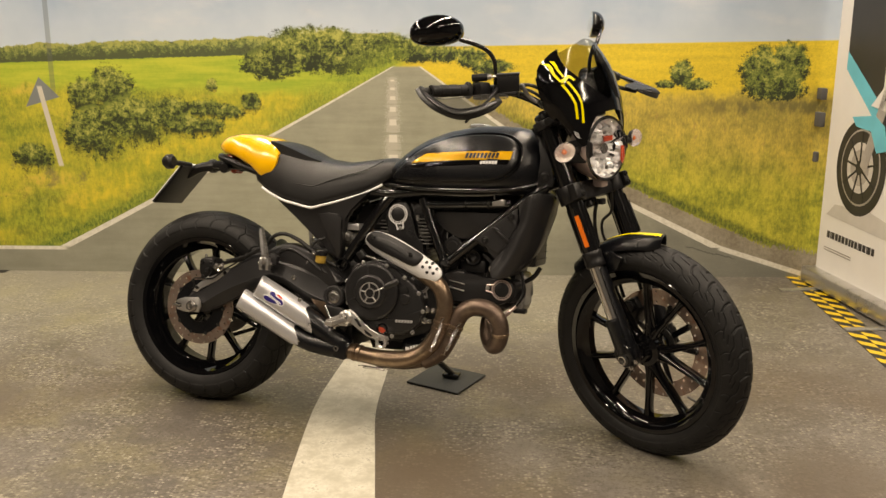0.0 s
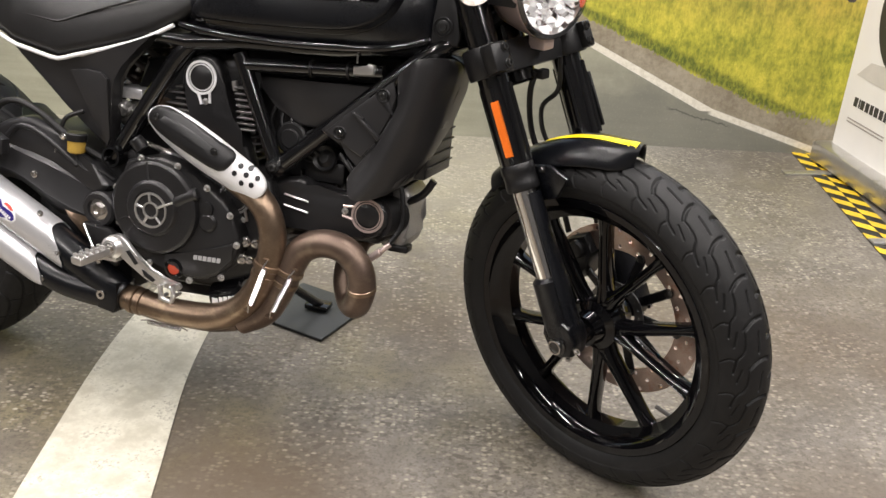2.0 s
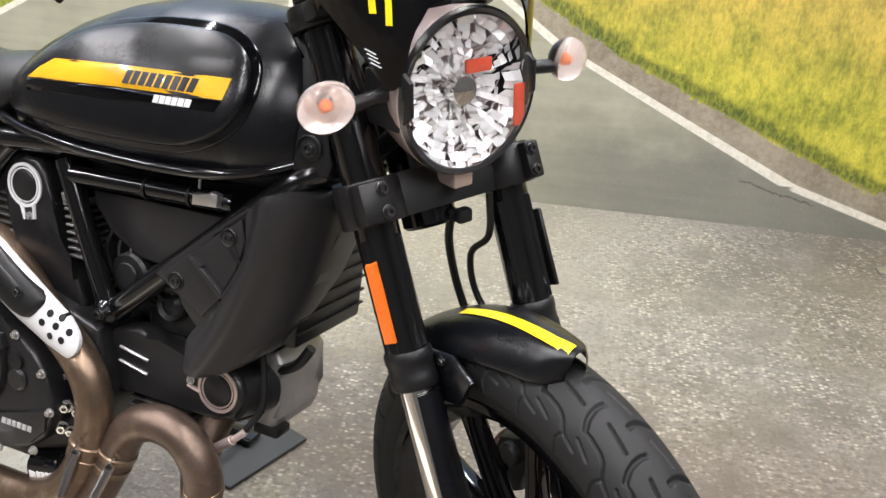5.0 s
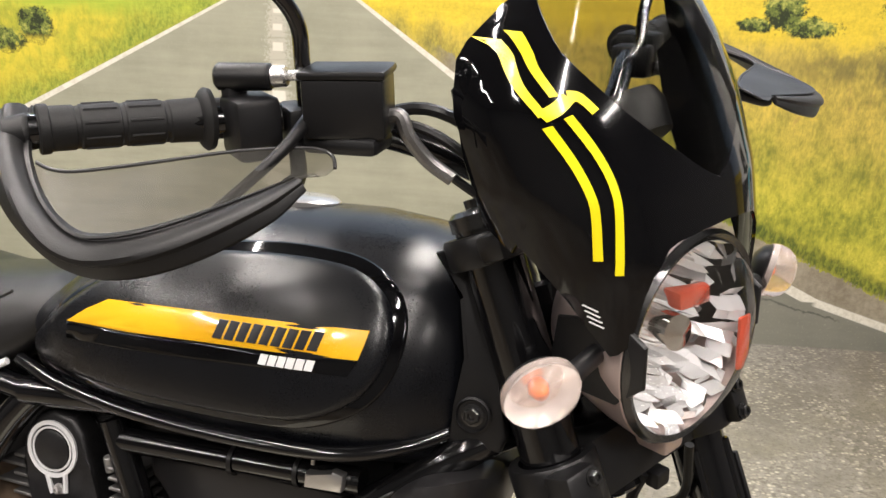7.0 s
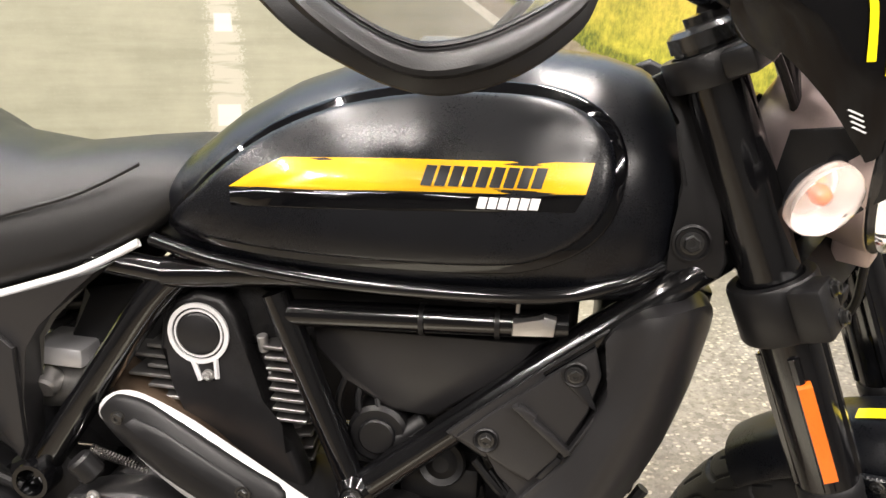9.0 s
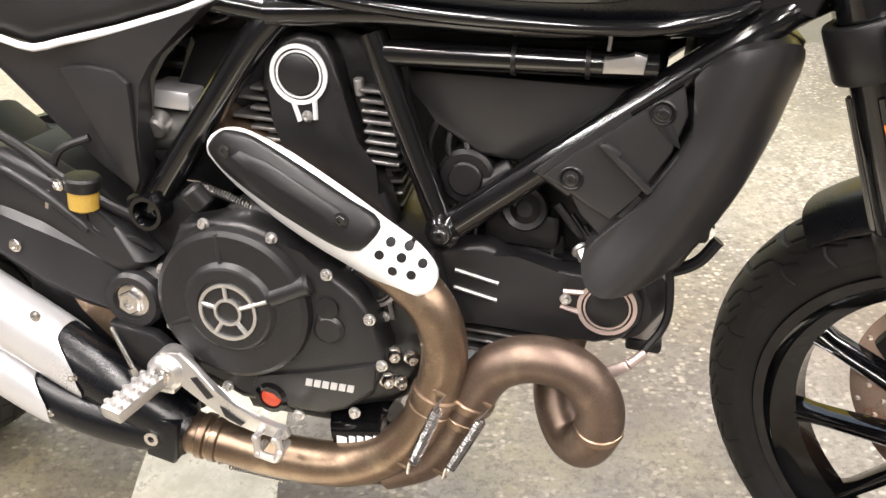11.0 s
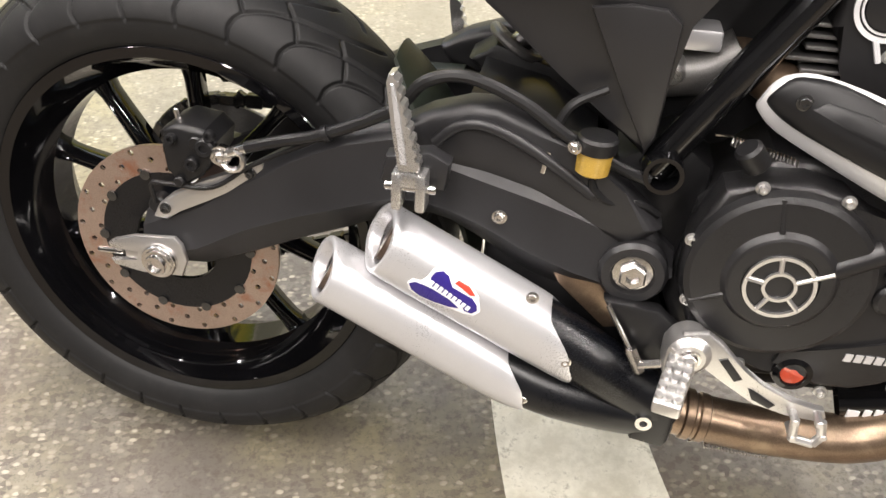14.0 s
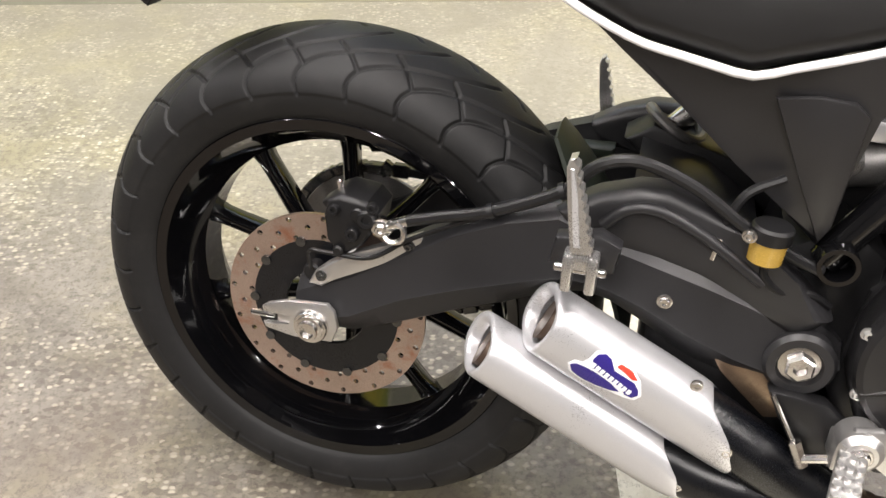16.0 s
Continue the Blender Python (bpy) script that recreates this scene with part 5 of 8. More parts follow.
fins("barrel", (0.87, 0.01, 0.445), (1, 0, 0.05), 7, 0.014, 0.13, 0.15, 0.0035, ALLOY_DARK, front_cyl, None)
for i in range(4):
    part("fin", box(0.862, 0.96, -0.085, 0.06, 0.372 + 0.0115 * i, 0.3755 + 0.0115 * i, 0.001, 1), ALLOY_DARK, front_cyl)
hcov = part("belt_cover", prism([(0.755, 0.44), (0.81, 0.475), (0.856, 0.503), (0.885, 0.509), (0.9, 0.505), (0.918, 0.491), (0.965, 0.49), (1.013, 0.495), (1.04, 0.488), (1.056, 0.468), (1.056, 0.445), (1.04, 0.424), (1.012, 0.413), (0.97, 0.416), (0.885, 0.424), (0.83, 0.405), (0.775, 0.4)], -0.1, -0.066, 0.009, 3), ENGINE_GREY, front_cyl, "dark grey belt cover with a silver ring")
part("cover_side", _moved(lathe([(0.036, 0), (0.036, 0.05), (0.03, 0.056), (0, 0.056)], 40), along((1.03, -0.085, 0.455), (0.35, 0.9, 0.0))), ENGINE_GREY, front_cyl)
for z in (0.455, 0.435):
    part("rib", rod((0.858, -0.1015, z + 0.02), (0.905, -0.1015, z + 0.012), 0.0022, 6), ALLOY, front_cyl)


def ring_mark(owner, c, legs, mat):
    """A flat silver ring with two legs that frame a bolt."""
    o = along(c, (0, -1, 0))
    part("ring", _moved(lathe([(0.0222, 0), (0.0222, 0.0022), (0.0242, 0.0022), (0.0242, 0)], 48, closed=True), o), mat, owner, "silver ring")
    part("ring", _moved(lathe([(0.0262, 0), (0.0262, 0.0026), (0.0305, 0.0026), (0.0305, 0)], 48, closed=True), o), mat, owner, "silver ring")
    part("disc", _moved(lathe([(0.021, 0), (0.021, 0.003), (0.018, 0.0045), (0, 0.0045)], 40), o), ENGINE_GREY, owner)
    d = Vector(legs).normalized()
    n = Vector((-d.z, 0, d.x))
    for s in (-1, 1):
        a, b = Vector(c) + d * 0.0265 + n * s * 0.0115, Vector(c) + d * 0.047 + n * s * 0.0085
        bm = rod((a.x, a.y - 0.001, a.z), (b.x, b.y - 0.001, b.z), 0.0028, 6)
        part("leg", bm, mat, owner)
    e = Vector(c) + d * 0.043
    part("bolt", hexbolt((e.x, e.y, e.z), (0, -1, 0), 0.0045, 0.006), ALLOY, owner)


ring_mark(up, (0.684, -0.1005, 0.662), (0.22, 0, -1), PALE_SILVER)
ring_mark(front_cyl, (1.019, -0.1005, 0.459), (-1, 0, 0.06), ROSE_METAL)
ring_mark(engine, (0.775, -0.128, 0.46), (0.4, 0, -1), ALLOY)
part("head_cover", prism([(1.03, 0.395), (1.045, 0.505), (1.068, 0.51), (1.08, 0.495), (1.074, 0.44), (1.08, 0.415), (1.072, 0.395)], -0.05, 0.06, 0.008, 3), CASTING, front_cyl, "bare alloy cylinder head cover")
part("sensor", joined(rod((1.02, -0.1, 0.375), (1.05, -0.105, 0.4), 0.007, 12, 0.001), rod((1.05, -0.105, 0.4), (1.065, -0.1, 0.415), 0.005, 12, 0.001)), ROSE_METAL, front_cyl)
part("sensor_lead", tube([(1.06, -0.1, 0.41), (1.08, -0.09, 0.45), (1.075, -0.085, 0.5), (1.06, -0.08, 0.54)], 0.0045, 8), BLACK_PLASTIC, front_cyl)
part("head_lug", box(1.045, 1.084, -0.054, -0.02, 0.388, 0.402, 0.004), BLACK_PLASTIC, front_cyl)
part("spark_plug", joined(rod((0.744, -0.085, 0.645), (0.742, -0.088, 0.662), 0.0055, 12, 0.001)), CASTING, up, "pale plug connector")

# ---- exhaust ----
pipe_a = part("exhaust_header", tube([(0.56, -0.03, 0.6), (0.62, -0.08, 0.575), (0.7, -0.115, 0.54), (0.77, -0.135, 0.5), (0.818, -0.146, 0.477), (0.844, -0.15, 0.456), (0.858, -0.15, 0.428), (0.863, -0.15, 0.395), (0.857, -0.15, 0.352), (0.84, -0.15, 0.304), (0.805, -0.15, 0.26), (0.753, -0.15, 0.234), (0.678, -0.15, 0.228), (0.615, -0.153, 0.234), (0.555, -0.155, 0.243)], (0.021, 0.022, 0.0235, 0.0245, 0.0245, 0.0245, 0.0245, 0.0245, 0.0245, 0.025, 0.0255, 0.026, 0.0255, 0.0245, 0.0245), 24, 5), HEADER, label="bronze heat-tinted steel exhaust pipe", angle=60)
pipe_b = part("exhaust_header", tube([(1.0, 0.0, 0.41), (0.982, -0.03, 0.395), (0.976, -0.055, 0.36), (0.98, -0.075, 0.322), (0.998, -0.096, 0.295), (1.018, -0.118, 0.3), (1.03, -0.132, 0.335), (1.024, -0.137, 0.372), (0.995, -0.137, 0.401), (0.953, -0.137, 0.406), (0.916, -0.137, 0.388), (0.894, -0.137, 0.35), (0.873, -0.137, 0.296), (0.848, -0.137, 0.257), (0.803, -0.138, 0.232)], 0.0252, 24, 5), HEADER_DARK, label="brown heat-tinted steel exhaust pipe", angle=60)
for owner, p, d, r in ((pipe_a, (0.857, -0.15, 0.352), (0.25, 0, 1), 0.0272), (pipe_a, (0.851, -0.15, 0.332), (0.3, 0, 1), 0.026), (pipe_b, (0.892, -0.137, 0.344), (0.35, 0, 1), 0.0275), (pipe_b, (0.884, -0.137, 0.322), (0.38, 0, 1), 0.0265), (pipe_b, (1.03, -0.132, 0.335), (-0.05, -0.3, 1), 0.0264), (pipe_a, (0.59, -0.154, 0.238), (1, 0, -0.12), 0.0272), (pipe_a, (0.605, -0.154, 0.236), (1, 0, -0.12), 0.0262)):
    part("collar", _moved(lathe([(r - 0.003, -0.006), (r, -0.004), (r, 0.004), (r - 0.003, 0.006)], 32), along(p, d)), HEADER, owner)


def spring(p, q, r, wire, turns):
    """A coil with straight hooked ends."""
    p, q = Vector(p), Vector(q)
    d = (q - p).normalized()
    a = d.orthogonal().normalized()
    b = d.cross(a)
    pts = [p]
    for i in range(turns * 8 + 1):
        f = i / (turns * 8)
        pts.append(p.lerp(q, 0.16 + 0.68 * f) + (a * math.cos(i * math.pi / 4) + b * math.sin(i * math.pi / 4)) * r)
    return tube(pts + [q], wire, 5, 1)


part("spring", spring((0.872, -0.184, 0.372), (0.84, -0.187, 0.27), 0.005, 0.0016, 20), STEEL, pipe_a, "bright steel spring")
part("spring", spring((0.917, -0.17, 0.358), (0.876, -0.174, 0.262), 0.005, 0.0016, 20), STEEL, pipe_b, "bright steel spring")
part("spring", spring((0.563, -0.115, 0.537), (0.655, -0.12, 0.515), 0.0042, 0.0012, 20), STEEL, pipe_a)
part("spring", spring((0.6, -0.15, 0.197), (0.7, -0.15, 0.195), 0.004, 0.0012, 20), STEEL, pipe_a)
for p in ((0.836, -0.178, 0.272), (0.872, -0.164, 0.262), (0.868, -0.177, 0.372), (0.914, -0.16, 0.358)):
    part("hook", rod((p[0] - 0.012, p[1] + 0.006, p[2] - 0.002), (p[0] + 0.006, p[1] - 0.006, p[2]), 0.0022, 8), HEADER, pipe_a)
part("collector", joined(tube([(0.8, -0.138, 0.232), (0.74, -0.135, 0.222), (0.66, -0.14, 0.222)], (0.02, 0.024, 0.024), 16, 4)), HEADER_DARK, pipe_a)

A0, A1 = Vector((0.605, 0, 0.592)), Vector((0.84, 0, 0.487))
SD = (A1 - A0).normalized()


def shield_y(x, z):
    v = Vector((x, 0, z)) - A0
    f = max(0.0, min(1.0, v.dot(SD) / (A1 - A0).length))
    d = abs(v.x * -SD.z + v.z * SD.x)
    below = v.z * SD.x - v.x * SD.z < 0
    return 0.11 + 0.062 * math.sin(min(1.0, f * 1.25 + 0.2) * math.pi / 2) - (17.0 if below else 8.0) * d * d


shield = part("heat_shield", patch([(0.592, 0.575), (0.601, 0.597), (0.624, 0.607), (0.653, 0.605), (0.698, 0.593), (0.752, 0.57), (0.798, 0.545), (0.833, 0.525), (0.853, 0.504), (0.85, 0.485), (0.829, 0.47), (0.807, 0.468), (0.772, 0.483), (0.715, 0.507), (0.658, 0.53), (0.613, 0.548), (0.595, 0.564)], 0.004, shield_y, 8, 0.05, 3), PALE_SILVER, label="silver heat shield with black pad and round holes", angle=50)
pad = part("pad", patch([(0.597, 0.583), (0.61, 0.601), (0.626, 0.606), (0.655, 0.604), (0.708, 0.587), (0.762, 0.563), (0.793, 0.546), (0.788, 0.528), (0.766, 0.513), (0.713, 0.531), (0.658, 0.549), (0.62, 0.562), (0.602, 0.573)], 0.009, shield_y, 8, 0.08, 3), BLACK_PLASTIC, shield, "black ribbed pad", 50)
part("groove", patch([(0.63, 0.584), (0.657, 0.574), (0.704, 0.557), (0.748, 0.54), (0.764, 0.538), (0.766, 0.546), (0.754, 0.556), (0.712, 0.574), (0.674, 0.587), (0.64, 0.592)], 0.0105, shield_y, 4, 0.05), BLACK_PLASTIC, shield, "", 50)
for x, z in ((0.624, 0.588), (0.757, 0.546)):
    part("bolt", hexbolt((x, -shield_y(x, z) - 0.01, z), (0, -1, 0), 0.0055, 0.004), GLOSS_DARK_METAL, shield)
# holes are not cut: black discs paint the shade inside them
for x, z in ((0.806, 0.528), (0.824, 0.526), (0.796, 0.514), (0.818, 0.514), (0.839, 0.511), (0.81, 0.499), (0.829, 0.498)):
    part("hole", patch([(x + 0.0048 * math.cos(a), z + 0.0048 * math.sin(a)) for a in np.linspace(0, 2 * math.pi, 14, endpoint=False)], 0.0046, shield_y, 2), INK, shield)


MUF_D = Vector((0.895, 0, -0.445)).normalized()
MUF_U = Vector((0.445, 0, 0.895)).normalized()


def muffler(cx, cz, radius, half_width, ends, label):
    """A silver sleeve with a slanting front end and an open, rolled rear end; ends: its length along the top, the side and the foot."""
    c = Vector((cx, -0.172, cz))
    secs = []
    for f, k in ((0.05, 0.7), (0.016, 0.7), (0.004, 0.74), (-0.003, 0.82), (-0.005, 0.9), (0.0, 0.965), (0.01, 1.0), (0.06, 1.015), (0.4, 1.02), (0.75, 1.02), (0.93, 1.005), (0.985, 0.99), (1.0, 0.965), (0.985, 0.93), (0.9, 0.9)):
        loop = []
        for j in range(56):
            a = 2 * math.pi * j / 56
            u, y = math.sin(a), math.cos(a)
            su, sy = abs(u) ** 0.82 * (1 if u > 0 else -1), abs(y) ** 0.82 * (1 if y > 0 else -1)
            reach = float(np.interp(u, (-1.0, -0.75, -0.35, 0.2, 0.8, 1.0), (ends[2] * 0.95, ends[2], ends[1], (ends[0] + ends[1]) * 0.5 + 0.008, ends[0] + 0.004, ends[0])))
            loop.append(c + MUF_D * (f * reach - 0.012 * y * (1 - min(1, max(0, f * 4)))) + MUF_U * radius * k * su + Vector((0, half_width * k * sy, 0)))
        secs.append(loop)
    m = part("muffler", loft(secs, False), SILVER_PAINT, label=label, angle=50)
    part("end_tube", _moved(lathe([(0.0225, 0.006), (0.021, 0.006), (0.02, 0.07), (0.0, 0.07)], 28), along(c, MUF_D)), HEADER_DARK, m, "dark outlet tube")
    part("outlet_plate", _moved(lathe([(0.0, 0.03), (0.027, 0.03), (0.027, 0.032), (0.0, 0.032)], 28), along(c, MUF_D)), HEADER_DARK, m)
    return m, c, MUF_D, MUF_U


m1, c1, d1, u1 = muffler(0.262, 0.416, 0.0345, 0.032, (0.178, 0.234, 0.236), "silver satin upper silencer with a blue badge")
m2, c2, d2, u2 = muffler(0.203, 0.3715, 0.031, 0.032, (0.204, 0.251, 0.226), "silver satin lower silencer")
for p, m in (((0.456, -0.2, 0.318), m1), ((0.417, -0.197, 0.386), m1), ((0.419, -0.198, 0.262), m2)):
    part("bolt", hexbolt(p, (0.1, -1, 0.1), 0.0046, 0.004), STEEL, m)


def badge_y(x, z):
    p = Vector((x, 0, z)) - Vector((c1.x, 0, c1.z))
    d = p.dot(u1)
    f = min(0.97, abs(d) / (0.0345 * 1.02))
    return 0.172 + 0.032 * 1.02 * (1 - f ** 2.44) ** 0.41


def on_badge(pts):
    return [(float(x), float(z)) for x, z in ((c1 + d1 * (0.083 + (a - 0.075) * 1.02) + u1 * (b * 0.95 + 0.004)).xz for a, b in pts)]


BADGE = [(0.036, -0.013), (0.041, -0.0205), (0.052, -0.0225), (0.068, -0.02), (0.082, -0.0155), (0.096, -0.0125), (0.106, -0.0085), (0.109, 0.0), (0.105, 0.006), (0.1, 0.013), (0.088, 0.0195), (0.07, 0.0195), (0.058, 0.0205), (0.05, 0.015), (0.049, 0.005), (0.046, -0.003), (0.039, -0.006)]
part("badge", patch(on_badge(BADGE), 0.0008, badge_y, 6), WHITE_FILM, m1, "white-edged shield badge", 60)
part("badge", patch(on_badge([(0.038, -0.0125), (0.043, -0.0185), (0.053, -0.0205), (0.068, -0.018), (0.082, -0.0135), (0.09, -0.009), (0.078, -0.0055), (0.06, -0.0045), (0.05, -0.0055), (0.042, -0.0075)]), 0.0013, badge_y, 5), NAVY, m1, "navy blue lower field", 60)
part("badge", patch(on_badge([(0.052, 0.0065), (0.053, 0.0135), (0.059, 0.0178), (0.066, 0.0165), (0.064, 0.0115), (0.072, 0.0085), (0.086, 0.0085), (0.096, 0.0085), (0.103, 0.0045), (0.106, -0.001), (0.103, -0.007), (0.096, -0.0085), (0.092, -0.004), (0.075, -0.003), (0.056, -0.0015)]), 0.0013, badge_y, 5), NAVY, m1, "navy blue upper field", 60)
part("badge", patch(on_badge([(0.074, 0.0135), (0.076, 0.0175), (0.088, 0.0175), (0.097, 0.0125), (0.092, 0.0105), (0.083, 0.0125)]), 0.0016, badge_y, 3), RED_PRINT, m1, "red field", 60)
for i in range(9):
    a, b = 0.0535 + 0.0052 * i, 0.0045 - 0.0006 * i
    part("mark", patch(on_badge([(a, b - 0.0052), (a + 0.0036, b - 0.0055), (a + 0.004, b - 0.0004), (a + 0.0004, b)]), 0.002, badge_y, 2), WHITE_FILM, m1, "", 60)
part("catalyst_box", prism([(0.36, 0.42), (0.42, 0.4), (0.5, 0.34), (0.57, 0.32), (0.57, 0.25), (0.46, 0.245), (0.36, 0.3)], -0.135, 0.08, 0.015), BLACK_PLASTIC)
link_pipe = part("link_pipe", joined(tube([(0.36, -0.17, 0.37), (0.42, -0.17, 0.338), (0.475, -0.168, 0.305), (0.53, -0.164, 0.27), (0.568, -0.16, 0.247)], (0.03, 0.0315, 0.032, 0.03, 0.028), 22, 4), tube([(0.33, -0.17, 0.308), (0.39, -0.17, 0.278), (0.45, -0.17, 0.256), (0.52, -0.166, 0.246), (0.57, -0.16, 0.243)], (0.027, 0.029, 0.029, 0.029, 0.027), 22, 4)), BLACK_SATIN, label="satin black pipe joining both silencers", angle=60)
part("clamp", prism([(0.532, 0.222), (0.566, 0.216), (0.572, 0.226), (0.574, 0.272), (0.55, 0.276), (0.53, 0.262)], -0.19, -0.13, 0.005), BLACK_SATIN, link_pipe)
part("eye_bolt", _moved(lathe([(0.004, 0), (0.0075, 0.0), (0.009, 0.004), (0.0085, 0.006), (0.004, 0.006)], 24, closed=True), along((0.543, -0.189, 0.25), (0, -1, 0))), STEEL, link_pipe)

# ---- swingarm, rear brake, pegs ----
ARM_X = (-0.024, -0.01, 0.042, 0.104, 0.162, 0.216, 0.268, 0.3, 0.325, 0.36, 0.406, 0.45, 0.489, 0.515, 0.536, 0.548)
ARM_TOP = (0.366, 0.374, 0.398, 0.44, 0.479, 0.507, 0.523, 0.512, 0.502, 0.494, 0.482, 0.466, 0.448, 0.436, 0.424, 0.412)
ARM_RIDGE = (0.325, 0.326, 0.337, 0.375, 0.403, 0.426, 0.447, 0.451, 0.447, 0.436, 0.413, 0.394, 0.381, 0.376, 0.384, 0.392)
ARM_LOW = (0.302, 0.3, 0.306, 0.335, 0.366, 0.392, 0.42, 0.428, 0.424, 0.408, 0.378, 0.362, 0.355, 0.358, 0.37, 0.388)
ARM_OUT = (0.116, 0.12, 0.124, 0.131, 0.139, 0.147, 0.153, 0.157, 0.16, 0.163, 0.163, 0.158, 0.152, 0.147, 0.142, 0.139)


def arm_shell(s):
    """The cast arm: a flat outer face that folds inwards below a ridge and over a rounded top."""
    secs = []
    for x in np.linspace(ARM_X[0], ARM_X[-1], 60):
        top, ridge, low_z, out = (float(np.interp(x, ARM_X, v)) for v in (ARM_TOP, ARM_RIDGE, ARM_LOW, ARM_OUT))
        half = [(out - 0.045, top - 0.003), (out - 0.026, top), (out - 0.02, top - 0.0015), (out - 0.007, top - 0.014), (out - 0.001, ridge + 0.004), (out, ridge + 0.0015), (out - 0.0015, ridge - 0.001), (out - 0.022, low_z + 0.003), (out - 0.026, low_z), (out - 0.045, low_z)]
        secs.append([(x, s * y, z) for y, z in half])
    return loft(secs)


for s in (-1, 1):
    arm = part("swingarm", arm_shell(s), SWING_GREY, label="dark grey cast swingarm with a folded outer face" if s < 0 else "", angle=20)
    part("arch", prism([(0.262, 0.518), (0.3, 0.54), (0.337, 0.552), (0.365, 0.553), (0.4, 0.543), (0.44, 0.52), (0.49, 0.482), (0.53, 0.446), (0.5, 0.42), (0.42, 0.46), (0.34, 0.485), (0.28, 0.495)], *sorted((s * 0.105, s * 0.148)), 0.012, 4), SWING_GREY, arm)
    part("arch_rib", tube([(0.308, s * 0.148, 0.512), (0.33, s * 0.149, 0.532), (0.36, s * 0.149, 0.534), (0.405, s * 0.148, 0.513), (0.46, s * 0.146, 0.476)], 0.006, 8, 5), SWING_GREY, arm, "", 60)
    part("pivot_boss", _moved(lathe([(0.034, 0), (0.034, 0.012), (0.03, 0.017), (0.022, 0.017), (0.02, 0.012), (0.0, 0.012)], 40), along((0.509, s * 0.14, 0.4), (0, s, 0))), SWING_GREY, arm)
    part("pivot_nut", hexbolt((0.509, s * 0.15, 0.4), (0, s, 0), 0.0145, 0.012), STEEL, arm, "bright steel pivot nut")
    plate = part("axle_plate", prism([(-0.058, 0.336), (-0.05, 0.342), (-0.026, 0.35), (0.022, 0.354), (0.03, 0.345), (0.034, 0.325), (0.026, 0.305), (-0.02, 0.303), (-0.054, 0.309), (-0.057, 0.316), (-0.024, 0.317), (-0.021, 0.331), (-0.056, 0.33)], *sorted((s * 0.124, s * 0.131)), 0.0018), ALLOY, arm, "bare alloy slotted chain adjuster plate")
    part("adjuster_block", box(-0.04, -0.024, *sorted((s * 0.122, s * 0.129)), 0.318, 0.33, 0.002), ALLOY, arm)
    part("axle_nut", _moved(lathe([(0.0205, 0), (0.0205, 0.006), (0.019, 0.0085), (0.0165, 0.0085), (0.016, 0.012), (0.0125, 0.0125)], 24), along((0.003, s * 0.13, 0.324), (0, s, 0))), STEEL, arm, "bright hexagon axle nut")
    part("axle_end", _moved(lathe([(0.0085, 0.0), (0.0085, 0.017), (0.0115, 0.017), (0.0125, 0.014), (0.0125, 0)], 28, closed=True), along((0.003, s * 0.13, 0.324), (0, s, 0))), STEEL, arm)
    part("adjuster_screw", rod((-0.075, s * 0.123, 0.322), (-0.045, s * 0.123, 0.322), 0.0035, 10, 0.001), STEEL, arm)
    part("bolt", hexbolt((0.376, s * 0.161, 0.449), (0, s, 0), 0.0055, 0.006), STEEL, arm)
part("swingarm_bridge", prism([(0.33, 0.535), (0.4, 0.52), (0.46, 0.48), (0.46, 0.43), (0.38, 0.46), (0.33, 0.49)], -0.135, 0.135, 0.012, 2), SWING_GREY)
part("axle", rod((0.003, -0.12, 0.321), (0.003, 0.12, 0.321), 0.011, 16), STEEL, rear_wheel)

disc = part("rear_disc", _moved(holed_disc(0.088, 0.1225, -0.0025, 0.0025, 34, 3, 0.0035), Matrix.Translation((0.0, -0.08, 0.317))), DISC, rear_wheel, "drilled brake disc with a brown heat tint", 30)
part("disc_carrier", _moved(lathe([(0.05, -0.002), (0.09, -0.003), (0.09, 0.003), (0.05, 0.004)], 48, closed=True), Matrix.Translation((0.0, -0.08, 0.317))), BLACK_SATIN, rear_wheel)
for k in range(10):
    a = 2 * math.pi * k / 10
    part("rivet", _moved(lathe([(0.006, 0), (0.006, 0.003), (0.0, 0.0035)], 12), along((0.089 * math.cos(a), -0.0825, 0.317 + 0.089 * math.sin(a)), (0, -1, 0))), GLOSS_DARK_METAL, rear_wheel)
bracket = part("caliper_bracket", prism([(-0.004, 0.372), (0.004, 0.388), (0.02, 0.402), (0.052, 0.42), (0.09, 0.437), (0.124, 0.455), (0.127, 0.444), (0.118, 0.432), (0.064, 0.402), (0.03, 0.384), (0.012, 0.37)], -0.121, -0.108, 0.003), ALLOY, label="bare alloy brake caliper bracket")
for k in range(2):
    part("bolt", hexbolt((0.012 + 0.1 * k, -0.121, 0.385 + 0.055 * k), (0, -1, 0), 0.0048, 0.006), GLOSS_DARK_METAL, bracket)
cal = part("brake_caliper", joined(prism([(0.012, 0.478), (0.03, 0.487), (0.07, 0.482), (0.086, 0.466), (0.082, 0.44), (0.062, 0.412), (0.04, 0.396), (0.022, 0.396), (0.02, 0.42), (0.006, 0.45)], -0.118, -0.058, 0.007, 3), prism([(0.0, 0.468), (0.02, 0.482), (0.03, 0.47), (0.012, 0.452)], -0.11, -0.08, 0.004), rod((0.058, -0.12, 0.462), (0.058, -0.1, 0.462), 0.012, 16, 0.003), rod((0.03, -0.124, 0.404), (0.03, -0.1, 0.404), 0.008, 14, 0.002)), BLACK_PLASTIC, label="black rear brake caliper")
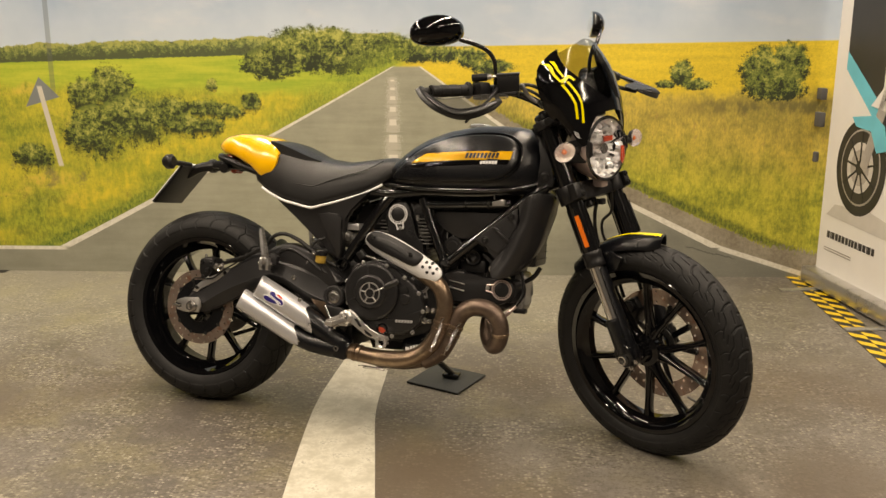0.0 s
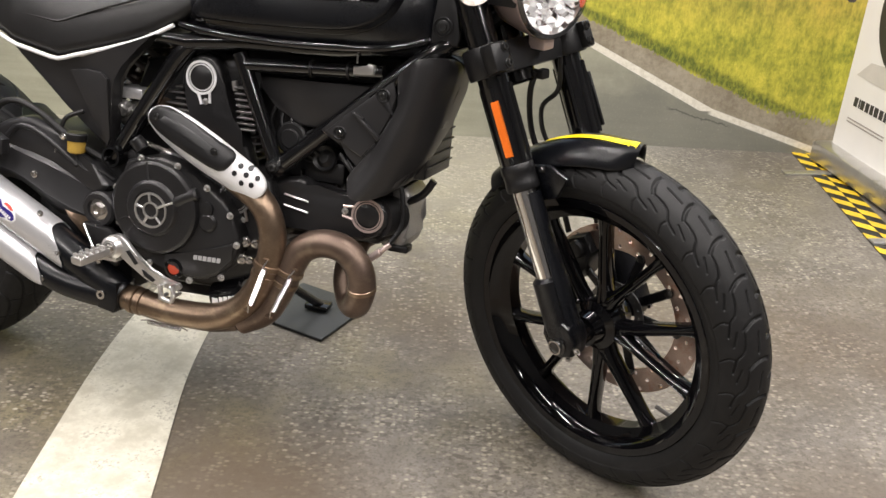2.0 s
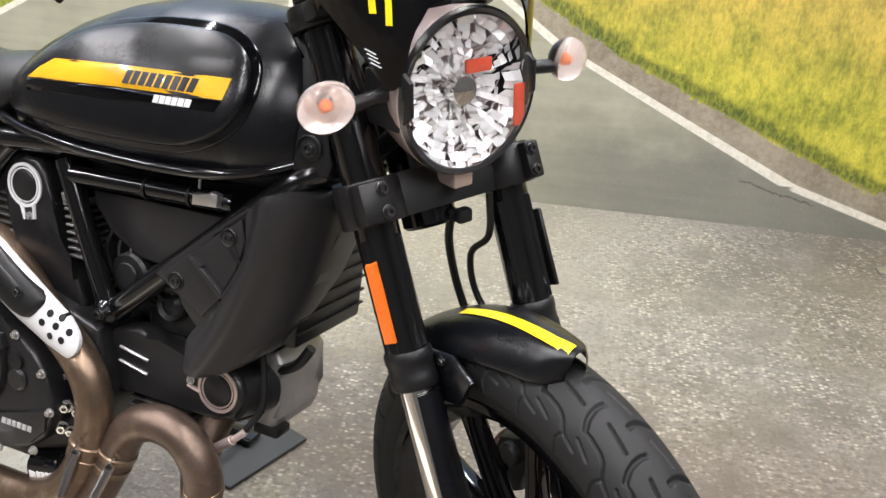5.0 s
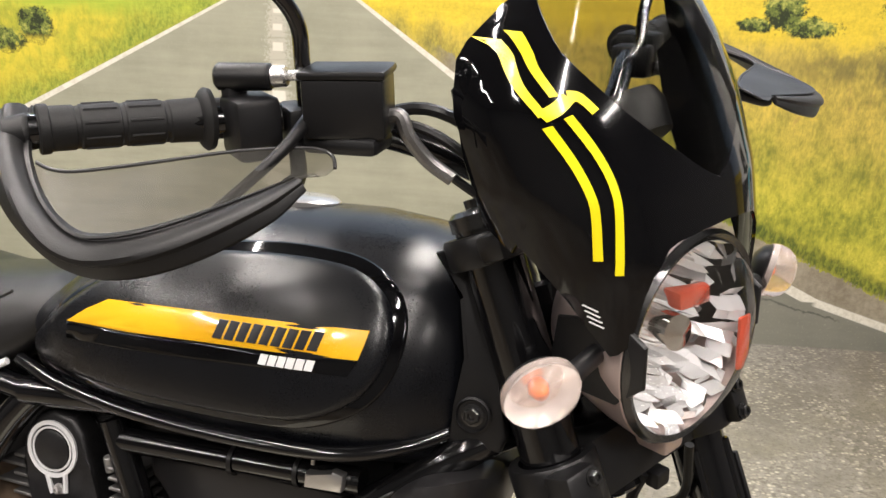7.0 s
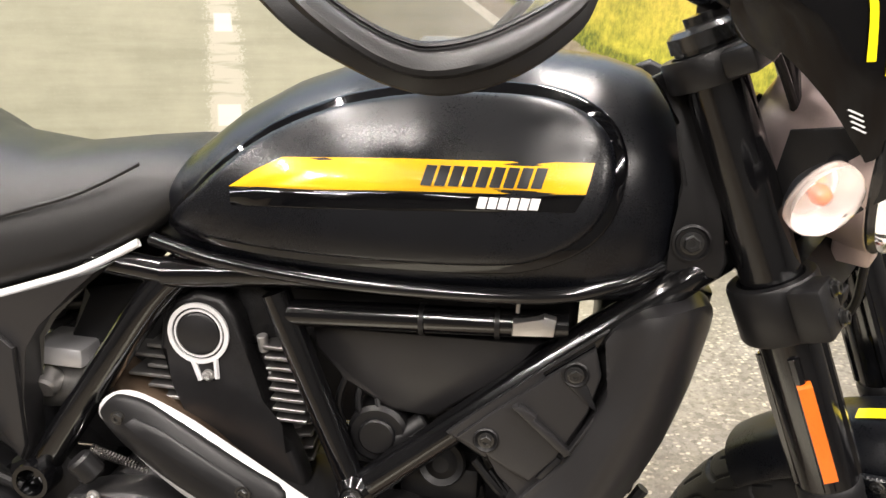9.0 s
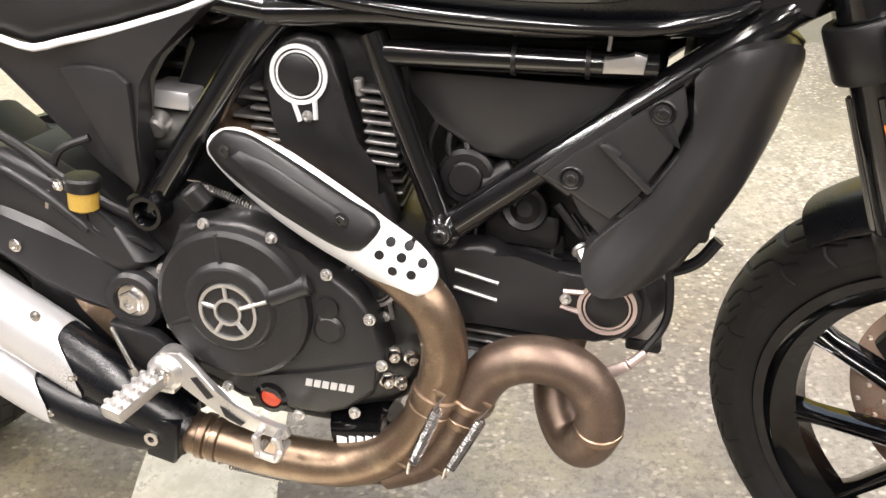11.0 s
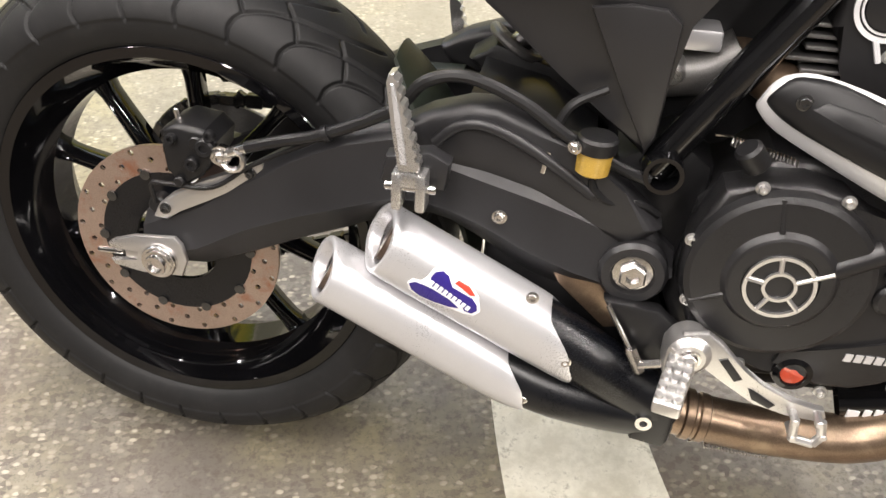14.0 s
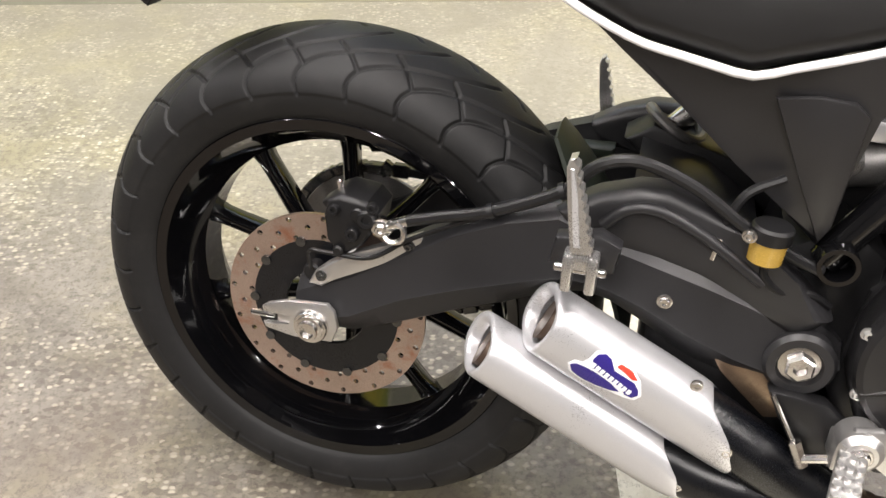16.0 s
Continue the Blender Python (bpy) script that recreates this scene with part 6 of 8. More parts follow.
for v_ in cal.data.vertices:
    v_.co = Vector((0.046 + (v_.co.x - 0.046) * 0.76, v_.co.y - 0.004, 0.448 + (v_.co.z - 0.438) * 0.76))
part("emblem", _moved(lathe([(0.0095, 0), (0.0095, 0.001), (0.0115, 0.001), (0.0115, 0)], 28, closed=True), along((0.042, -0.1182, 0.43), (0, -1, 0))), WHITE_FILM, cal, "small white ring mark")
for dx in (-0.0035, 0.0035):
    part("emblem", box(0.042 + dx - 0.0014, 0.042 + dx + 0.0014, -0.1192, -0.118, 0.4235, 0.4365, 0), WHITE_FILM, cal)
part("bleed_screw", rod((0.03, -0.1, 0.48), (0.027, -0.1, 0.494), 0.0035, 10, 0.001), STEEL, cal)
for x, z, r in ((0.066, 0.464, 0.0105), (0.05, 0.444, 0.008), (0.03, 0.47, 0.006), (0.072, 0.478, 0.006)):
    part("boss", _moved(lathe([(r, 0), (r, 0.006), (r * 0.8, 0.0085), (r * 0.45, 0.0085), (r * 0.4, 0.006), (0, 0.006)], 20), along((x, -0.121, z), (0, -1, 0.1))), BLACK_PLASTIC, cal)
part("clip", tube([(0.084, -0.126, 0.452), (0.094, -0.13, 0.446), (0.106, -0.13, 0.45), (0.108, -0.129, 0.462), (0.1, -0.128, 0.468)], 0.0035, 8), STEEL, cal)
part("banjo", joined(_moved(lathe([(0.005, -0.004), (0.011, -0.004), (0.011, 0.004), (0.005, 0.004)], 20, closed=True), along((0.082, -0.122, 0.458), (0.2, -1, 0))), hexbolt((0.082, -0.126, 0.458), (0.2, -1, 0), 0.0065, 0.008), rod((0.088, -0.122, 0.46), (0.118, -0.126, 0.474), 0.006, 12, 0.001)), STEEL, cal, "bright banjo fitting")
part("sensor", joined(rod((-0.005, -0.108, 0.378), (-0.005, -0.09, 0.378), 0.011, 16, 0.002), hexbolt((0.004, -0.106, 0.379), (0, -1, 0), 0.005, 0.006)), BLACK_PLASTIC, bracket)
part("sensor_lead", tube([(-0.005, -0.11, 0.385), (-0.002, -0.118, 0.412), (0.02, -0.122, 0.416), (0.07, -0.125, 0.42), (0.12, -0.128, 0.455), (0.2, -0.136, 0.5)], 0.0026, 8), BLACK_PLASTIC)
hose = part("brake_hose", tube([(0.112, -0.126, 0.472), (0.15, -0.132, 0.486), (0.2, -0.138, 0.503), (0.268, -0.148, 0.54), (0.297, -0.15, 0.571), (0.335, -0.15, 0.58), (0.385, -0.148, 0.562), (0.43, -0.145, 0.532), (0.475, -0.135, 0.505), (0.51, -0.13, 0.49)], 0.0062, 10, 5), BLACK_PLASTIC, label="black rubber brake hose clipped to the swingarm")
for p in ((0.2, -0.138, 0.503), (0.268, -0.148, 0.54)):
    part("clip", _moved(lathe([(0.006, -0.003), (0.0085, -0.003), (0.0085, 0.003), (0.006, 0.003)], 14, closed=True), along(p, (1, 0, 0.5))), BLACK_PLASTIC, hose)

# chain, sprocket and guard on the far side
part("sprocket", _moved(joined(lathe([(0.07, -0.003), (0.105, -0.003), (0.105, 0.003), (0.07, 0.003)], 64, closed=True), lathe([(0.03, -0.003), (0.048, -0.003), (0.048, 0.003), (0.03, 0.003)], 32, closed=True), *[box(0.045, 0.075, -0.003, 0.003, -0.008, 0.008, 0.001, 1).copy() if False else _moved(box(0.045, 0.075, -0.003, 0.003, -0.008, 0.008, 0), Matrix.Rotation(2 * math.pi * k / 6, 4, "Y")) for k in range(6)]), Matrix.Translation((0, 0.088, 0.317))), ALLOY_DARK, rear_wheel)
chain_pts = [Vector((0.112 * math.cos(a), 0.088, 0.317 + 0.112 * math.sin(a))) for a in np.linspace(radians(82), radians(278), 34)] + [Vector((0.035 + 0.0212 * k, 0.088, 0.2065 + 0.0078 * k)) for k in range(23)] + [Vector((0.515, 0.088, 0.395)), Vector((0.515, 0.088, 0.415))] + [Vector((0.5 - 0.021 * k, 0.088, 0.43)) for k in range(24)]
links = []
for i, p in enumerate(chain_pts):
    q = chain_pts[(i + 1) % len(chain_pts)]
    d = (q - p).normalized()
    w = 0.009 if i % 2 else 0.006
    links.append(_moved(box(-0.011, 0.011, -w, w, -0.0065, 0.0065, 0.002, 1), Matrix.Translation(p) @ Vector((1, 0, 0)).rotation_difference(d).to_matrix().to_4x4()))
part("chain", joined(*links), GLOSS_DARK_METAL, label="dark oiled drive chain")
part("chain_guard", prism([(0.0, 0.452), (0.06, 0.462), (0.2, 0.48), (0.3, 0.49), (0.3, 0.502), (0.2, 0.498), (0.06, 0.482), (-0.01, 0.466)], 0.08, 0.105, 0.004), OLIVE_PLASTIC, label="dark plastic chain guard")
hug = []
for k in range(11):
    a = radians(6 + 4.0 * k)
    r = 0.338
    wide = (0.75, 0.9, 1.0, 1.0, 1.0, 1.0, 0.98, 0.92, 0.82, 0.66, 0.4)[k]
    hug.append([(r * math.cos(a) * 1.04, y, 0.317 + r * math.sin(a) * 0.98 - 6.0 * y * y) for y in np.linspace(-0.08 * wide, 0.09 * wide, 11)] + [((r - 0.004) * math.cos(a) * 1.04, y, 0.313 + r * math.sin(a) * 0.98 - 6.0 * y * y) for y in np.linspace(0.09 * wide, -0.08 * wide, 11)])
part("rear_hugger", loft(hug), OLIVE_PLASTIC, label="dark olive plastic wheel hugger", angle=50)
part("shock_absorber", rod((0.36, 0.07, 0.54), (0.52, 0.07, 0.72), 0.013, 16), STEEL)
turns = [(Vector((0.345, 0.07, 0.525)).lerp(Vector((0.5, 0.07, 0.7)), i / 60) + Vector((0.75, 0, -0.66)) * 0.031 * math.cos(i * 0.66) + Vector((0, 1, 0)) * 0.031 * math.sin(i * 0.66)) for i in range(61)]
part("shock_spring", tube(turns, 0.0062, 10, 2), ALLOY_DARK, label="grey coil spring")
part("shock_mount", prism([(0.31, 0.53), (0.34, 0.55), (0.5, 0.5), (0.5, 0.44), (0.4, 0.46)], 0.04, 0.1, 0.006), BLACK_PLASTIC)


def passenger_peg(s, m):
    edge = []
    for q in range(8):
        z = 0.512 + 0.0105 * q
        x = 0.3065 - (z - 0.508) * 0.27
        edge += [(x, z), (x - 0.0008, z + 0.0052), (x - 0.0058, z + 0.0064), (x - 0.0062, z + 0.0088)]
    outline = [(0.286, 0.506), (0.304, 0.507)] + edge + [(0.282, 0.598), (0.276, 0.596), (0.274, 0.588), (0.279, 0.55)]
    k = part("passenger_peg", _moved(prism(outline, *sorted((s * 0.19, s * 0.207)), 0.0012, 1), m), ALLOY, label="folded bare alloy passenger footpeg with a toothed edge" if s < 0 else "", angle=40)
    part("hollow", _moved(prism([(0.288, 0.514), (0.294, 0.514), (0.287, 0.56), (0.281, 0.588), (0.278, 0.588), (0.283, 0.55)], *sorted((s * 0.2065, s * 0.2085)), 0.0008, 1), m), SILVER_PAINT, k)
    part("clevis", _moved(joined(box(0.28, 0.29, *sorted((s * 0.188, s * 0.21)), 0.468, 0.506, 0.003), box(0.302, 0.312, *sorted((s * 0.188, s * 0.21)), 0.468, 0.506, 0.003), box(0.284, 0.308, *sorted((s * 0.19, s * 0.206)), 0.49, 0.506, 0.002)), m), ALLOY, k)
    part("pin", _moved(rod((0.272, s * 0.198, 0.488), (0.32, s * 0.198, 0.488), 0.0045, 12, 0.001), m), STEEL, k)
    part("peg_bracket", _moved(prism([(0.265, 0.485), (0.326, 0.482), (0.33, 0.51), (0.31, 0.52), (0.27, 0.512)], *sorted((s * 0.166, s * 0.19)), 0.005), m), SWING_GREY, k)


passenger_peg(-1, Matrix())
passenger_peg(1, Matrix.Translation((-0.01, -0.03, -0.012)))

tank_res = part("fluid_reservoir", _moved(lathe([(0.0, -0.025), (0.012, -0.025), (0.016, -0.022), (0.0168, 0.0), (0.0, 0.0)], 28), along((0.457, -0.146, 0.523), (0.05, 0, 1))), FLUID, label="translucent amber brake fluid reservoir with black cap")
part("cap", _moved(lathe([(0.0185, -0.001), (0.0192, 0.002), (0.0192, 0.011), (0.017, 0.014), (0.0, 0.015)], 28), along((0.457, -0.146, 0.523), (0.05, 0, 1))), BLACK_PLASTIC, tank_res, "black screw cap")
part("bolt", hexbolt((0.438, -0.158, 0.528), (-0.3, -1, 0), 0.005, 0.006), STEEL, tank_res)
part("hose", tube([(0.457, -0.146, 0.5), (0.46, -0.148, 0.484), (0.478, -0.145, 0.47), (0.505, -0.138, 0.468), (0.525, -0.13, 0.455)], 0.004, 8), BLACK_PLASTIC, tank_res)
part("breather", joined(tube([(0.46, -0.13, 0.575), (0.43, -0.14, 0.56), (0.417, -0.142, 0.53), (0.415, -0.142, 0.52)], 0.0045, 8), rod((0.416, -0.142, 0.523), (0.411, -0.142, 0.487), 0.006, 12, 0.001)), BLACK_PLASTIC)
part("breather_tip", rod((0.415, -0.142, 0.516), (0.411, -0.142, 0.492), 0.0064, 12, 0.001), STEEL)
part("ecu_box", box(0.498, 0.556, -0.09, -0.03, 0.604, 0.625, 0.004), SILVER_PAINT, label="pale silver box under the seat")
part("collector_pipe", tube([(0.5, -0.06, 0.57), (0.55, -0.06, 0.58), (0.58, -0.06, 0.6)], 0.024, 18), ALLOY_DARK)
part("knob", rod((0.515, -0.075, 0.59), (0.515, -0.095, 0.58), 0.014, 16, 0.003), ALLOY)

# rider peg and brake pedal
PEG = Matrix.Translation((0.566, -0.195, 0.346)) @ Matrix.Rotation(radians(-14), 4, "Z") @ Matrix.Rotation(radians(8), 4, "X")
peg = part("rider_peg", _moved(box(-0.013, 0.013, -0.078, 0.0, -0.009, 0.006, 0.003), PEG), ALLOY, label="bare alloy rider footpeg with studs")
for i in range(6):
    for j in (-1, 0, 1):
        part("stud", _moved(rod((j * 0.0085, -0.008 - 0.0125 * i, 0.005), (j * 0.0085, -0.008 - 0.0125 * i, 0.0105), 0.0033, 8), PEG), ALLOY, peg)
part("peg_mount", joined(_moved(lathe([(0.018, -0.02), (0.021, -0.016), (0.021, 0.012), (0.015, 0.018), (0.0, 0.018)], 30), along((0.57, -0.188, 0.347), (0, -1, 0))), box(0.548, 0.58, -0.2, -0.16, 0.32, 0.35, 0.004)), ALLOY, peg)
part("bolt", hexbolt((0.57, -0.206, 0.347), (0, -1, 0), 0.008, 0.006), STEEL, peg)
pedal = part("brake_pedal", prism([(0.552, 0.352), (0.562, 0.368), (0.585, 0.372), (0.6, 0.362), (0.625, 0.335), (0.645, 0.317), (0.672, 0.305), (0.706, 0.302), (0.71, 0.293), (0.704, 0.287), (0.672, 0.289), (0.64, 0.297), (0.61, 0.317), (0.58, 0.337)], -0.197, -0.187, 0.003), ALLOY, label="bare alloy brake pedal lever with slots")
# openings not cut through: black blocks give their shaded look
for q in ([(0.598, 0.345), (0.606, 0.348), (0.624, 0.326), (0.617, 0.322)], [(0.631, 0.317), (0.637, 0.315), (0.66, 0.301), (0.655, 0.296), (0.637, 0.304)]):
    part("dark_slot", prism(q, -0.1985, -0.186, 0.001), INK, pedal)
part("toe_piece", joined(*[rod((x, -0.215, z), (x, -0.19, z), 0.004, 10, 0.001) for x, z in ((0.678, 0.296), (0.7, 0.298), (0.68, 0.276), (0.706, 0.283))], rod((0.678, -0.21, 0.298), (0.68, -0.21, 0.274), 0.0045, 10), rod((0.702, -0.21, 0.3), (0.706, -0.21, 0.28), 0.0045, 10), rod((0.68, -0.21, 0.275), (0.7, -0.21, 0.271), 0.0045, 10), rod((0.7, -0.21, 0.271), (0.706, -0.21, 0.282), 0.0045, 10)), ALLOY, pedal)
part("master_cylinder_rod", joined(rod((0.49, -0.17, 0.372), (0.523, -0.178, 0.318), 0.003, 10), rod((0.518, -0.178, 0.33), (0.53, -0.18, 0.305), 0.0065, 6), rod((0.525, -0.18, 0.312), (0.56, -0.186, 0.326), 0.005, 10)), STEEL)
part("heel_plate", prism([(0.485, 0.375), (0.54, 0.37), (0.57, 0.345), (0.555, 0.3), (0.53, 0.31), (0.5, 0.345)], -0.168, -0.15, 0.004), BLACK_PLASTIC)
part("heel_guard", prism([(0.42, 0.41), (0.46, 0.4), (0.5, 0.365), (0.515, 0.335), (0.49, 0.33), (0.44, 0.375)], -0.15, -0.142, 0.002), HEADER, label="brass-coloured plate behind the silencers")

# side stand down on the far side
stand_foot = BIKE.inverted() @ Vector((0.735, 0.4, 0.02))
stand = part("side_stand", tube([(0.63, 0.11, 0.27), Vector((0.63, 0.11, 0.27)).lerp(stand_foot, 0.5) + Vector((0.0, 0.0, 0.01)), stand_foot], 0.011, 12), BLACK_FRAME, label="black side stand")
part("foot", _moved(box(-0.035, 0.025, -0.02, 0.02, -0.008, 0.006, 0.004), Matrix.Translation(stand_foot) @ BIKE.to_3x3().inverted().to_4x4()), BLACK_FRAME, stand)

# ---- fork, front brake, fender ----
def fork_x(z):
    return 1.447 - (z - 0.318) * 0.42


def fp(z, y, fwd=0.0):
    """A point on the fork line at height z, moved fwd at right angles to it."""
    return Vector((fork_x(z) + fwd * math.cos(radians(RAKE)), y, z + fwd * math.sin(radians(RAKE))))


for s in (-1, 1):
    y = s * 0.096
    leg = part("fork_leg", rod(fp(0.985, y), fp(0.605, y), 0.026, 28, 0.003), BLACK_FRAME, label="black telescopic fork leg", steer=True)
    for k in range(4):
        a = math.pi / 2 * k + 0.4
        off = Vector((math.cos(a) * math.cos(radians(RAKE)), math.sin(a), math.cos(a) * math.sin(radians(RAKE)))) * 0.0245
        part("flute", rod(fp(0.735, y) + off, fp(0.615, y) + off, 0.0055, 8, 0.001), BLACK_FRAME, leg, steer=True)
    part("seal_collar", _moved(lathe([(0.0265, 0.0), (0.0285, 0.003), (0.0285, 0.014), (0.0275, 0.018), (0.0275, 0.03), (0.0285, 0.032), (0.0285, 0.042), (0.0265, 0.046)], 32), along(fp(0.571, y), AXIS)), BLACK_PLASTIC, leg, steer=True)
    part("slider", rod(fp(0.61, y), fp(0.34, y), 0.0205, 24), CHROME, leg, "chromed fork slider", steer=True)
    shell = []
    for z in np.linspace(0.565, 0.345, 12):
        r = float(np.interp(z, (0.345, 0.42, 0.5, 0.565), (0.033, 0.0315, 0.028, 0.0265)))
        ring = []
        for rr in (r, r - 0.004):
            arc = [fp(z, y) + Vector((math.cos(a) * math.cos(radians(RAKE)), s * math.sin(a), math.cos(a) * math.sin(radians(RAKE)))) * rr for a in np.linspace(radians(-118), radians(34), 16)]
            ring += arc if rr == r else arc[::-1]
        shell.append(ring)
    part("slider_guard", loft(shell), BLACK_SATIN, leg, "black slider guard", 50, True)
    foot = part("fork_foot", joined(rod(fp(0.43, y), fp(0.33, y), 0.029, 24, 0.006), prism([(1.412, 0.36), (1.43, 0.375), (1.464, 0.36), (1.476, 0.335), (1.472, 0.306), (1.45, 0.296), (1.426, 0.304), (1.41, 0.33)], y - 0.024, y + 0.024, 0.008, 2)), BLACK_SATIN, leg, steer=True)
    part("axle_cap", _moved(lathe([(0.009, 0.006), (0.012, 0.007), (0.0125, 0.002), (0.0165, 0.0), (0.0165, -0.02)], 28), along((1.447, y + s * 0.027, 0.322), (0, s, 0))), GLOSS_DARK_METAL, leg, steer=True)
    part("axle_ring", _moved(lathe([(0.0105, 0), (0.0105, 0.003), (0.013, 0.003), (0.013, 0)], 28, closed=True), along((1.447, y + s * 0.032, 0.322), (0, s, 0))), STEEL, leg, "bright ring round the axle", steer=True)
    for dx in (0.0, 0.022):
        part("bolt", hexbolt((1.462 + dx * 0.7, y + s * 0.012, 0.297 + dx), (0.5, s, -0.2), 0.0045, 0.006), STEEL, leg, steer=True)
    part("fork_cap", _moved(lathe([(0.0285, 0), (0.0285, 0.012), (0.024, 0.016), (0.012, 0.017), (0.012, 0.024), (0.0, 0.025)], 30), along(fp(0.982, y), AXIS)), GLOSS_DARK_METAL, leg, steer=True)
    if s < 0:
        n = Vector((0.5, s * 0.86, 0.0)).normalized()
        a, b = fp(0.718, y) + n * 0.029, fp(0.632, y) + n * 0.029
        side = (b - a).cross(n).normalized() * 0.006
        bm = loft([[p + side + n * h, p - side + n * h] + [p - side * 0.98 - n * 0.006, p + side * 0.98 - n * 0.006] for p, h in ((a, 0.002), (a.lerp(b, 0.02), 0.0045), (a.lerp(b, 0.5), 0.005), (a.lerp(b, 0.98), 0.0045), (b, 0.002))])
        part("reflector", bm, ORANGE, leg, "amber side reflector", 30, True)
    else:
        part("reflector", _moved(box(-0.011, 0.011, -0.003, 0.003, -0.05, 0.05, 0.002), Matrix.Translation(fp(0.672, y) + Vector((0.01, 0.03, 0))) @ Matrix.Rotation(radians(-RAKE), 4, "Y")), BLACK_PLASTIC, leg, "", 30, True)
for z, name, h in ((0.966, "upper_clamp", 0.026), (0.772, "lower_clamp", 0.05)):
    c = fp(z, 0)
    bits = [_moved(lathe([(0.029, -h / 2), (0.037, -h / 2), (0.0385, -h / 2 + 0.003), (0.0385, h / 2 - 0.003), (0.037, h / 2), (0.029, h / 2)], 36, closed=True), along(fp(z, s * 0.096), AXIS)) for s in (-1, 1)]
    web = prism([(-0.032, -h / 2), (0.02, -h / 2), (0.024, 0), (0.02, h / 2), (-0.032, h / 2)], -0.085, 0.085, 0.005)
    web.transform(Matrix.Translation(c) @ Matrix.Rotation(radians(-RAKE), 4, "Y"))
    clampo = part(name, joined(*bits, web), BLACK_PLASTIC, label="black cast fork clamp", steer=True)
    for s in (-1, 1):
        lug = box(0.024, 0.052, s * 0.1 - 0.034 * (s < 0) - 0.002 * (s > 0), s * 0.1 + 0.02 * (s > 0) + 0.002 * (s < 0), -h / 2 + 0.002, h / 2 - 0.002, 0.004)
        lug.transform(Matrix.Translation(c) @ Matrix.Rotation(radians(-RAKE), 4, "Y"))
        part("clamp_lug", lug, BLACK_PLASTIC, clampo, steer=True)
        for dz in ((-0.013, 0.013) if h > 0.04 else (0.0,)):
            p = Matrix.Translation(c) @ Matrix.Rotation(radians(-RAKE), 4, "Y") @ Vector((0.052, s * 0.106, dz))
            part("bolt", hexbolt(p, (1, 0, 0.4), 0.006, 0.006), GLOSS_DARK_METAL, clampo, steer=True)
part("steering_stem", rod(fp(1.0, 0, -0.03), fp(0.75, 0, -0.03), 0.016, 18), BLACK_FRAME, steer=True)

fr = []
for k in range(22):
    a = radians(80.5 + 55.5 * k / 21)
    f = k / 21
    w = float(np.interp(f, (0, 0.06, 0.3, 0.7, 1.0), (0.016, 0.04, 0.055, 0.06, 0.054)))
    top = float(np.interp(f, (0, 0.1, 0.6, 1), (0.352, 0.346, 0.337, 0.334)))
    loop = []
    for lift in (0.0, -0.0035):
        arc = [(1.445 + (top + lift - 0.024 * (t ** 4) - 0.012 * t * t) * math.cos(a), w * t, 0.318 + (top + lift - 0.024 * (t ** 4) - 0.012 * t * t) * math.sin(a)) for t in np.linspace(-1, 1, 19)]
        loop += arc if lift == 0.0 else arc[::-1]
    fr.append(loop)
fender = part("front_fender", loft(fr), BLACK_SATIN, label="black front mudguard with a yellow stripe", angle=50, steer=True)
st = []
for k in range(14):
    a = radians(81.5 + 30 * k / 13)
    top = float(np.interp(k / 13 * 0.55, (0, 0.1, 0.6, 1), (0.352, 0.346, 0.337, 0.334))) + 0.0012
    w = float(np.interp(k / 13 * 0.55 + 0.01, (0, 0.06, 0.3, 0.7, 1.0), (0.016, 0.04, 0.055, 0.06, 0.054)))
    st.append([(1.445 + (top - 0.024 * (y / w) ** 4 - 0.012 * (y / w) ** 2) * math.cos(a), y, 0.318 + (top - 0.024 * (y / w) ** 4 - 0.012 * (y / w) ** 2) * math.sin(a)) for y in np.linspace(-0.016 - 0.004 * k / 13, -0.001 - 0.004 * k / 13, 4)])
v, f = grid_sheet(st)
raw("stripe", [STEER @ Vector(p) for p in v], f, YELLOW_FILM, fender, "yellow stripe along the mudguard")
for s in (-1, 1):
    part("fender_stay", prism([(1.31, 0.6), (1.37, 0.615), (1.41, 0.6), (1.39, 0.56), (1.36, 0.55), (1.325, 0.565)], *sorted((s * 0.062, s * 0.073)), 0.004), BLACK_SATIN, fender, steer=True)
    part("bolt", hexbolt((1.36, s * 0.074, 0.606), (0, s, 0), 0.005, 0.004), GLOSS_DARK_METAL, fender, steer=True)

part("front_disc", _moved(holed_disc(0.118, 0.165, -0.0025, 0.0025, 40, 3, 0.004), Matrix.Translation((1.445, 0.062, 0.318))), DISC, front_wheel, "large drilled brake disc", 30, True)
for k in range(10):
    a = 2 * math.pi * k / 10
    part("disc_arm", _moved(box(0.05, 0.125, -0.003, 0.003, -0.009, 0.009, 0.002, 1), Matrix.Translation((1.445, 0.06, 0.318)) @ Matrix.Rotation(a, 4, "Y")), BLACK_SATIN, front_wheel, steer=True)
    part("rivet", _moved(lathe([(0.008, 0), (0.008, 0.004), (0.0, 0.0045)], 12), Matrix.Translation((1.445, 0.058, 0.318)) @ Matrix.Rotation(a, 4, "Y") @ along((0.123, 0, 0), (0, -1, 0))), GLOSS_DARK_METAL, front_wheel, steer=True)
part("sensor_ring", _moved(holed_disc(0.04, 0.058, -0.0015, 0.0015, 40, 1, 0.002), Matrix.Translation((1.445, 0.052, 0.318))), ALLOY_DARK, front_wheel, "slotted sensor ring", 30, True)
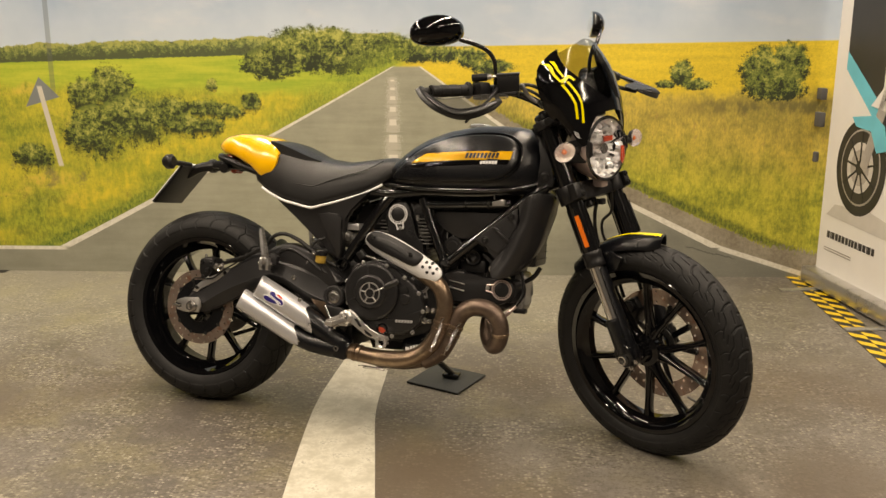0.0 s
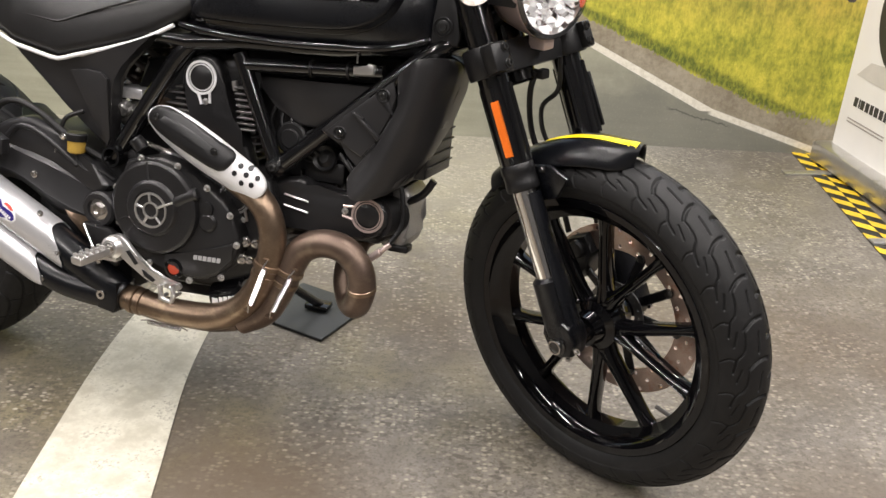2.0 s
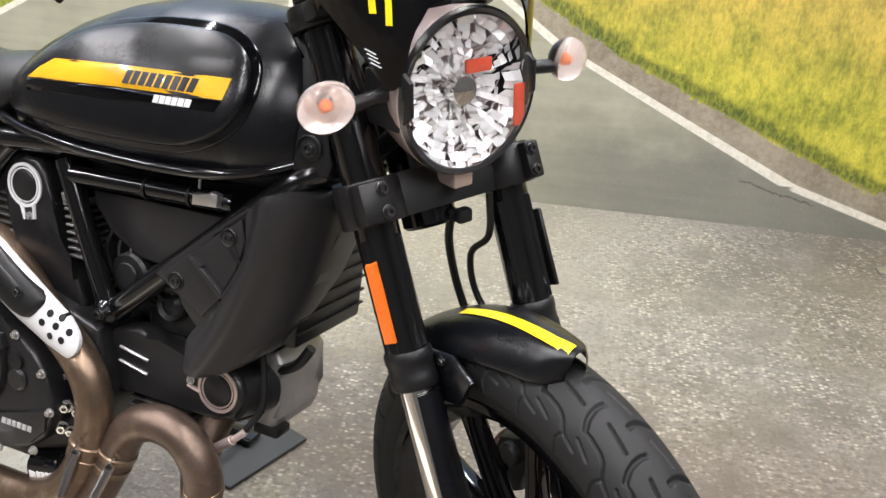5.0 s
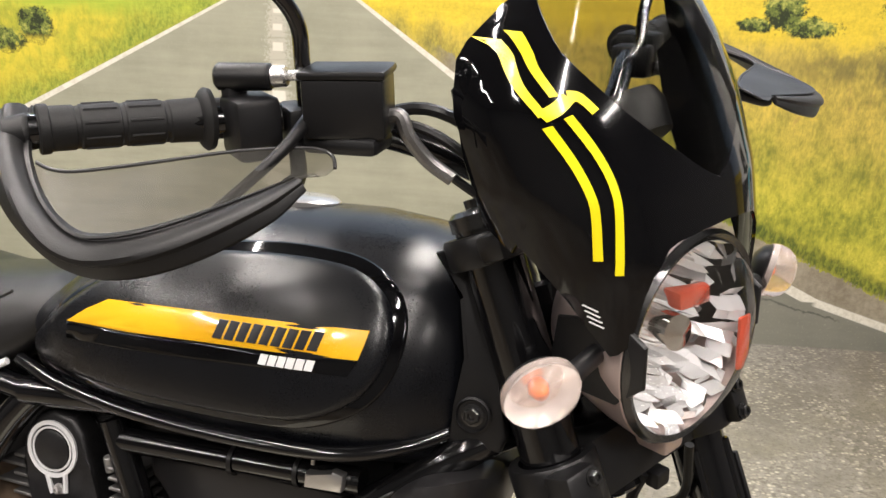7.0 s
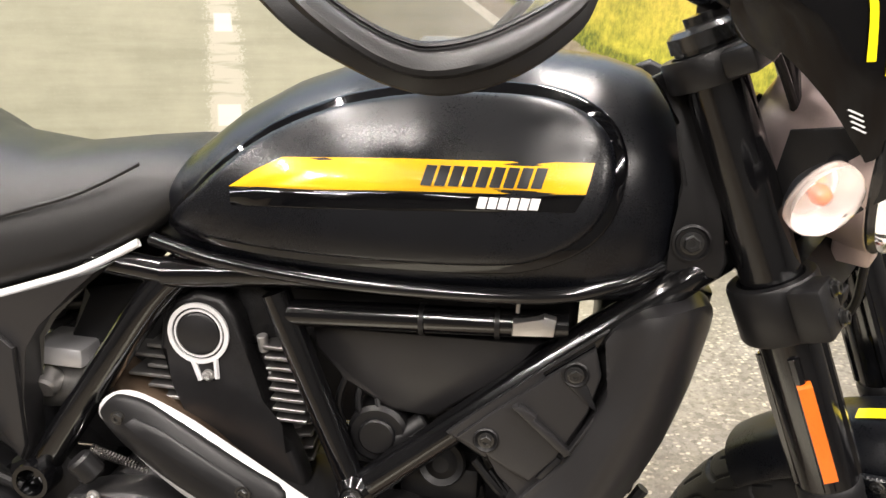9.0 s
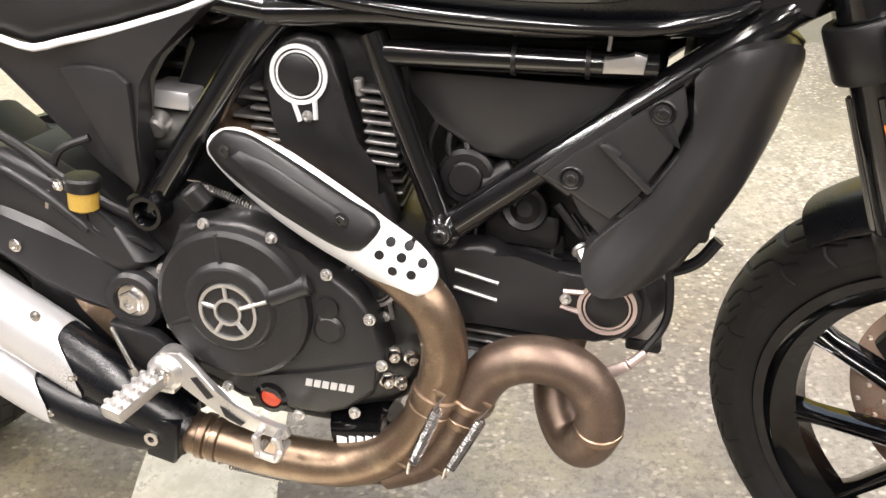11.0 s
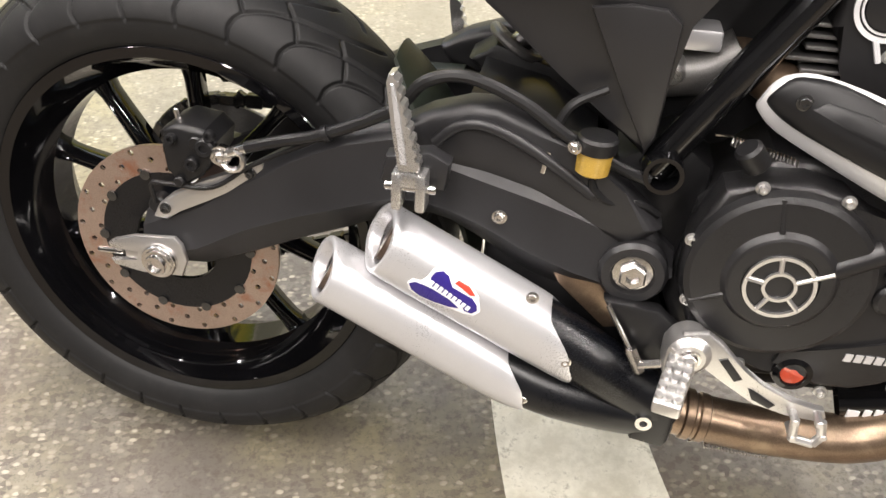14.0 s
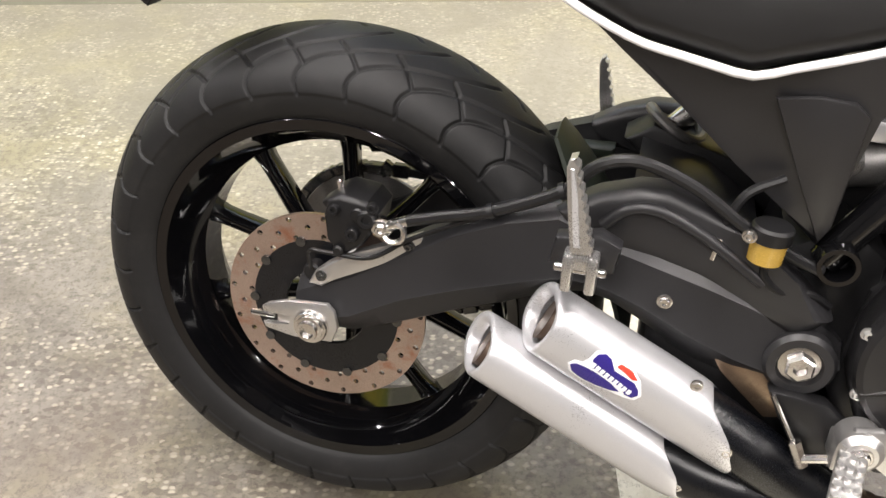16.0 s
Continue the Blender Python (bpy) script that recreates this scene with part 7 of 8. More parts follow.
part("axle", rod((1.447, -0.1, 0.32), (1.447, 0.1, 0.32), 0.0125, 18), BLACK_SATIN, front_wheel, steer=True)
part("spacer", rod((1.447, -0.08, 0.32), (1.447, -0.05, 0.32), 0.021, 24, 0.003), BLACK_GLOSS, front_wheel, steer=True)
part("front_caliper", joined(prism([(1.3, 0.36), (1.33, 0.43), (1.37, 0.45), (1.39, 0.42), (1.37, 0.36), (1.33, 0.33)], 0.04, 0.1, 0.01, 2), rod((1.335, 0.03, 0.39), (1.335, 0.045, 0.39), 0.017, 18, 0.003), rod((1.36, 0.03, 0.42), (1.36, 0.045, 0.42), 0.017, 18, 0.003)), BLACK_PLASTIC, label="black front brake caliper", steer=True)
part("brake_hose", tube([(1.33, 0.05, 0.44), (1.3, 0.055, 0.5), (1.26, 0.05, 0.56), (1.24, 0.04, 0.62), (1.25, 0.02, 0.69), (1.27, 0.01, 0.74)], 0.0055, 10), BLACK_PLASTIC, label="black front brake hose", steer=True)
part("cable", tube([(1.29, 0.05, 0.76), (1.285, 0.055, 0.7), (1.25, 0.055, 0.66), (1.26, 0.06, 0.6), (1.32, 0.075, 0.54)], 0.0045, 10), BLACK_PLASTIC, steer=True)
part("hose_guide", box(1.27, 1.285, 0.01, 0.03, 0.725, 0.742, 0.003), BLACK_PLASTIC, steer=True)

# ---- headlight, indicators ----
HL = Vector((1.297, 0.004, 0.893))
HL_AT = along(HL, (1, 0, 0.0)) @ Matrix.Diagonal((1.06, 1.06, 1.06, 1))
bowl = part("headlight", _moved(lathe([(0.03, -0.1), (0.055, -0.085), (0.075, -0.055), (0.084, -0.02), (0.087, 0.0), (0.088, 0.008), (0.085, 0.012), (0.081, 0.011), (0.08, -0.004)], 56, open_end=True), HL_AT), ROSE_METAL, label="round headlight with clear lens in a warm silver bowl", steer=True)
part("rim", _moved(lathe([(0.08, 0.006), (0.0865, 0.006), (0.088, 0.011), (0.085, 0.016), (0.08, 0.014)], 56, closed=True), HL_AT), GLOSS_DARK_METAL, bowl, "dark metal lens rim", 40, True)


def reflector():
    """A dished mirror with stepped fluted sectors."""
    bm = bmesh.new()
    n, rings_ = 44, 9
    rnd = random.Random(5)
    steps = [[rnd.uniform(-0.004, 0.004) for _ in range(11)] for _ in range(3)]
    for i in range(rings_):
        for j in range(n):
            c = []
            tilt = 0.003 * math.sin(j * 2.4) + rnd.uniform(-0.0035, 0.0035)
            tilt2 = rnd.uniform(-0.0045, 0.0045)
            base = steps[i // 3][j // 4]
            for k, (ii, jj) in enumerate(((i, j), (i + 1, j), (i + 1, j + 1), (i, j + 1))):
                r, a = 0.01 + 0.0685 * ii / rings_, 2 * math.pi * (jj % n) / n
                y = -0.022 * (1 - (r / 0.08) ** 2) - 0.004 + base * 0.8 + (tilt2 if k in (1, 2) else -tilt2) + (tilt if k in (2, 3) else -tilt)
                c.append(bm.verts.new((r * math.cos(a), min(y + 0.006, 0.014), r * math.sin(a))))
            bm.faces.new(c)
    return bm


part("gasket", _moved(lathe([(0.0765, 0.004), (0.082, 0.006), (0.0835, 0.0105), (0.081, 0.0125), (0.0775, 0.011)], 56, closed=True), HL_AT), BLACK_PLASTIC, bowl, "black ring round the lens", 40, True)
part("reflector", _moved(reflector(), HL_AT), LAMP_SILVER, bowl, "faceted chrome reflector", 10, True)
part("bulb_shield", _moved(lathe([(0.014, -0.02), (0.016, -0.006), (0.014, 0.0), (0.0, 0.002)], 28), HL_AT), CHROME, bowl, "", 40, True)
# two small red blocks set among the reflector facets
part("red_patch", _moved(box(-0.034, -0.002, -0.004, 0.001, 0.016, 0.03, 0.002), HL_AT), RED_LENS, bowl, "red patch inside the lamp", 40, True)
part("red_patch", _moved(box(-0.07, -0.056, 0.006, 0.01, -0.045, 0.0, 0.002), HL_AT), RED_LENS, bowl, "", 40, True)
lens = part("lens", _moved(lathe([(0.081, 0.008), (0.0785, 0.017), (0.071, 0.026), (0.056, 0.034), (0.036, 0.039), (0.018, 0.041), (0.0, 0.0415)], 56), HL_AT), GLASS, bowl, "clear domed lens", 60, True)
lens.visible_shadow = False
part("mount_tab", box(1.27, 1.305, -0.014, 0.014, 0.782, 0.812, 0.004), ROSE_METAL, bowl, steer=True)
for s in (-1, 1):
    part("lamp_bracket", prism([(1.23, 0.86), (1.3, 0.862), (1.325, 0.885), (1.325, 0.92), (1.3, 0.935), (1.24, 0.92)], *sorted((s * 0.08, s * 0.086)), 0.002), BLACK_PLASTIC, bowl, "", 35, True)
    stalk = part("front_indicator", rod((1.28, s * 0.085, 0.9), (1.292, s * 0.145, 0.898), 0.0085, 12, 0.001), BLACK_PLASTIC, label="oval clear indicator on a black stalk", steer=True)
    shape = [(0.0, -0.022), (0.013, -0.02), (0.021, -0.014), (0.0255, -0.006)]
    m = Matrix.Translation((1.292, s * 0.164, 0.903)) @ Matrix.Rotation(radians(s * 26), 4, "Z") @ Matrix.Rotation(radians(14), 4, "Y") @ Matrix.Rotation(radians(-s * 30), 4, "X") @ Matrix.Diagonal((0.95, 1.12, 0.94, 1)) @ along((0, 0, 0), (1, 0, 0))
    part("shell", _moved(lathe(shape, 28, open_end=True), m), BLACK_PLASTIC, stalk, "", 50, True)
    part("dish", _moved(lathe([(0.006, -0.01), (0.015, -0.007), (0.0225, 0.0)], 24, open_end=True), m), LAMP_SILVER, stalk, "", 50, True)
    part("bulb", _moved(lathe([(0.004, -0.008), (0.006, -0.003), (0.004, 0.002), (0, 0.0035)], 16), m), ORANGE, stalk, "orange bulb", 50, True)
    lo = part("lens", _moved(lathe([(0.0262, -0.007), (0.0275, 0.001), (0.0262, 0.009), (0.0215, 0.0165), (0.013, 0.0215), (0.0, 0.024)], 32), m), FROSTED, stalk, "clear lens", 60, True)
    lo.visible_shadow = False

# ---- flyscreen ----
SZ = (0.915, 0.95, 0.98, 1.03, 1.09, 1.13, 1.165, 1.2)
SC = (1.335, 1.337, 1.337, 1.326, 1.302, 1.285, 1.266, 1.245)
SS = (1.25, 1.24, 1.23, 1.21, 1.188, 1.178, 1.195, 1.225)
SW = (0.122, 0.127, 0.133, 0.145, 0.15, 0.135, 0.1, 0.05)


def screen_at(phi, z, lift=0.0):
    c, b, w = (float(np.interp(z, SZ, v)) for v in (SC, SS, SW))
    return Vector((b + (c - b + lift) * math.cos(phi), (w + lift) * math.sin(phi), z))


def screen_part(lower, thick=0.003):
    verts, faces = [], []
    n = 49
    phis = np.linspace(-math.pi / 2, math.pi / 2, n)
    split = lambda p: 1.035 + 0.14 * abs(math.sin(p)) ** 1.3
    low_edge = lambda p: float(np.interp(abs(p), (0, 0.2, 0.44, 0.63, 0.76, 0.9, 1.05, 1.2, 1.4, 1.57), (1.003, 1.001, 0.995, 0.965, 0.918, 0.907, 0.93, 0.958, 0.99, 1.01)))
    rows = 14
    for lift in (0.0, -thick):
        for i in range(rows):
            for p in phis:
                hi_z = split(p)
                z0, z1 = (low_edge(p), hi_z) if lower else (hi_z, max(hi_z + 0.002, 1.2 - 0.055 * (p / 1.57) ** 2))
                verts.append(STEER @ screen_at(p, z0 + (z1 - z0) * i / (rows - 1), lift))
    half = rows * n
    for i in range(rows - 1):
        for j in range(n - 1):
            a = i * n + j
            faces.append((a, a + 1, a + n + 1, a + n))
            faces.append((half + a, half + a + n, half + a + n + 1, half + a + 1))
    rim = [i for i in range(n)] + [r * n + n - 1 for r in range(1, rows)] + [(rows - 1) * n + j for j in range(n - 2, -1, -1)] + [r * n for r in range(rows - 2, 0, -1)]
    for a, b in zip(rim, rim[1:] + rim[:1]):
        faces.append((b, a, half + a, half + b))
    return verts, faces


v, f = screen_part(True)
screen = raw("flyscreen", v, f, BLACK_GLOSS, moto, "gloss black flyscreen with yellow stripes and smoked top", 50)
v, f = screen_part(False)
visor = raw("visor", v, f, SMOKE, screen, "smoked transparent upper screen", 50)
visor.visible_shadow = False


def screen_line(points, width):
    """A ribbon on the flyscreen through (y, z) points."""
    pts = smooth_loop([(y, z, 0) for y, z in points], 6, False)
    rows = []
    for i, p in enumerate(pts):
        d = (pts[min(i + 1, len(pts) - 1)] - pts[max(i - 1, 0)]).normalized()
        nrm = Vector((-d.y, d.x, 0))
        row = []
        for k in (-0.5, 0.0, 0.5):
            q = p + nrm * width * k * (0.75 + 0.25 * abs(nrm.y))
            w = float(np.interp(q.y, SZ, SW))
            row.append(STEER @ screen_at(math.asin(max(-1, min(1, q.x / w))), q.y, 0.0012))
        rows.append(row)
    return grid_sheet(rows)


for pts, wd in (([(-0.1228, 1.14), (-0.127, 1.1116), (-0.123, 1.09)], 0.0064), ([(-0.1238, 1.0895), (-0.114, 1.0955), (-0.106, 1.1025)], 0.008), ([(-0.1064, 1.1035), (-0.1, 1.102), (-0.0935, 1.0924)], 0.0072), ([(-0.1132, 1.1453), (-0.1167, 1.1236), (-0.1134, 1.103)], 0.0064), ([(-0.122, 1.083), (-0.1117, 1.0545), (-0.1066, 1.0275), (-0.106, 0.9878)], 0.0068), ([(-0.1102, 1.09), (-0.098, 1.0611), (-0.093, 1.0329), (-0.0948, 0.9764)], 0.0068)):
    v, f = screen_line(pts, wd)
    raw("stripe", v, f, YELLOW_FILM, screen, "", 50)
for k in range(4):
    v, f = screen_line([(-0.112 + 0.0012 * k, 0.953 - 0.0045 * k), (-0.1045 + 0.0012 * k, 0.9475 - 0.0045 * k)], 0.0013)
    raw("print", v, f, WHITE_FILM, screen, "small white print" if k == 0 else "", 50)
part("screen_bracket", prism([(1.17, 1.1), (1.19, 1.12), (1.215, 1.08), (1.235, 1.05), (1.25, 1.01), (1.235, 0.985), (1.205, 1.0), (1.185, 1.05)], -0.136, -0.128, 0.003), BLACK_GLOSS, screen, "", 35, True)
part("screen_bracket", prism([(1.17, 1.1), (1.19, 1.12), (1.215, 1.08), (1.235, 1.05), (1.25, 1.01), (1.235, 0.985), (1.205, 1.0), (1.185, 1.05)], 0.128, 0.136, 0.003), BLACK_GLOSS, screen, "", 35, True)
for x, z in ((1.203, 1.062), (1.23, 1.032)):
    part("bolt", hexbolt((x, -0.137, z), (0, -1, 0), 0.005, 0.004), GLOSS_DARK_METAL, screen, steer=True)
part("instrument", _moved(lathe([(0.0, -0.03), (0.05, -0.025), (0.055, 0.0), (0.052, 0.012), (0.0, 0.012)], 36), along((1.2, 0.02, 1.05), (-0.6, 0, 0.8))), BLACK_PLASTIC, label="round black instrument", steer=True)

# ---- handlebar and controls ----
for s in (-1, 1):
    far = s > 0
    bar = part("handlebar", tube([(1.165, 0, 1.01), (1.155, s * 0.06, 1.012), (1.125, s * 0.13, 1.05), (1.085, s * 0.2, 1.075), (1.042, s * 0.272, 1.08), (1.006, s * 0.39, 1.087)] + ([(1.022, 0.46, 1.064)] if far else []), 0.0112, 14, 5), BLACK_FRAME, label="black handlebar half with rubber grip", steer=True)
    a, b = Vector((1.036, s * 0.268, 1.0795)), Vector((1.008, s * 0.385, 1.0865))
    span = (b - a).length
    prof = [(0.0, 0.0)]
    for f, r in ((0.0, 0.0172), (0.2, 0.0164), (0.24, 0.0164), (0.25, 0.0155), (0.27, 0.0155), (0.28, 0.0164), (0.5, 0.0164), (0.51, 0.0155), (0.53, 0.0155), (0.54, 0.0164), (0.76, 0.0164), (0.77, 0.0155), (0.79, 0.0155), (0.8, 0.0164), (0.93, 0.0164), (0.94, 0.018), (0.99, 0.0182), (1.0, 0.017)):
        prof.append((r, f * span))
    prof.append((0.0, span))
    grip = part("grip", _moved(lathe(prof, 28), along(a, b - a)), RUBBER, bar, "black rubber grip with shallow grooves", 35, True)
    part("grip_flange", _moved(lathe([(0.0135, -0.014), (0.016, -0.012), (0.016, -0.004), (0.0235, -0.003), (0.0245, 0.001), (0.022, 0.004), (0.0172, 0.007)], 26), along(a, b - a)), RUBBER, bar, steer=True)
    for k in range(9):
        turn_ = 2 * math.pi * k / 9
        side = (b - a).normalized().cross(Vector((0, 0, 1))).normalized()
        up_ = side.cross(b - a).normalized()
        off = (side * math.cos(turn_) + up_ * math.sin(turn_)) * 0.0164
        for f0, f1 in ((0.295, 0.485), (0.555, 0.745)):
            part("grip_ridge", tube([a.lerp(b, f0) + off, a.lerp(b, f1) + off], 0.0011, 6, 1), RUBBER, bar, steer=True)
    part("switch_box", _moved(box(-0.022, 0.024, -0.018, 0.018, -0.026, 0.022, 0.006), Matrix.Translation((1.068, s * 0.248, 1.078)) @ Matrix.Rotation(radians(s * 12), 4, "Z")), BLACK_PLASTIC, bar, steer=True)
    part("switch_box", _moved(box(-0.02, 0.022, -0.012, 0.014, -0.018, 0.016, 0.005), Matrix.Translation((1.082, s * 0.215, 1.074)) @ Matrix.Rotation(radians(s * 18), 4, "Z")), BLACK_PLASTIC, bar, steer=True)
    part("button", box(1.044, 1.05, s * 0.245 - 0.004, s * 0.245 + 0.004, 1.066, 1.072, 0.001), RED_PRINT if s < 0 else BLACK_PLASTIC, bar, steer=True)
    part("lever", tube([(1.11, s * 0.225, 1.082), (1.125, s * 0.255, 1.07), (1.13, s * 0.285, 1.055), (1.12, s * 0.32, 1.03), (1.1, s * 0.35, 1.0)], (0.007, 0.006, 0.005, 0.005, 0.005), 10, 5, flat=0.8), BLACK_PLASTIC, bar, "black hand lever", 50, True)
    # guard: a creased bow from the bar end round to the inner clamp, with a smoked shield inside it
    shift = Vector((0.03, 0.07, -0.025)) if far else Vector()
    on_side = lambda rows_: [Vector((x, s * y, z)) + shift for x, y, z in rows_]
    rim_in = smooth_loop(on_side(((0.974, 0.373, 1.096), (1.019, 0.394, 1.078), (1.044, 0.402, 1.07), (1.071, 0.408, 1.061), (1.101, 0.411, 1.052), (1.123, 0.408, 1.046), (1.135, 0.4, 1.044), (1.145, 0.378, 1.044), (1.151, 0.346, 1.047), (1.153, 0.302, 1.052), (1.152, 0.268, 1.056))), 4, False)
    rim_out = smooth_loop(on_side(((0.968, 0.406, 1.093), (0.998, 0.42, 1.074), (1.03, 0.427, 1.057), (1.058, 0.429, 1.043), (1.087, 0.426, 1.031), (1.116, 0.418, 1.02), (1.139, 0.402, 1.014), (1.156, 0.374, 1.015), (1.166, 0.338, 1.022), (1.169, 0.296, 1.034), (1.162, 0.264, 1.047))), 4, False)
    secs = []
    for i_, (p, q) in enumerate(zip(rim_in, rim_out)):
        d = rim_in[min(i_ + 1, len(rim_in) - 1)] - rim_in[max(i_ - 1, 0)]
        nrm = d.cross(q - p).normalized()
        if nrm.y * s < 0:
            nrm.negate()
        f = i_ / (len(rim_in) - 1)
        h = 0.024 * float(np.interp(f, (0, 0.15, 0.5, 0.85, 1.0), (0.55, 0.75, 1.0, 0.7, 0.35)))
        secs.append([p.lerp(q, a_) + nrm * b_ * h for a_, b_ in ((0.0, 0.0), (0.03, 0.16), (0.08, 0.2), (0.11, 0.08), (0.15, 0.1), (0.2, 0.3), (0.32, 0.5), (0.48, 0.6), (0.58, 0.58), (0.63, 0.48), (0.66, 0.36), (0.82, 0.26), (0.96, 0.12), (1.0, -0.02), (0.93, -0.2), (0.5, -0.24), (0.08, -0.2))])
    guard = part("hand_guard", loft(secs), GUARD_PLASTIC, label="black plastic hand guard with smoked shield", angle=30, steer=True)
    part("guard_arm", tube([Vector((1.15, s * 0.27, 1.05)) + shift, Vector((1.14, s * 0.255, 1.052)) + shift, Vector((1.1, s * 0.23, 1.066))], 0.006, 10, 4), BLACK_PLASTIC, guard, "", 60, True)
    part("end_cap", rod(Vector((1.008, s * 0.384, 1.0865)), Vector((0.992, s * 0.402, 1.082)) + shift, 0.0135, 18, 0.005), GUARD_PLASTIC, guard, "", 40, True)
    upp = smooth_loop(on_side(((1.043, 0.4, 1.072), (1.056, 0.396, 1.069), (1.067, 0.384, 1.067), (1.079, 0.351, 1.067), (1.092, 0.316, 1.068), (1.106, 0.281, 1.069), (1.124, 0.247, 1.068), (1.137, 0.232, 1.066), (1.15, 0.231, 1.062), (1.158, 0.236, 1.057))), 6, False)
    lowp = rim_in[8:] + [Vector((1.155, s * 0.252, 1.056)) + shift]
    k = 30
    at_ = lambda q, f: q[min(len(q) - 1, int(round(f * (len(q) - 1))))]
    rows = [[at_(lowp, i / k).lerp(at_(upp, i / k), g) + Vector((0.012, s * 0.01, -0.006)) * math.sin(g * math.pi) * 0.4 for g in np.linspace(0, 1, 6)] for i in range(k + 1)]
    v, f = grid_sheet(rows)
    raw("shield", [STEER @ p for p in v], f, SHIELD if not far else BLACK_PLASTIC, guard, "smoked translucent shield" if not far else "dark shield", 60)
    part("shield_edge", tube([p for p in upp[::4]] + [upp[-1]], 0.0014, 8, 3), GREY_SATIN, guard, "", 60, True)
    mir = Matrix.Translation((1.028, s * 0.362, 1.247) if s < 0 else (1.02, 0.345, 1.235)) @ Matrix.Rotation(radians(-18 if s < 0 else 42), 4, "Z") @ Matrix.Rotation(radians(8), 4, "Y")
    secs = []
    for x, kx in ((-0.012, 0.9), (-0.014, 0.97), (-0.008, 1.0), (0.004, 0.97), (0.016, 0.8), (0.026, 0.5), (0.03, 0.15)):
        secs.append([(x, 0.08 * kx * math.cos(t) * (1 - 0.12 * math.sin(t)), 0.042 * kx * (abs(math.sin(t)) ** 0.8) * (1 if math.sin(t) > 0 else -1)) for t in np.linspace(0, 2 * math.pi, 32, endpoint=False)])
    mirror = part("mirror", _moved(loft(secs), mir), BLACK_GLOSS, label="black oval mirror on a curved stalk", angle=50, steer=True)
    part("mirror_glass", _moved(loft([[(-0.0145, y * 0.94, z * 0.92) for _, y, z in secs[1]], [(-0.0155, y * 0.92, z * 0.9) for _, y, z in secs[1]]]), mir), CHROME, mirror, "mirror glass", 50, True)
    part("stalk", tube([(1.094, s * 0.215, 1.075), (1.094, s * 0.215, 1.12), (1.1, s * 0.222, 1.155), (1.1, s * 0.248, 1.185), (1.085, s * 0.28, 1.205), (1.062, s * 0.315, 1.22)], 0.0062, 12, 5), BLACK_FRAME, mirror, "", 60, True)
res = part("brake_reservoir", _moved(box(-0.031, 0.031, -0.023, 0.023, -0.024, 0.022, 0.004), Matrix.Translation((1.126, -0.197, 1.094)) @ Matrix.Rotation(radians(40), 4, "Z")), BLACK_PLASTIC, label="square black brake fluid reservoir", steer=True)
part("lid", _moved(box(-0.033, 0.033, -0.025, 0.025, 0.02, 0.027, 0.003), Matrix.Translation((1.126, -0.197, 1.094)) @ Matrix.Rotation(radians(40), 4, "Z")), BLACK_PLASTIC, res, steer=True)
part("base", _moved(box(-0.03, 0.03, -0.02, 0.02, -0.036, -0.022, 0.005), Matrix.Translation((1.126, -0.2, 1.094)) @ Matrix.Rotation(radians(30), 4, "Z")), BLACK_PLASTIC, res, steer=True)
part("master_cylinder", joined(rod((1.048, -0.262, 1.113), (1.083, -0.235, 1.113), 0.0105, 16, 0.002), box(1.05, 1.062, -0.262, -0.244, 1.075, 1.11, 0.003)), BLACK_PLASTIC, res, steer=True)
part("plunger", joined(rod((1.083, -0.235, 1.113), (1.092, -0.228, 1.114), 0.008, 14, 0.001), rod((1.09, -0.229, 1.114), (1.105, -0.218, 1.115), 0.004, 10)), ALLOY, res, "bare alloy plunger", steer=True)
part("banjo", tube([(1.145, -0.182, 1.082), (1.158, -0.175, 1.085), (1.164, -0.172, 1.07), (1.172, -0.16, 1.05), (1.188, -0.15, 1.037)], 0.0058, 10), ALLOY_DARK, res, steer=True)
for k in range(3):
    part("cable", tube([(1.1, -0.2 + 0.01 * k, 1.07), (1.15, -0.165 + 0.012 * k, 1.06 + 0.012 * k), (1.19, -0.14 + 0.02 * k, 1.03 + 0.01 * k), (1.22, -0.1 + 0.02 * k, 0.99), (1.235, -0.06, 0.93)], 0.0038 + 0.0006 * k, 8), BLACK_PLASTIC, steer=True)
for s in (-1, 1):
    part("bar_clamp", joined(box(1.14, 1.185, s * 0.045 - 0.014, s * 0.045 + 0.014, 0.965, 1.03, 0.005)), BLACK_PLASTIC, steer=True)
part("ignition_lock", rod((1.19, 0, 0.965), (1.2, 0, 1.01), 0.02, 20, 0.004), GLOSS_DARK_METAL, steer=True)
part("loom", tube([(1.25, -0.03, 0.95), (1.22, -0.05, 0.88), (1.2, -0.05, 0.82), (1.15, -0.05, 0.78)], 0.012, 10), BLACK_PLASTIC)

# ---- other things in the display ----
plate = thing("stand_plate", pose(0.715, 0.39, 0, 0, 0, -12), "square dark rubber plate under the side stand", "stand plate")
link("slab", box(-0.105, 0.105, -0.1, 0.1, 0.0, 0.009, 0.003), PLATE_RUBBER, plate)

# roll-up banner at the end of the mural
BAN = pose(2.02, 2.2, 0, 0, 0, -66)       # local x along the banner
ban = thing("banner_stand", BAN, "white roll-up advertising banner with a motorcycle picture", "banner stand")
WHITE_PRINT = surface("white banner print", (0.74, 0.72, 0.69), 0.5, vary=0.03, relief=0.03)
DARK_PRINT = surface("dark banner print", (0.035, 0.033, 0.032), 0.45, vary=0.2, relief=0.0)
CYAN_PRINT = surface("cyan banner print", (0.12, 0.5, 0.62), 0.45, vary=0.1, relief=0.0)
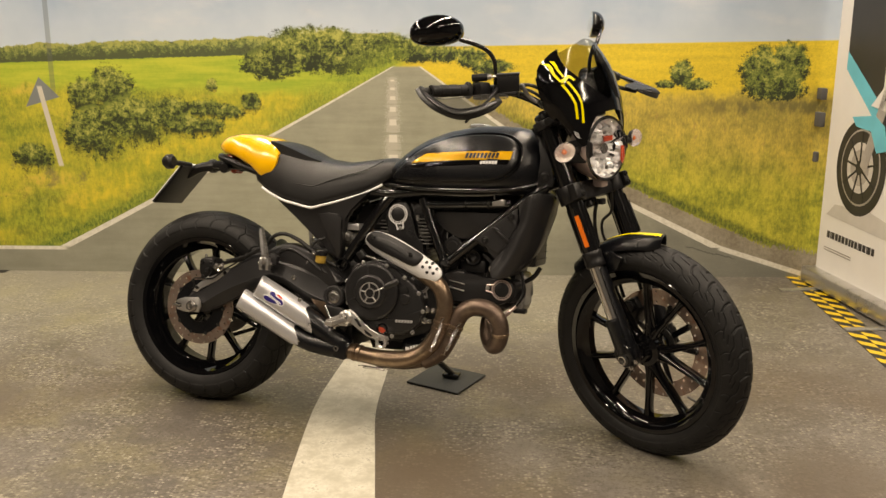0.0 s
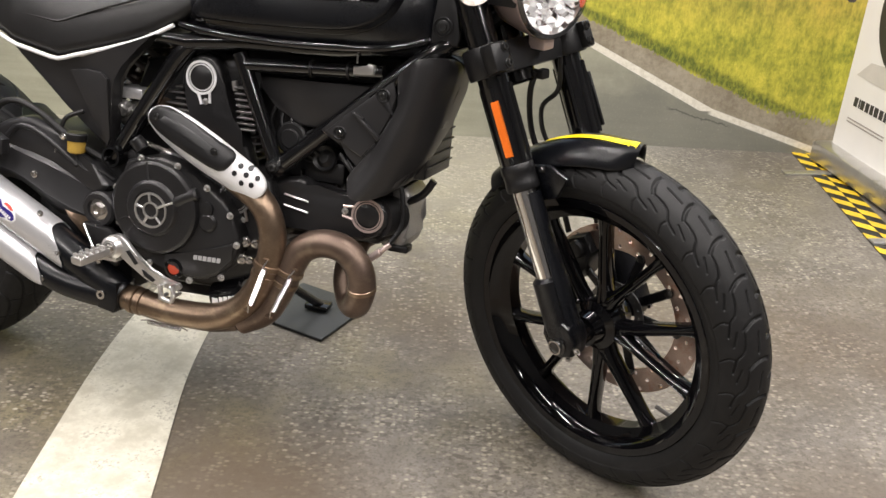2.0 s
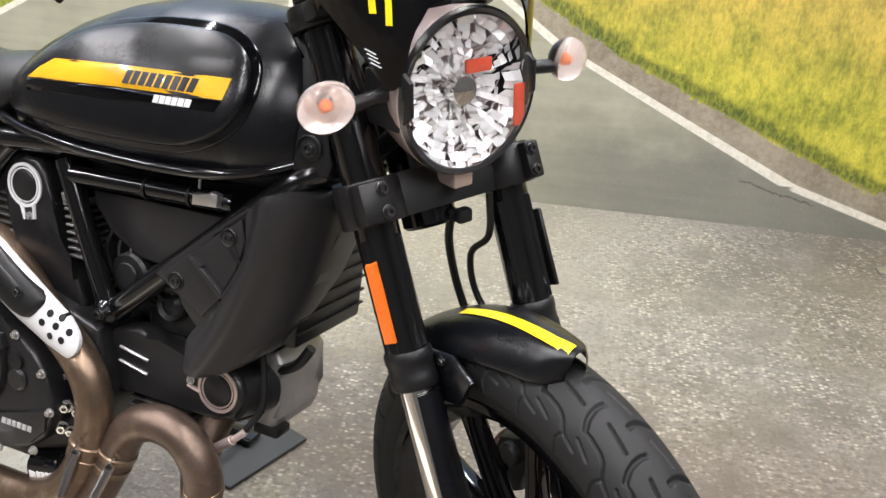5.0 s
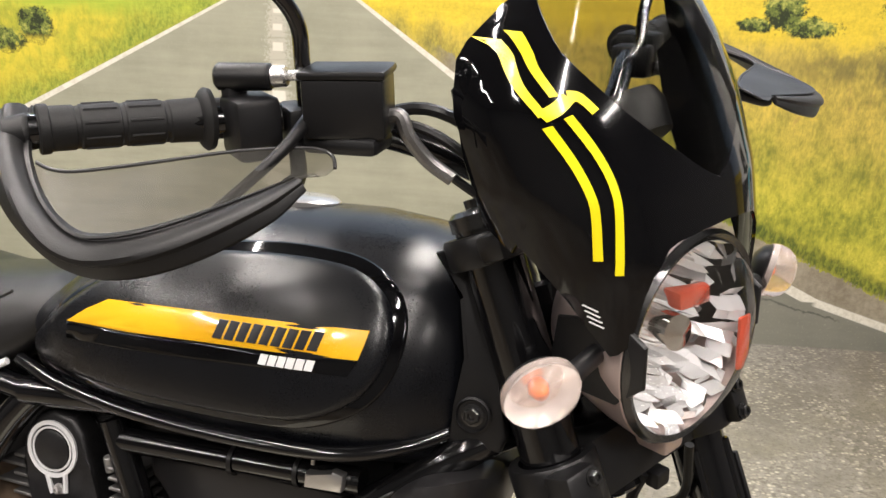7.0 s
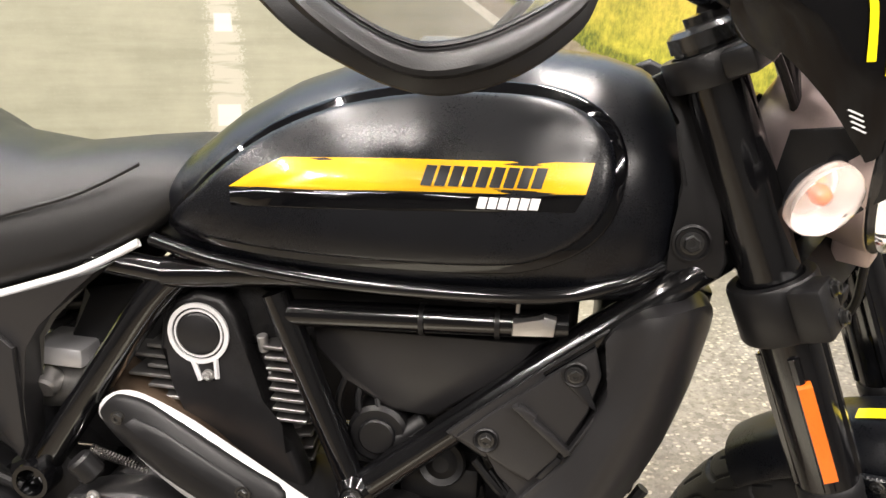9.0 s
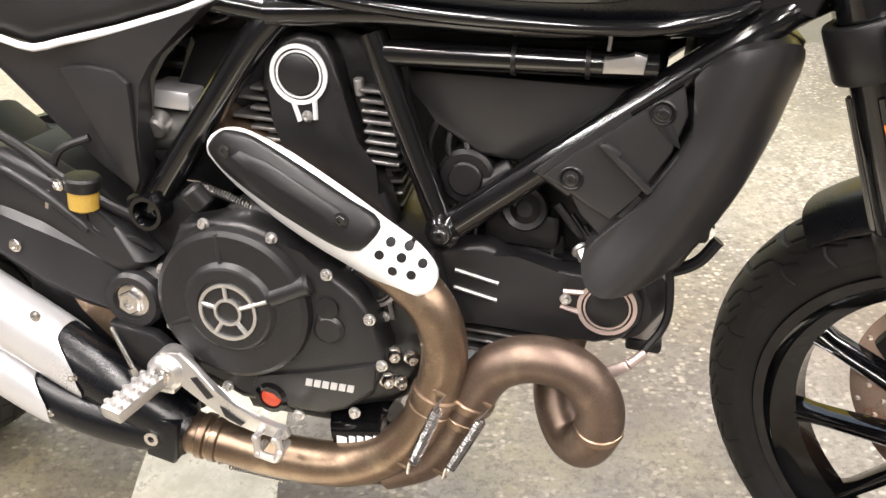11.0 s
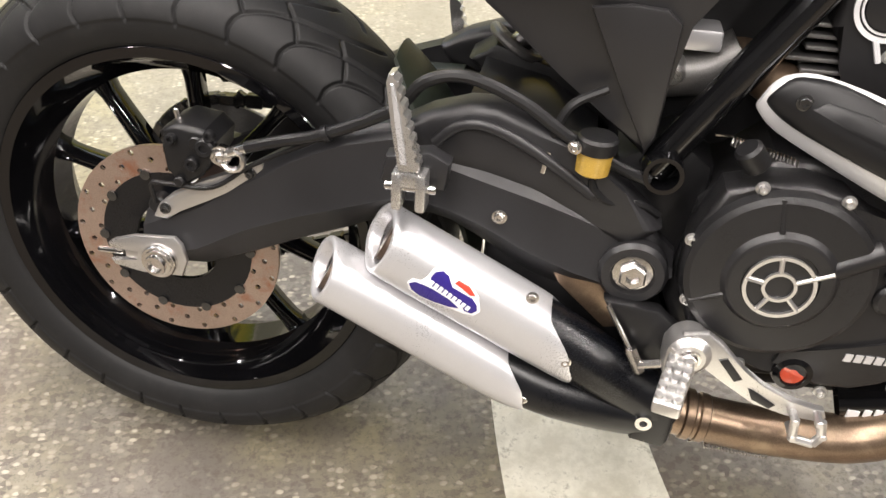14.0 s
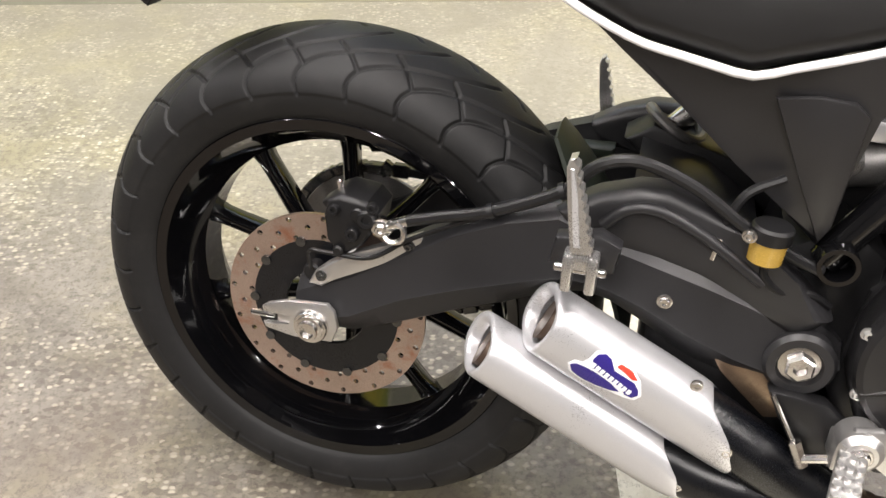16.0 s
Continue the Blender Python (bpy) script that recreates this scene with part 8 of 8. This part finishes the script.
GREY_PRINT = surface("grey banner print", (0.36, 0.33, 0.3), 0.45, vary=0.2, relief=0.0)
TYRE_PRINT = surface("black tyre print", (0.03, 0.028, 0.026), 0.5, vary=0.3, relief=0.0)
SHADOW_PRINT = surface("pale grey banner print", (0.55, 0.52, 0.48), 0.5, vary=0.1, relief=0.0)
link("base", box(-0.03, 0.9, -0.05, 0.09, 0.01, 0.085, 0.012), ALLOY, ban, "bare alloy cassette base")
for x in (0.12, 0.72):
    link("foot", box(x - 0.02, x + 0.02, -0.22, 0.2, 0.0, 0.008, 0.003), ALLOY, ban)
link("sheet", box(0.0, 0.86, 0.015, 0.018, 0.08, 2.0, 0), WHITE_PRINT, ban, "white printed sheet")
link("top_rail", box(-0.005, 0.865, 0.005, 0.03, 1.995, 2.02, 0.004), ALLOY, ban)
link("pole", rod((0.43, 0.05, 0.05), (0.43, 0.03, 2.0), 0.009, 12), ALLOY, ban)


def print_shape(name, pts, mat, lift, label=""):
    return link(name, prism(pts, 0.015 - lift - 0.0006, 0.0149 - lift + 0.0006, 0), mat, ban, label)


print_shape("picture", [(0.1, 2.0), (0.86, 2.0), (0.86, 0.78), (0.42, 0.78), (0.34, 0.86), (0.1, 1.05)], DARK_PRINT, 0.001, "dark picture field")
print_shape("picture", [(0.1, 1.05), (0.34, 0.86), (0.42, 0.78), (0.42, 0.86), (0.36, 0.94), (0.1, 1.13)], CYAN_PRINT, 0.002, "cyan band")
wc, wz = 0.3, 0.62
ring_pts = lambda r, k=1.0: [(wc + r * math.cos(a), wz + r * k * math.sin(a)) for a in np.linspace(0, 2 * math.pi, 32, endpoint=False)]
print_shape("picture", [(0.05, 0.36), (0.6, 0.34), (0.7, 0.39), (0.4, 0.44), (0.12, 0.42)], SHADOW_PRINT, 0.001)
print_shape("picture", ring_pts(0.2, 1.1), TYRE_PRINT, 0.002, "printed tyre")
print_shape("picture", ring_pts(0.158, 1.1), GREY_PRINT, 0.003)
print_shape("picture", ring_pts(0.15, 1.1), DARK_PRINT, 0.0036)
print_shape("picture", ring_pts(0.105, 1.1), SHADOW_PRINT, 0.0042)
print_shape("picture", ring_pts(0.075, 1.1), GREY_PRINT, 0.0048)
for k in range(9):
    a = 2 * math.pi * k / 9 + 0.2
    c_, s_ = math.cos(a), math.sin(a) * 1.1
    print_shape("picture", [(wc + c_ * 0.02 - s_ * 0.006, wz + s_ * 0.02 + c_ * 0.006), (wc + c_ * 0.15 - s_ * 0.004, wz + s_ * 0.15 + c_ * 0.004), (wc + c_ * 0.15 + s_ * 0.004, wz + s_ * 0.15 - c_ * 0.004), (wc + c_ * 0.02 + s_ * 0.006, wz + s_ * 0.02 - c_ * 0.006)], TYRE_PRINT, 0.0054)
print_shape("picture", ring_pts(0.03, 1.1), TYRE_PRINT, 0.0058)
print_shape("picture", [(0.3, 0.63), (0.35, 0.6), (0.58, 1.2), (0.52, 1.22)], GREY_PRINT, 0.006)
print_shape("picture", [(0.2, 0.84), (0.38, 0.86), (0.46, 0.82), (0.5, 0.72), (0.42, 0.7), (0.36, 0.79), (0.24, 0.8)], CYAN_PRINT, 0.007)
print_shape("picture", [(0.34, 0.9), (0.42, 0.98), (0.42, 1.1), (0.56, 1.38), (0.86, 1.5), (0.86, 0.9), (0.6, 0.86)], WHITE_PRINT, 0.006)
print_shape("picture", [(0.44, 0.93), (0.6, 1.12), (0.74, 1.14), (0.74, 0.95), (0.58, 0.9)], TYRE_PRINT, 0.008)
for i, (a, b) in enumerate(((0.5, 0.99), (0.6, 1.03))):
    print_shape("picture", [(a + 0.018 * math.cos(t), b + 0.03 * math.sin(t)) for t in np.linspace(0, 2 * math.pi, 16, endpoint=False)], WHITE_PRINT, 0.009)
print_shape("picture", [(0.44, 1.22), (0.5, 1.3), (0.52, 1.22), (0.48, 1.16)], GREY_PRINT, 0.008)
x = 0.075
for w in (0.03, 0.01, 0.03, 0.028, 0.026, 0.03, 0.028, 0.02, 0.024, 0.028, 0.008, 0.026, 0.03, 0.008, 0.028, 0.026):
    print_shape("print", [(x, 0.252), (x + w * 0.8, 0.252), (x + w * 0.8, 0.285), (x, 0.285)], DARK_PRINT, 0.001)
    x += w + 0.002
for k in range(2):
    print_shape("print", [(0.06, 0.2 - 0.012 * k), (0.3, 0.2 - 0.012 * k), (0.3, 0.205 - 0.012 * k), (0.06, 0.205 - 0.012 * k)], GREY_PRINT, 0.001)

# small shop things showing behind the banner's edge
shelf = thing("wall_bracket", WALL @ pose(2.055, -0.03, 0.5), "small white and grey fittings on the wall", "wall fitting")
link("box", box(0.002, 0.03, -0.04, 0.03, 0.27, 0.34, 0.005), PLASTER, shelf)
link("box", box(0.002, 0.03, -0.035, 0.03, 0.4, 0.455, 0.005), PLASTER, shelf)
link("knob", rod((0.008, -0.02, 0.1), (0.008, -0.02, 0.15), 0.014, 16, 0.004), PLASTER, shelf)

# hazard tape along the foot of the banners: dark strip with yellow slanted pieces
TAPE_DARK = surface("black tape", (0.02, 0.019, 0.017), 0.45, vary=0.3, relief=0.1)
TAPE_YELLOW = surface("yellow tape", (0.72, 0.5, 0.03), 0.45, vary=0.15, relief=0.1)


def tape(m, length, label):
    t = thing("floor_tape", m, label, "floor tape")
    link("strip", box(0, length, -0.055, 0.055, 0.0005, 0.0022, 0), TAPE_DARK, t)
    n = int(length / 0.1)
    for i in range(n):
        for k in (0, 1):
            a = 0.1 * i + (0.012 if k else 0.0)
            y0, y1 = (-0.055, 0.0) if k else (0.0, 0.055)
            bm = bmesh.new()
            bm.faces.new([bm.verts.new(p) for p in ((a, y0, 0.0036), (a + 0.048, y0, 0.0036), (a + 0.088, y1, 0.0036), (a + 0.04, y1, 0.0036))])
            link("yellow_block", bm, TAPE_YELLOW, t)
    return t


tape(pose(1.95, 2.32, 0, 0, 0, -76), 1.7, "black and yellow hazard tape on the floor beside the banner")
tape(pose(-2.3, 0.99, 0, 0, 0, 15), 0.36, "short end of black and yellow hazard tape")
# white post of a second stand at the edge of the mural
post = thing("banner_stand", pose(-2.03, 1.02, 0, 0, 0, 17), "white edge of a second roll-up banner stand", "banner stand")
link("base", box(-0.8, 0.0, -0.06, 0.06, 0.0, 0.09, 0.01), BLACK_PLASTIC, post)
link("sheet", box(-0.78, -0.012, -0.004, 0.0, 0.08, 2.0, 0), WHITE_PRINT, post)
link("top_rail", box(-0.785, -0.007, -0.012, 0.012, 1.99, 2.015, 0.004), ALLOY, post)
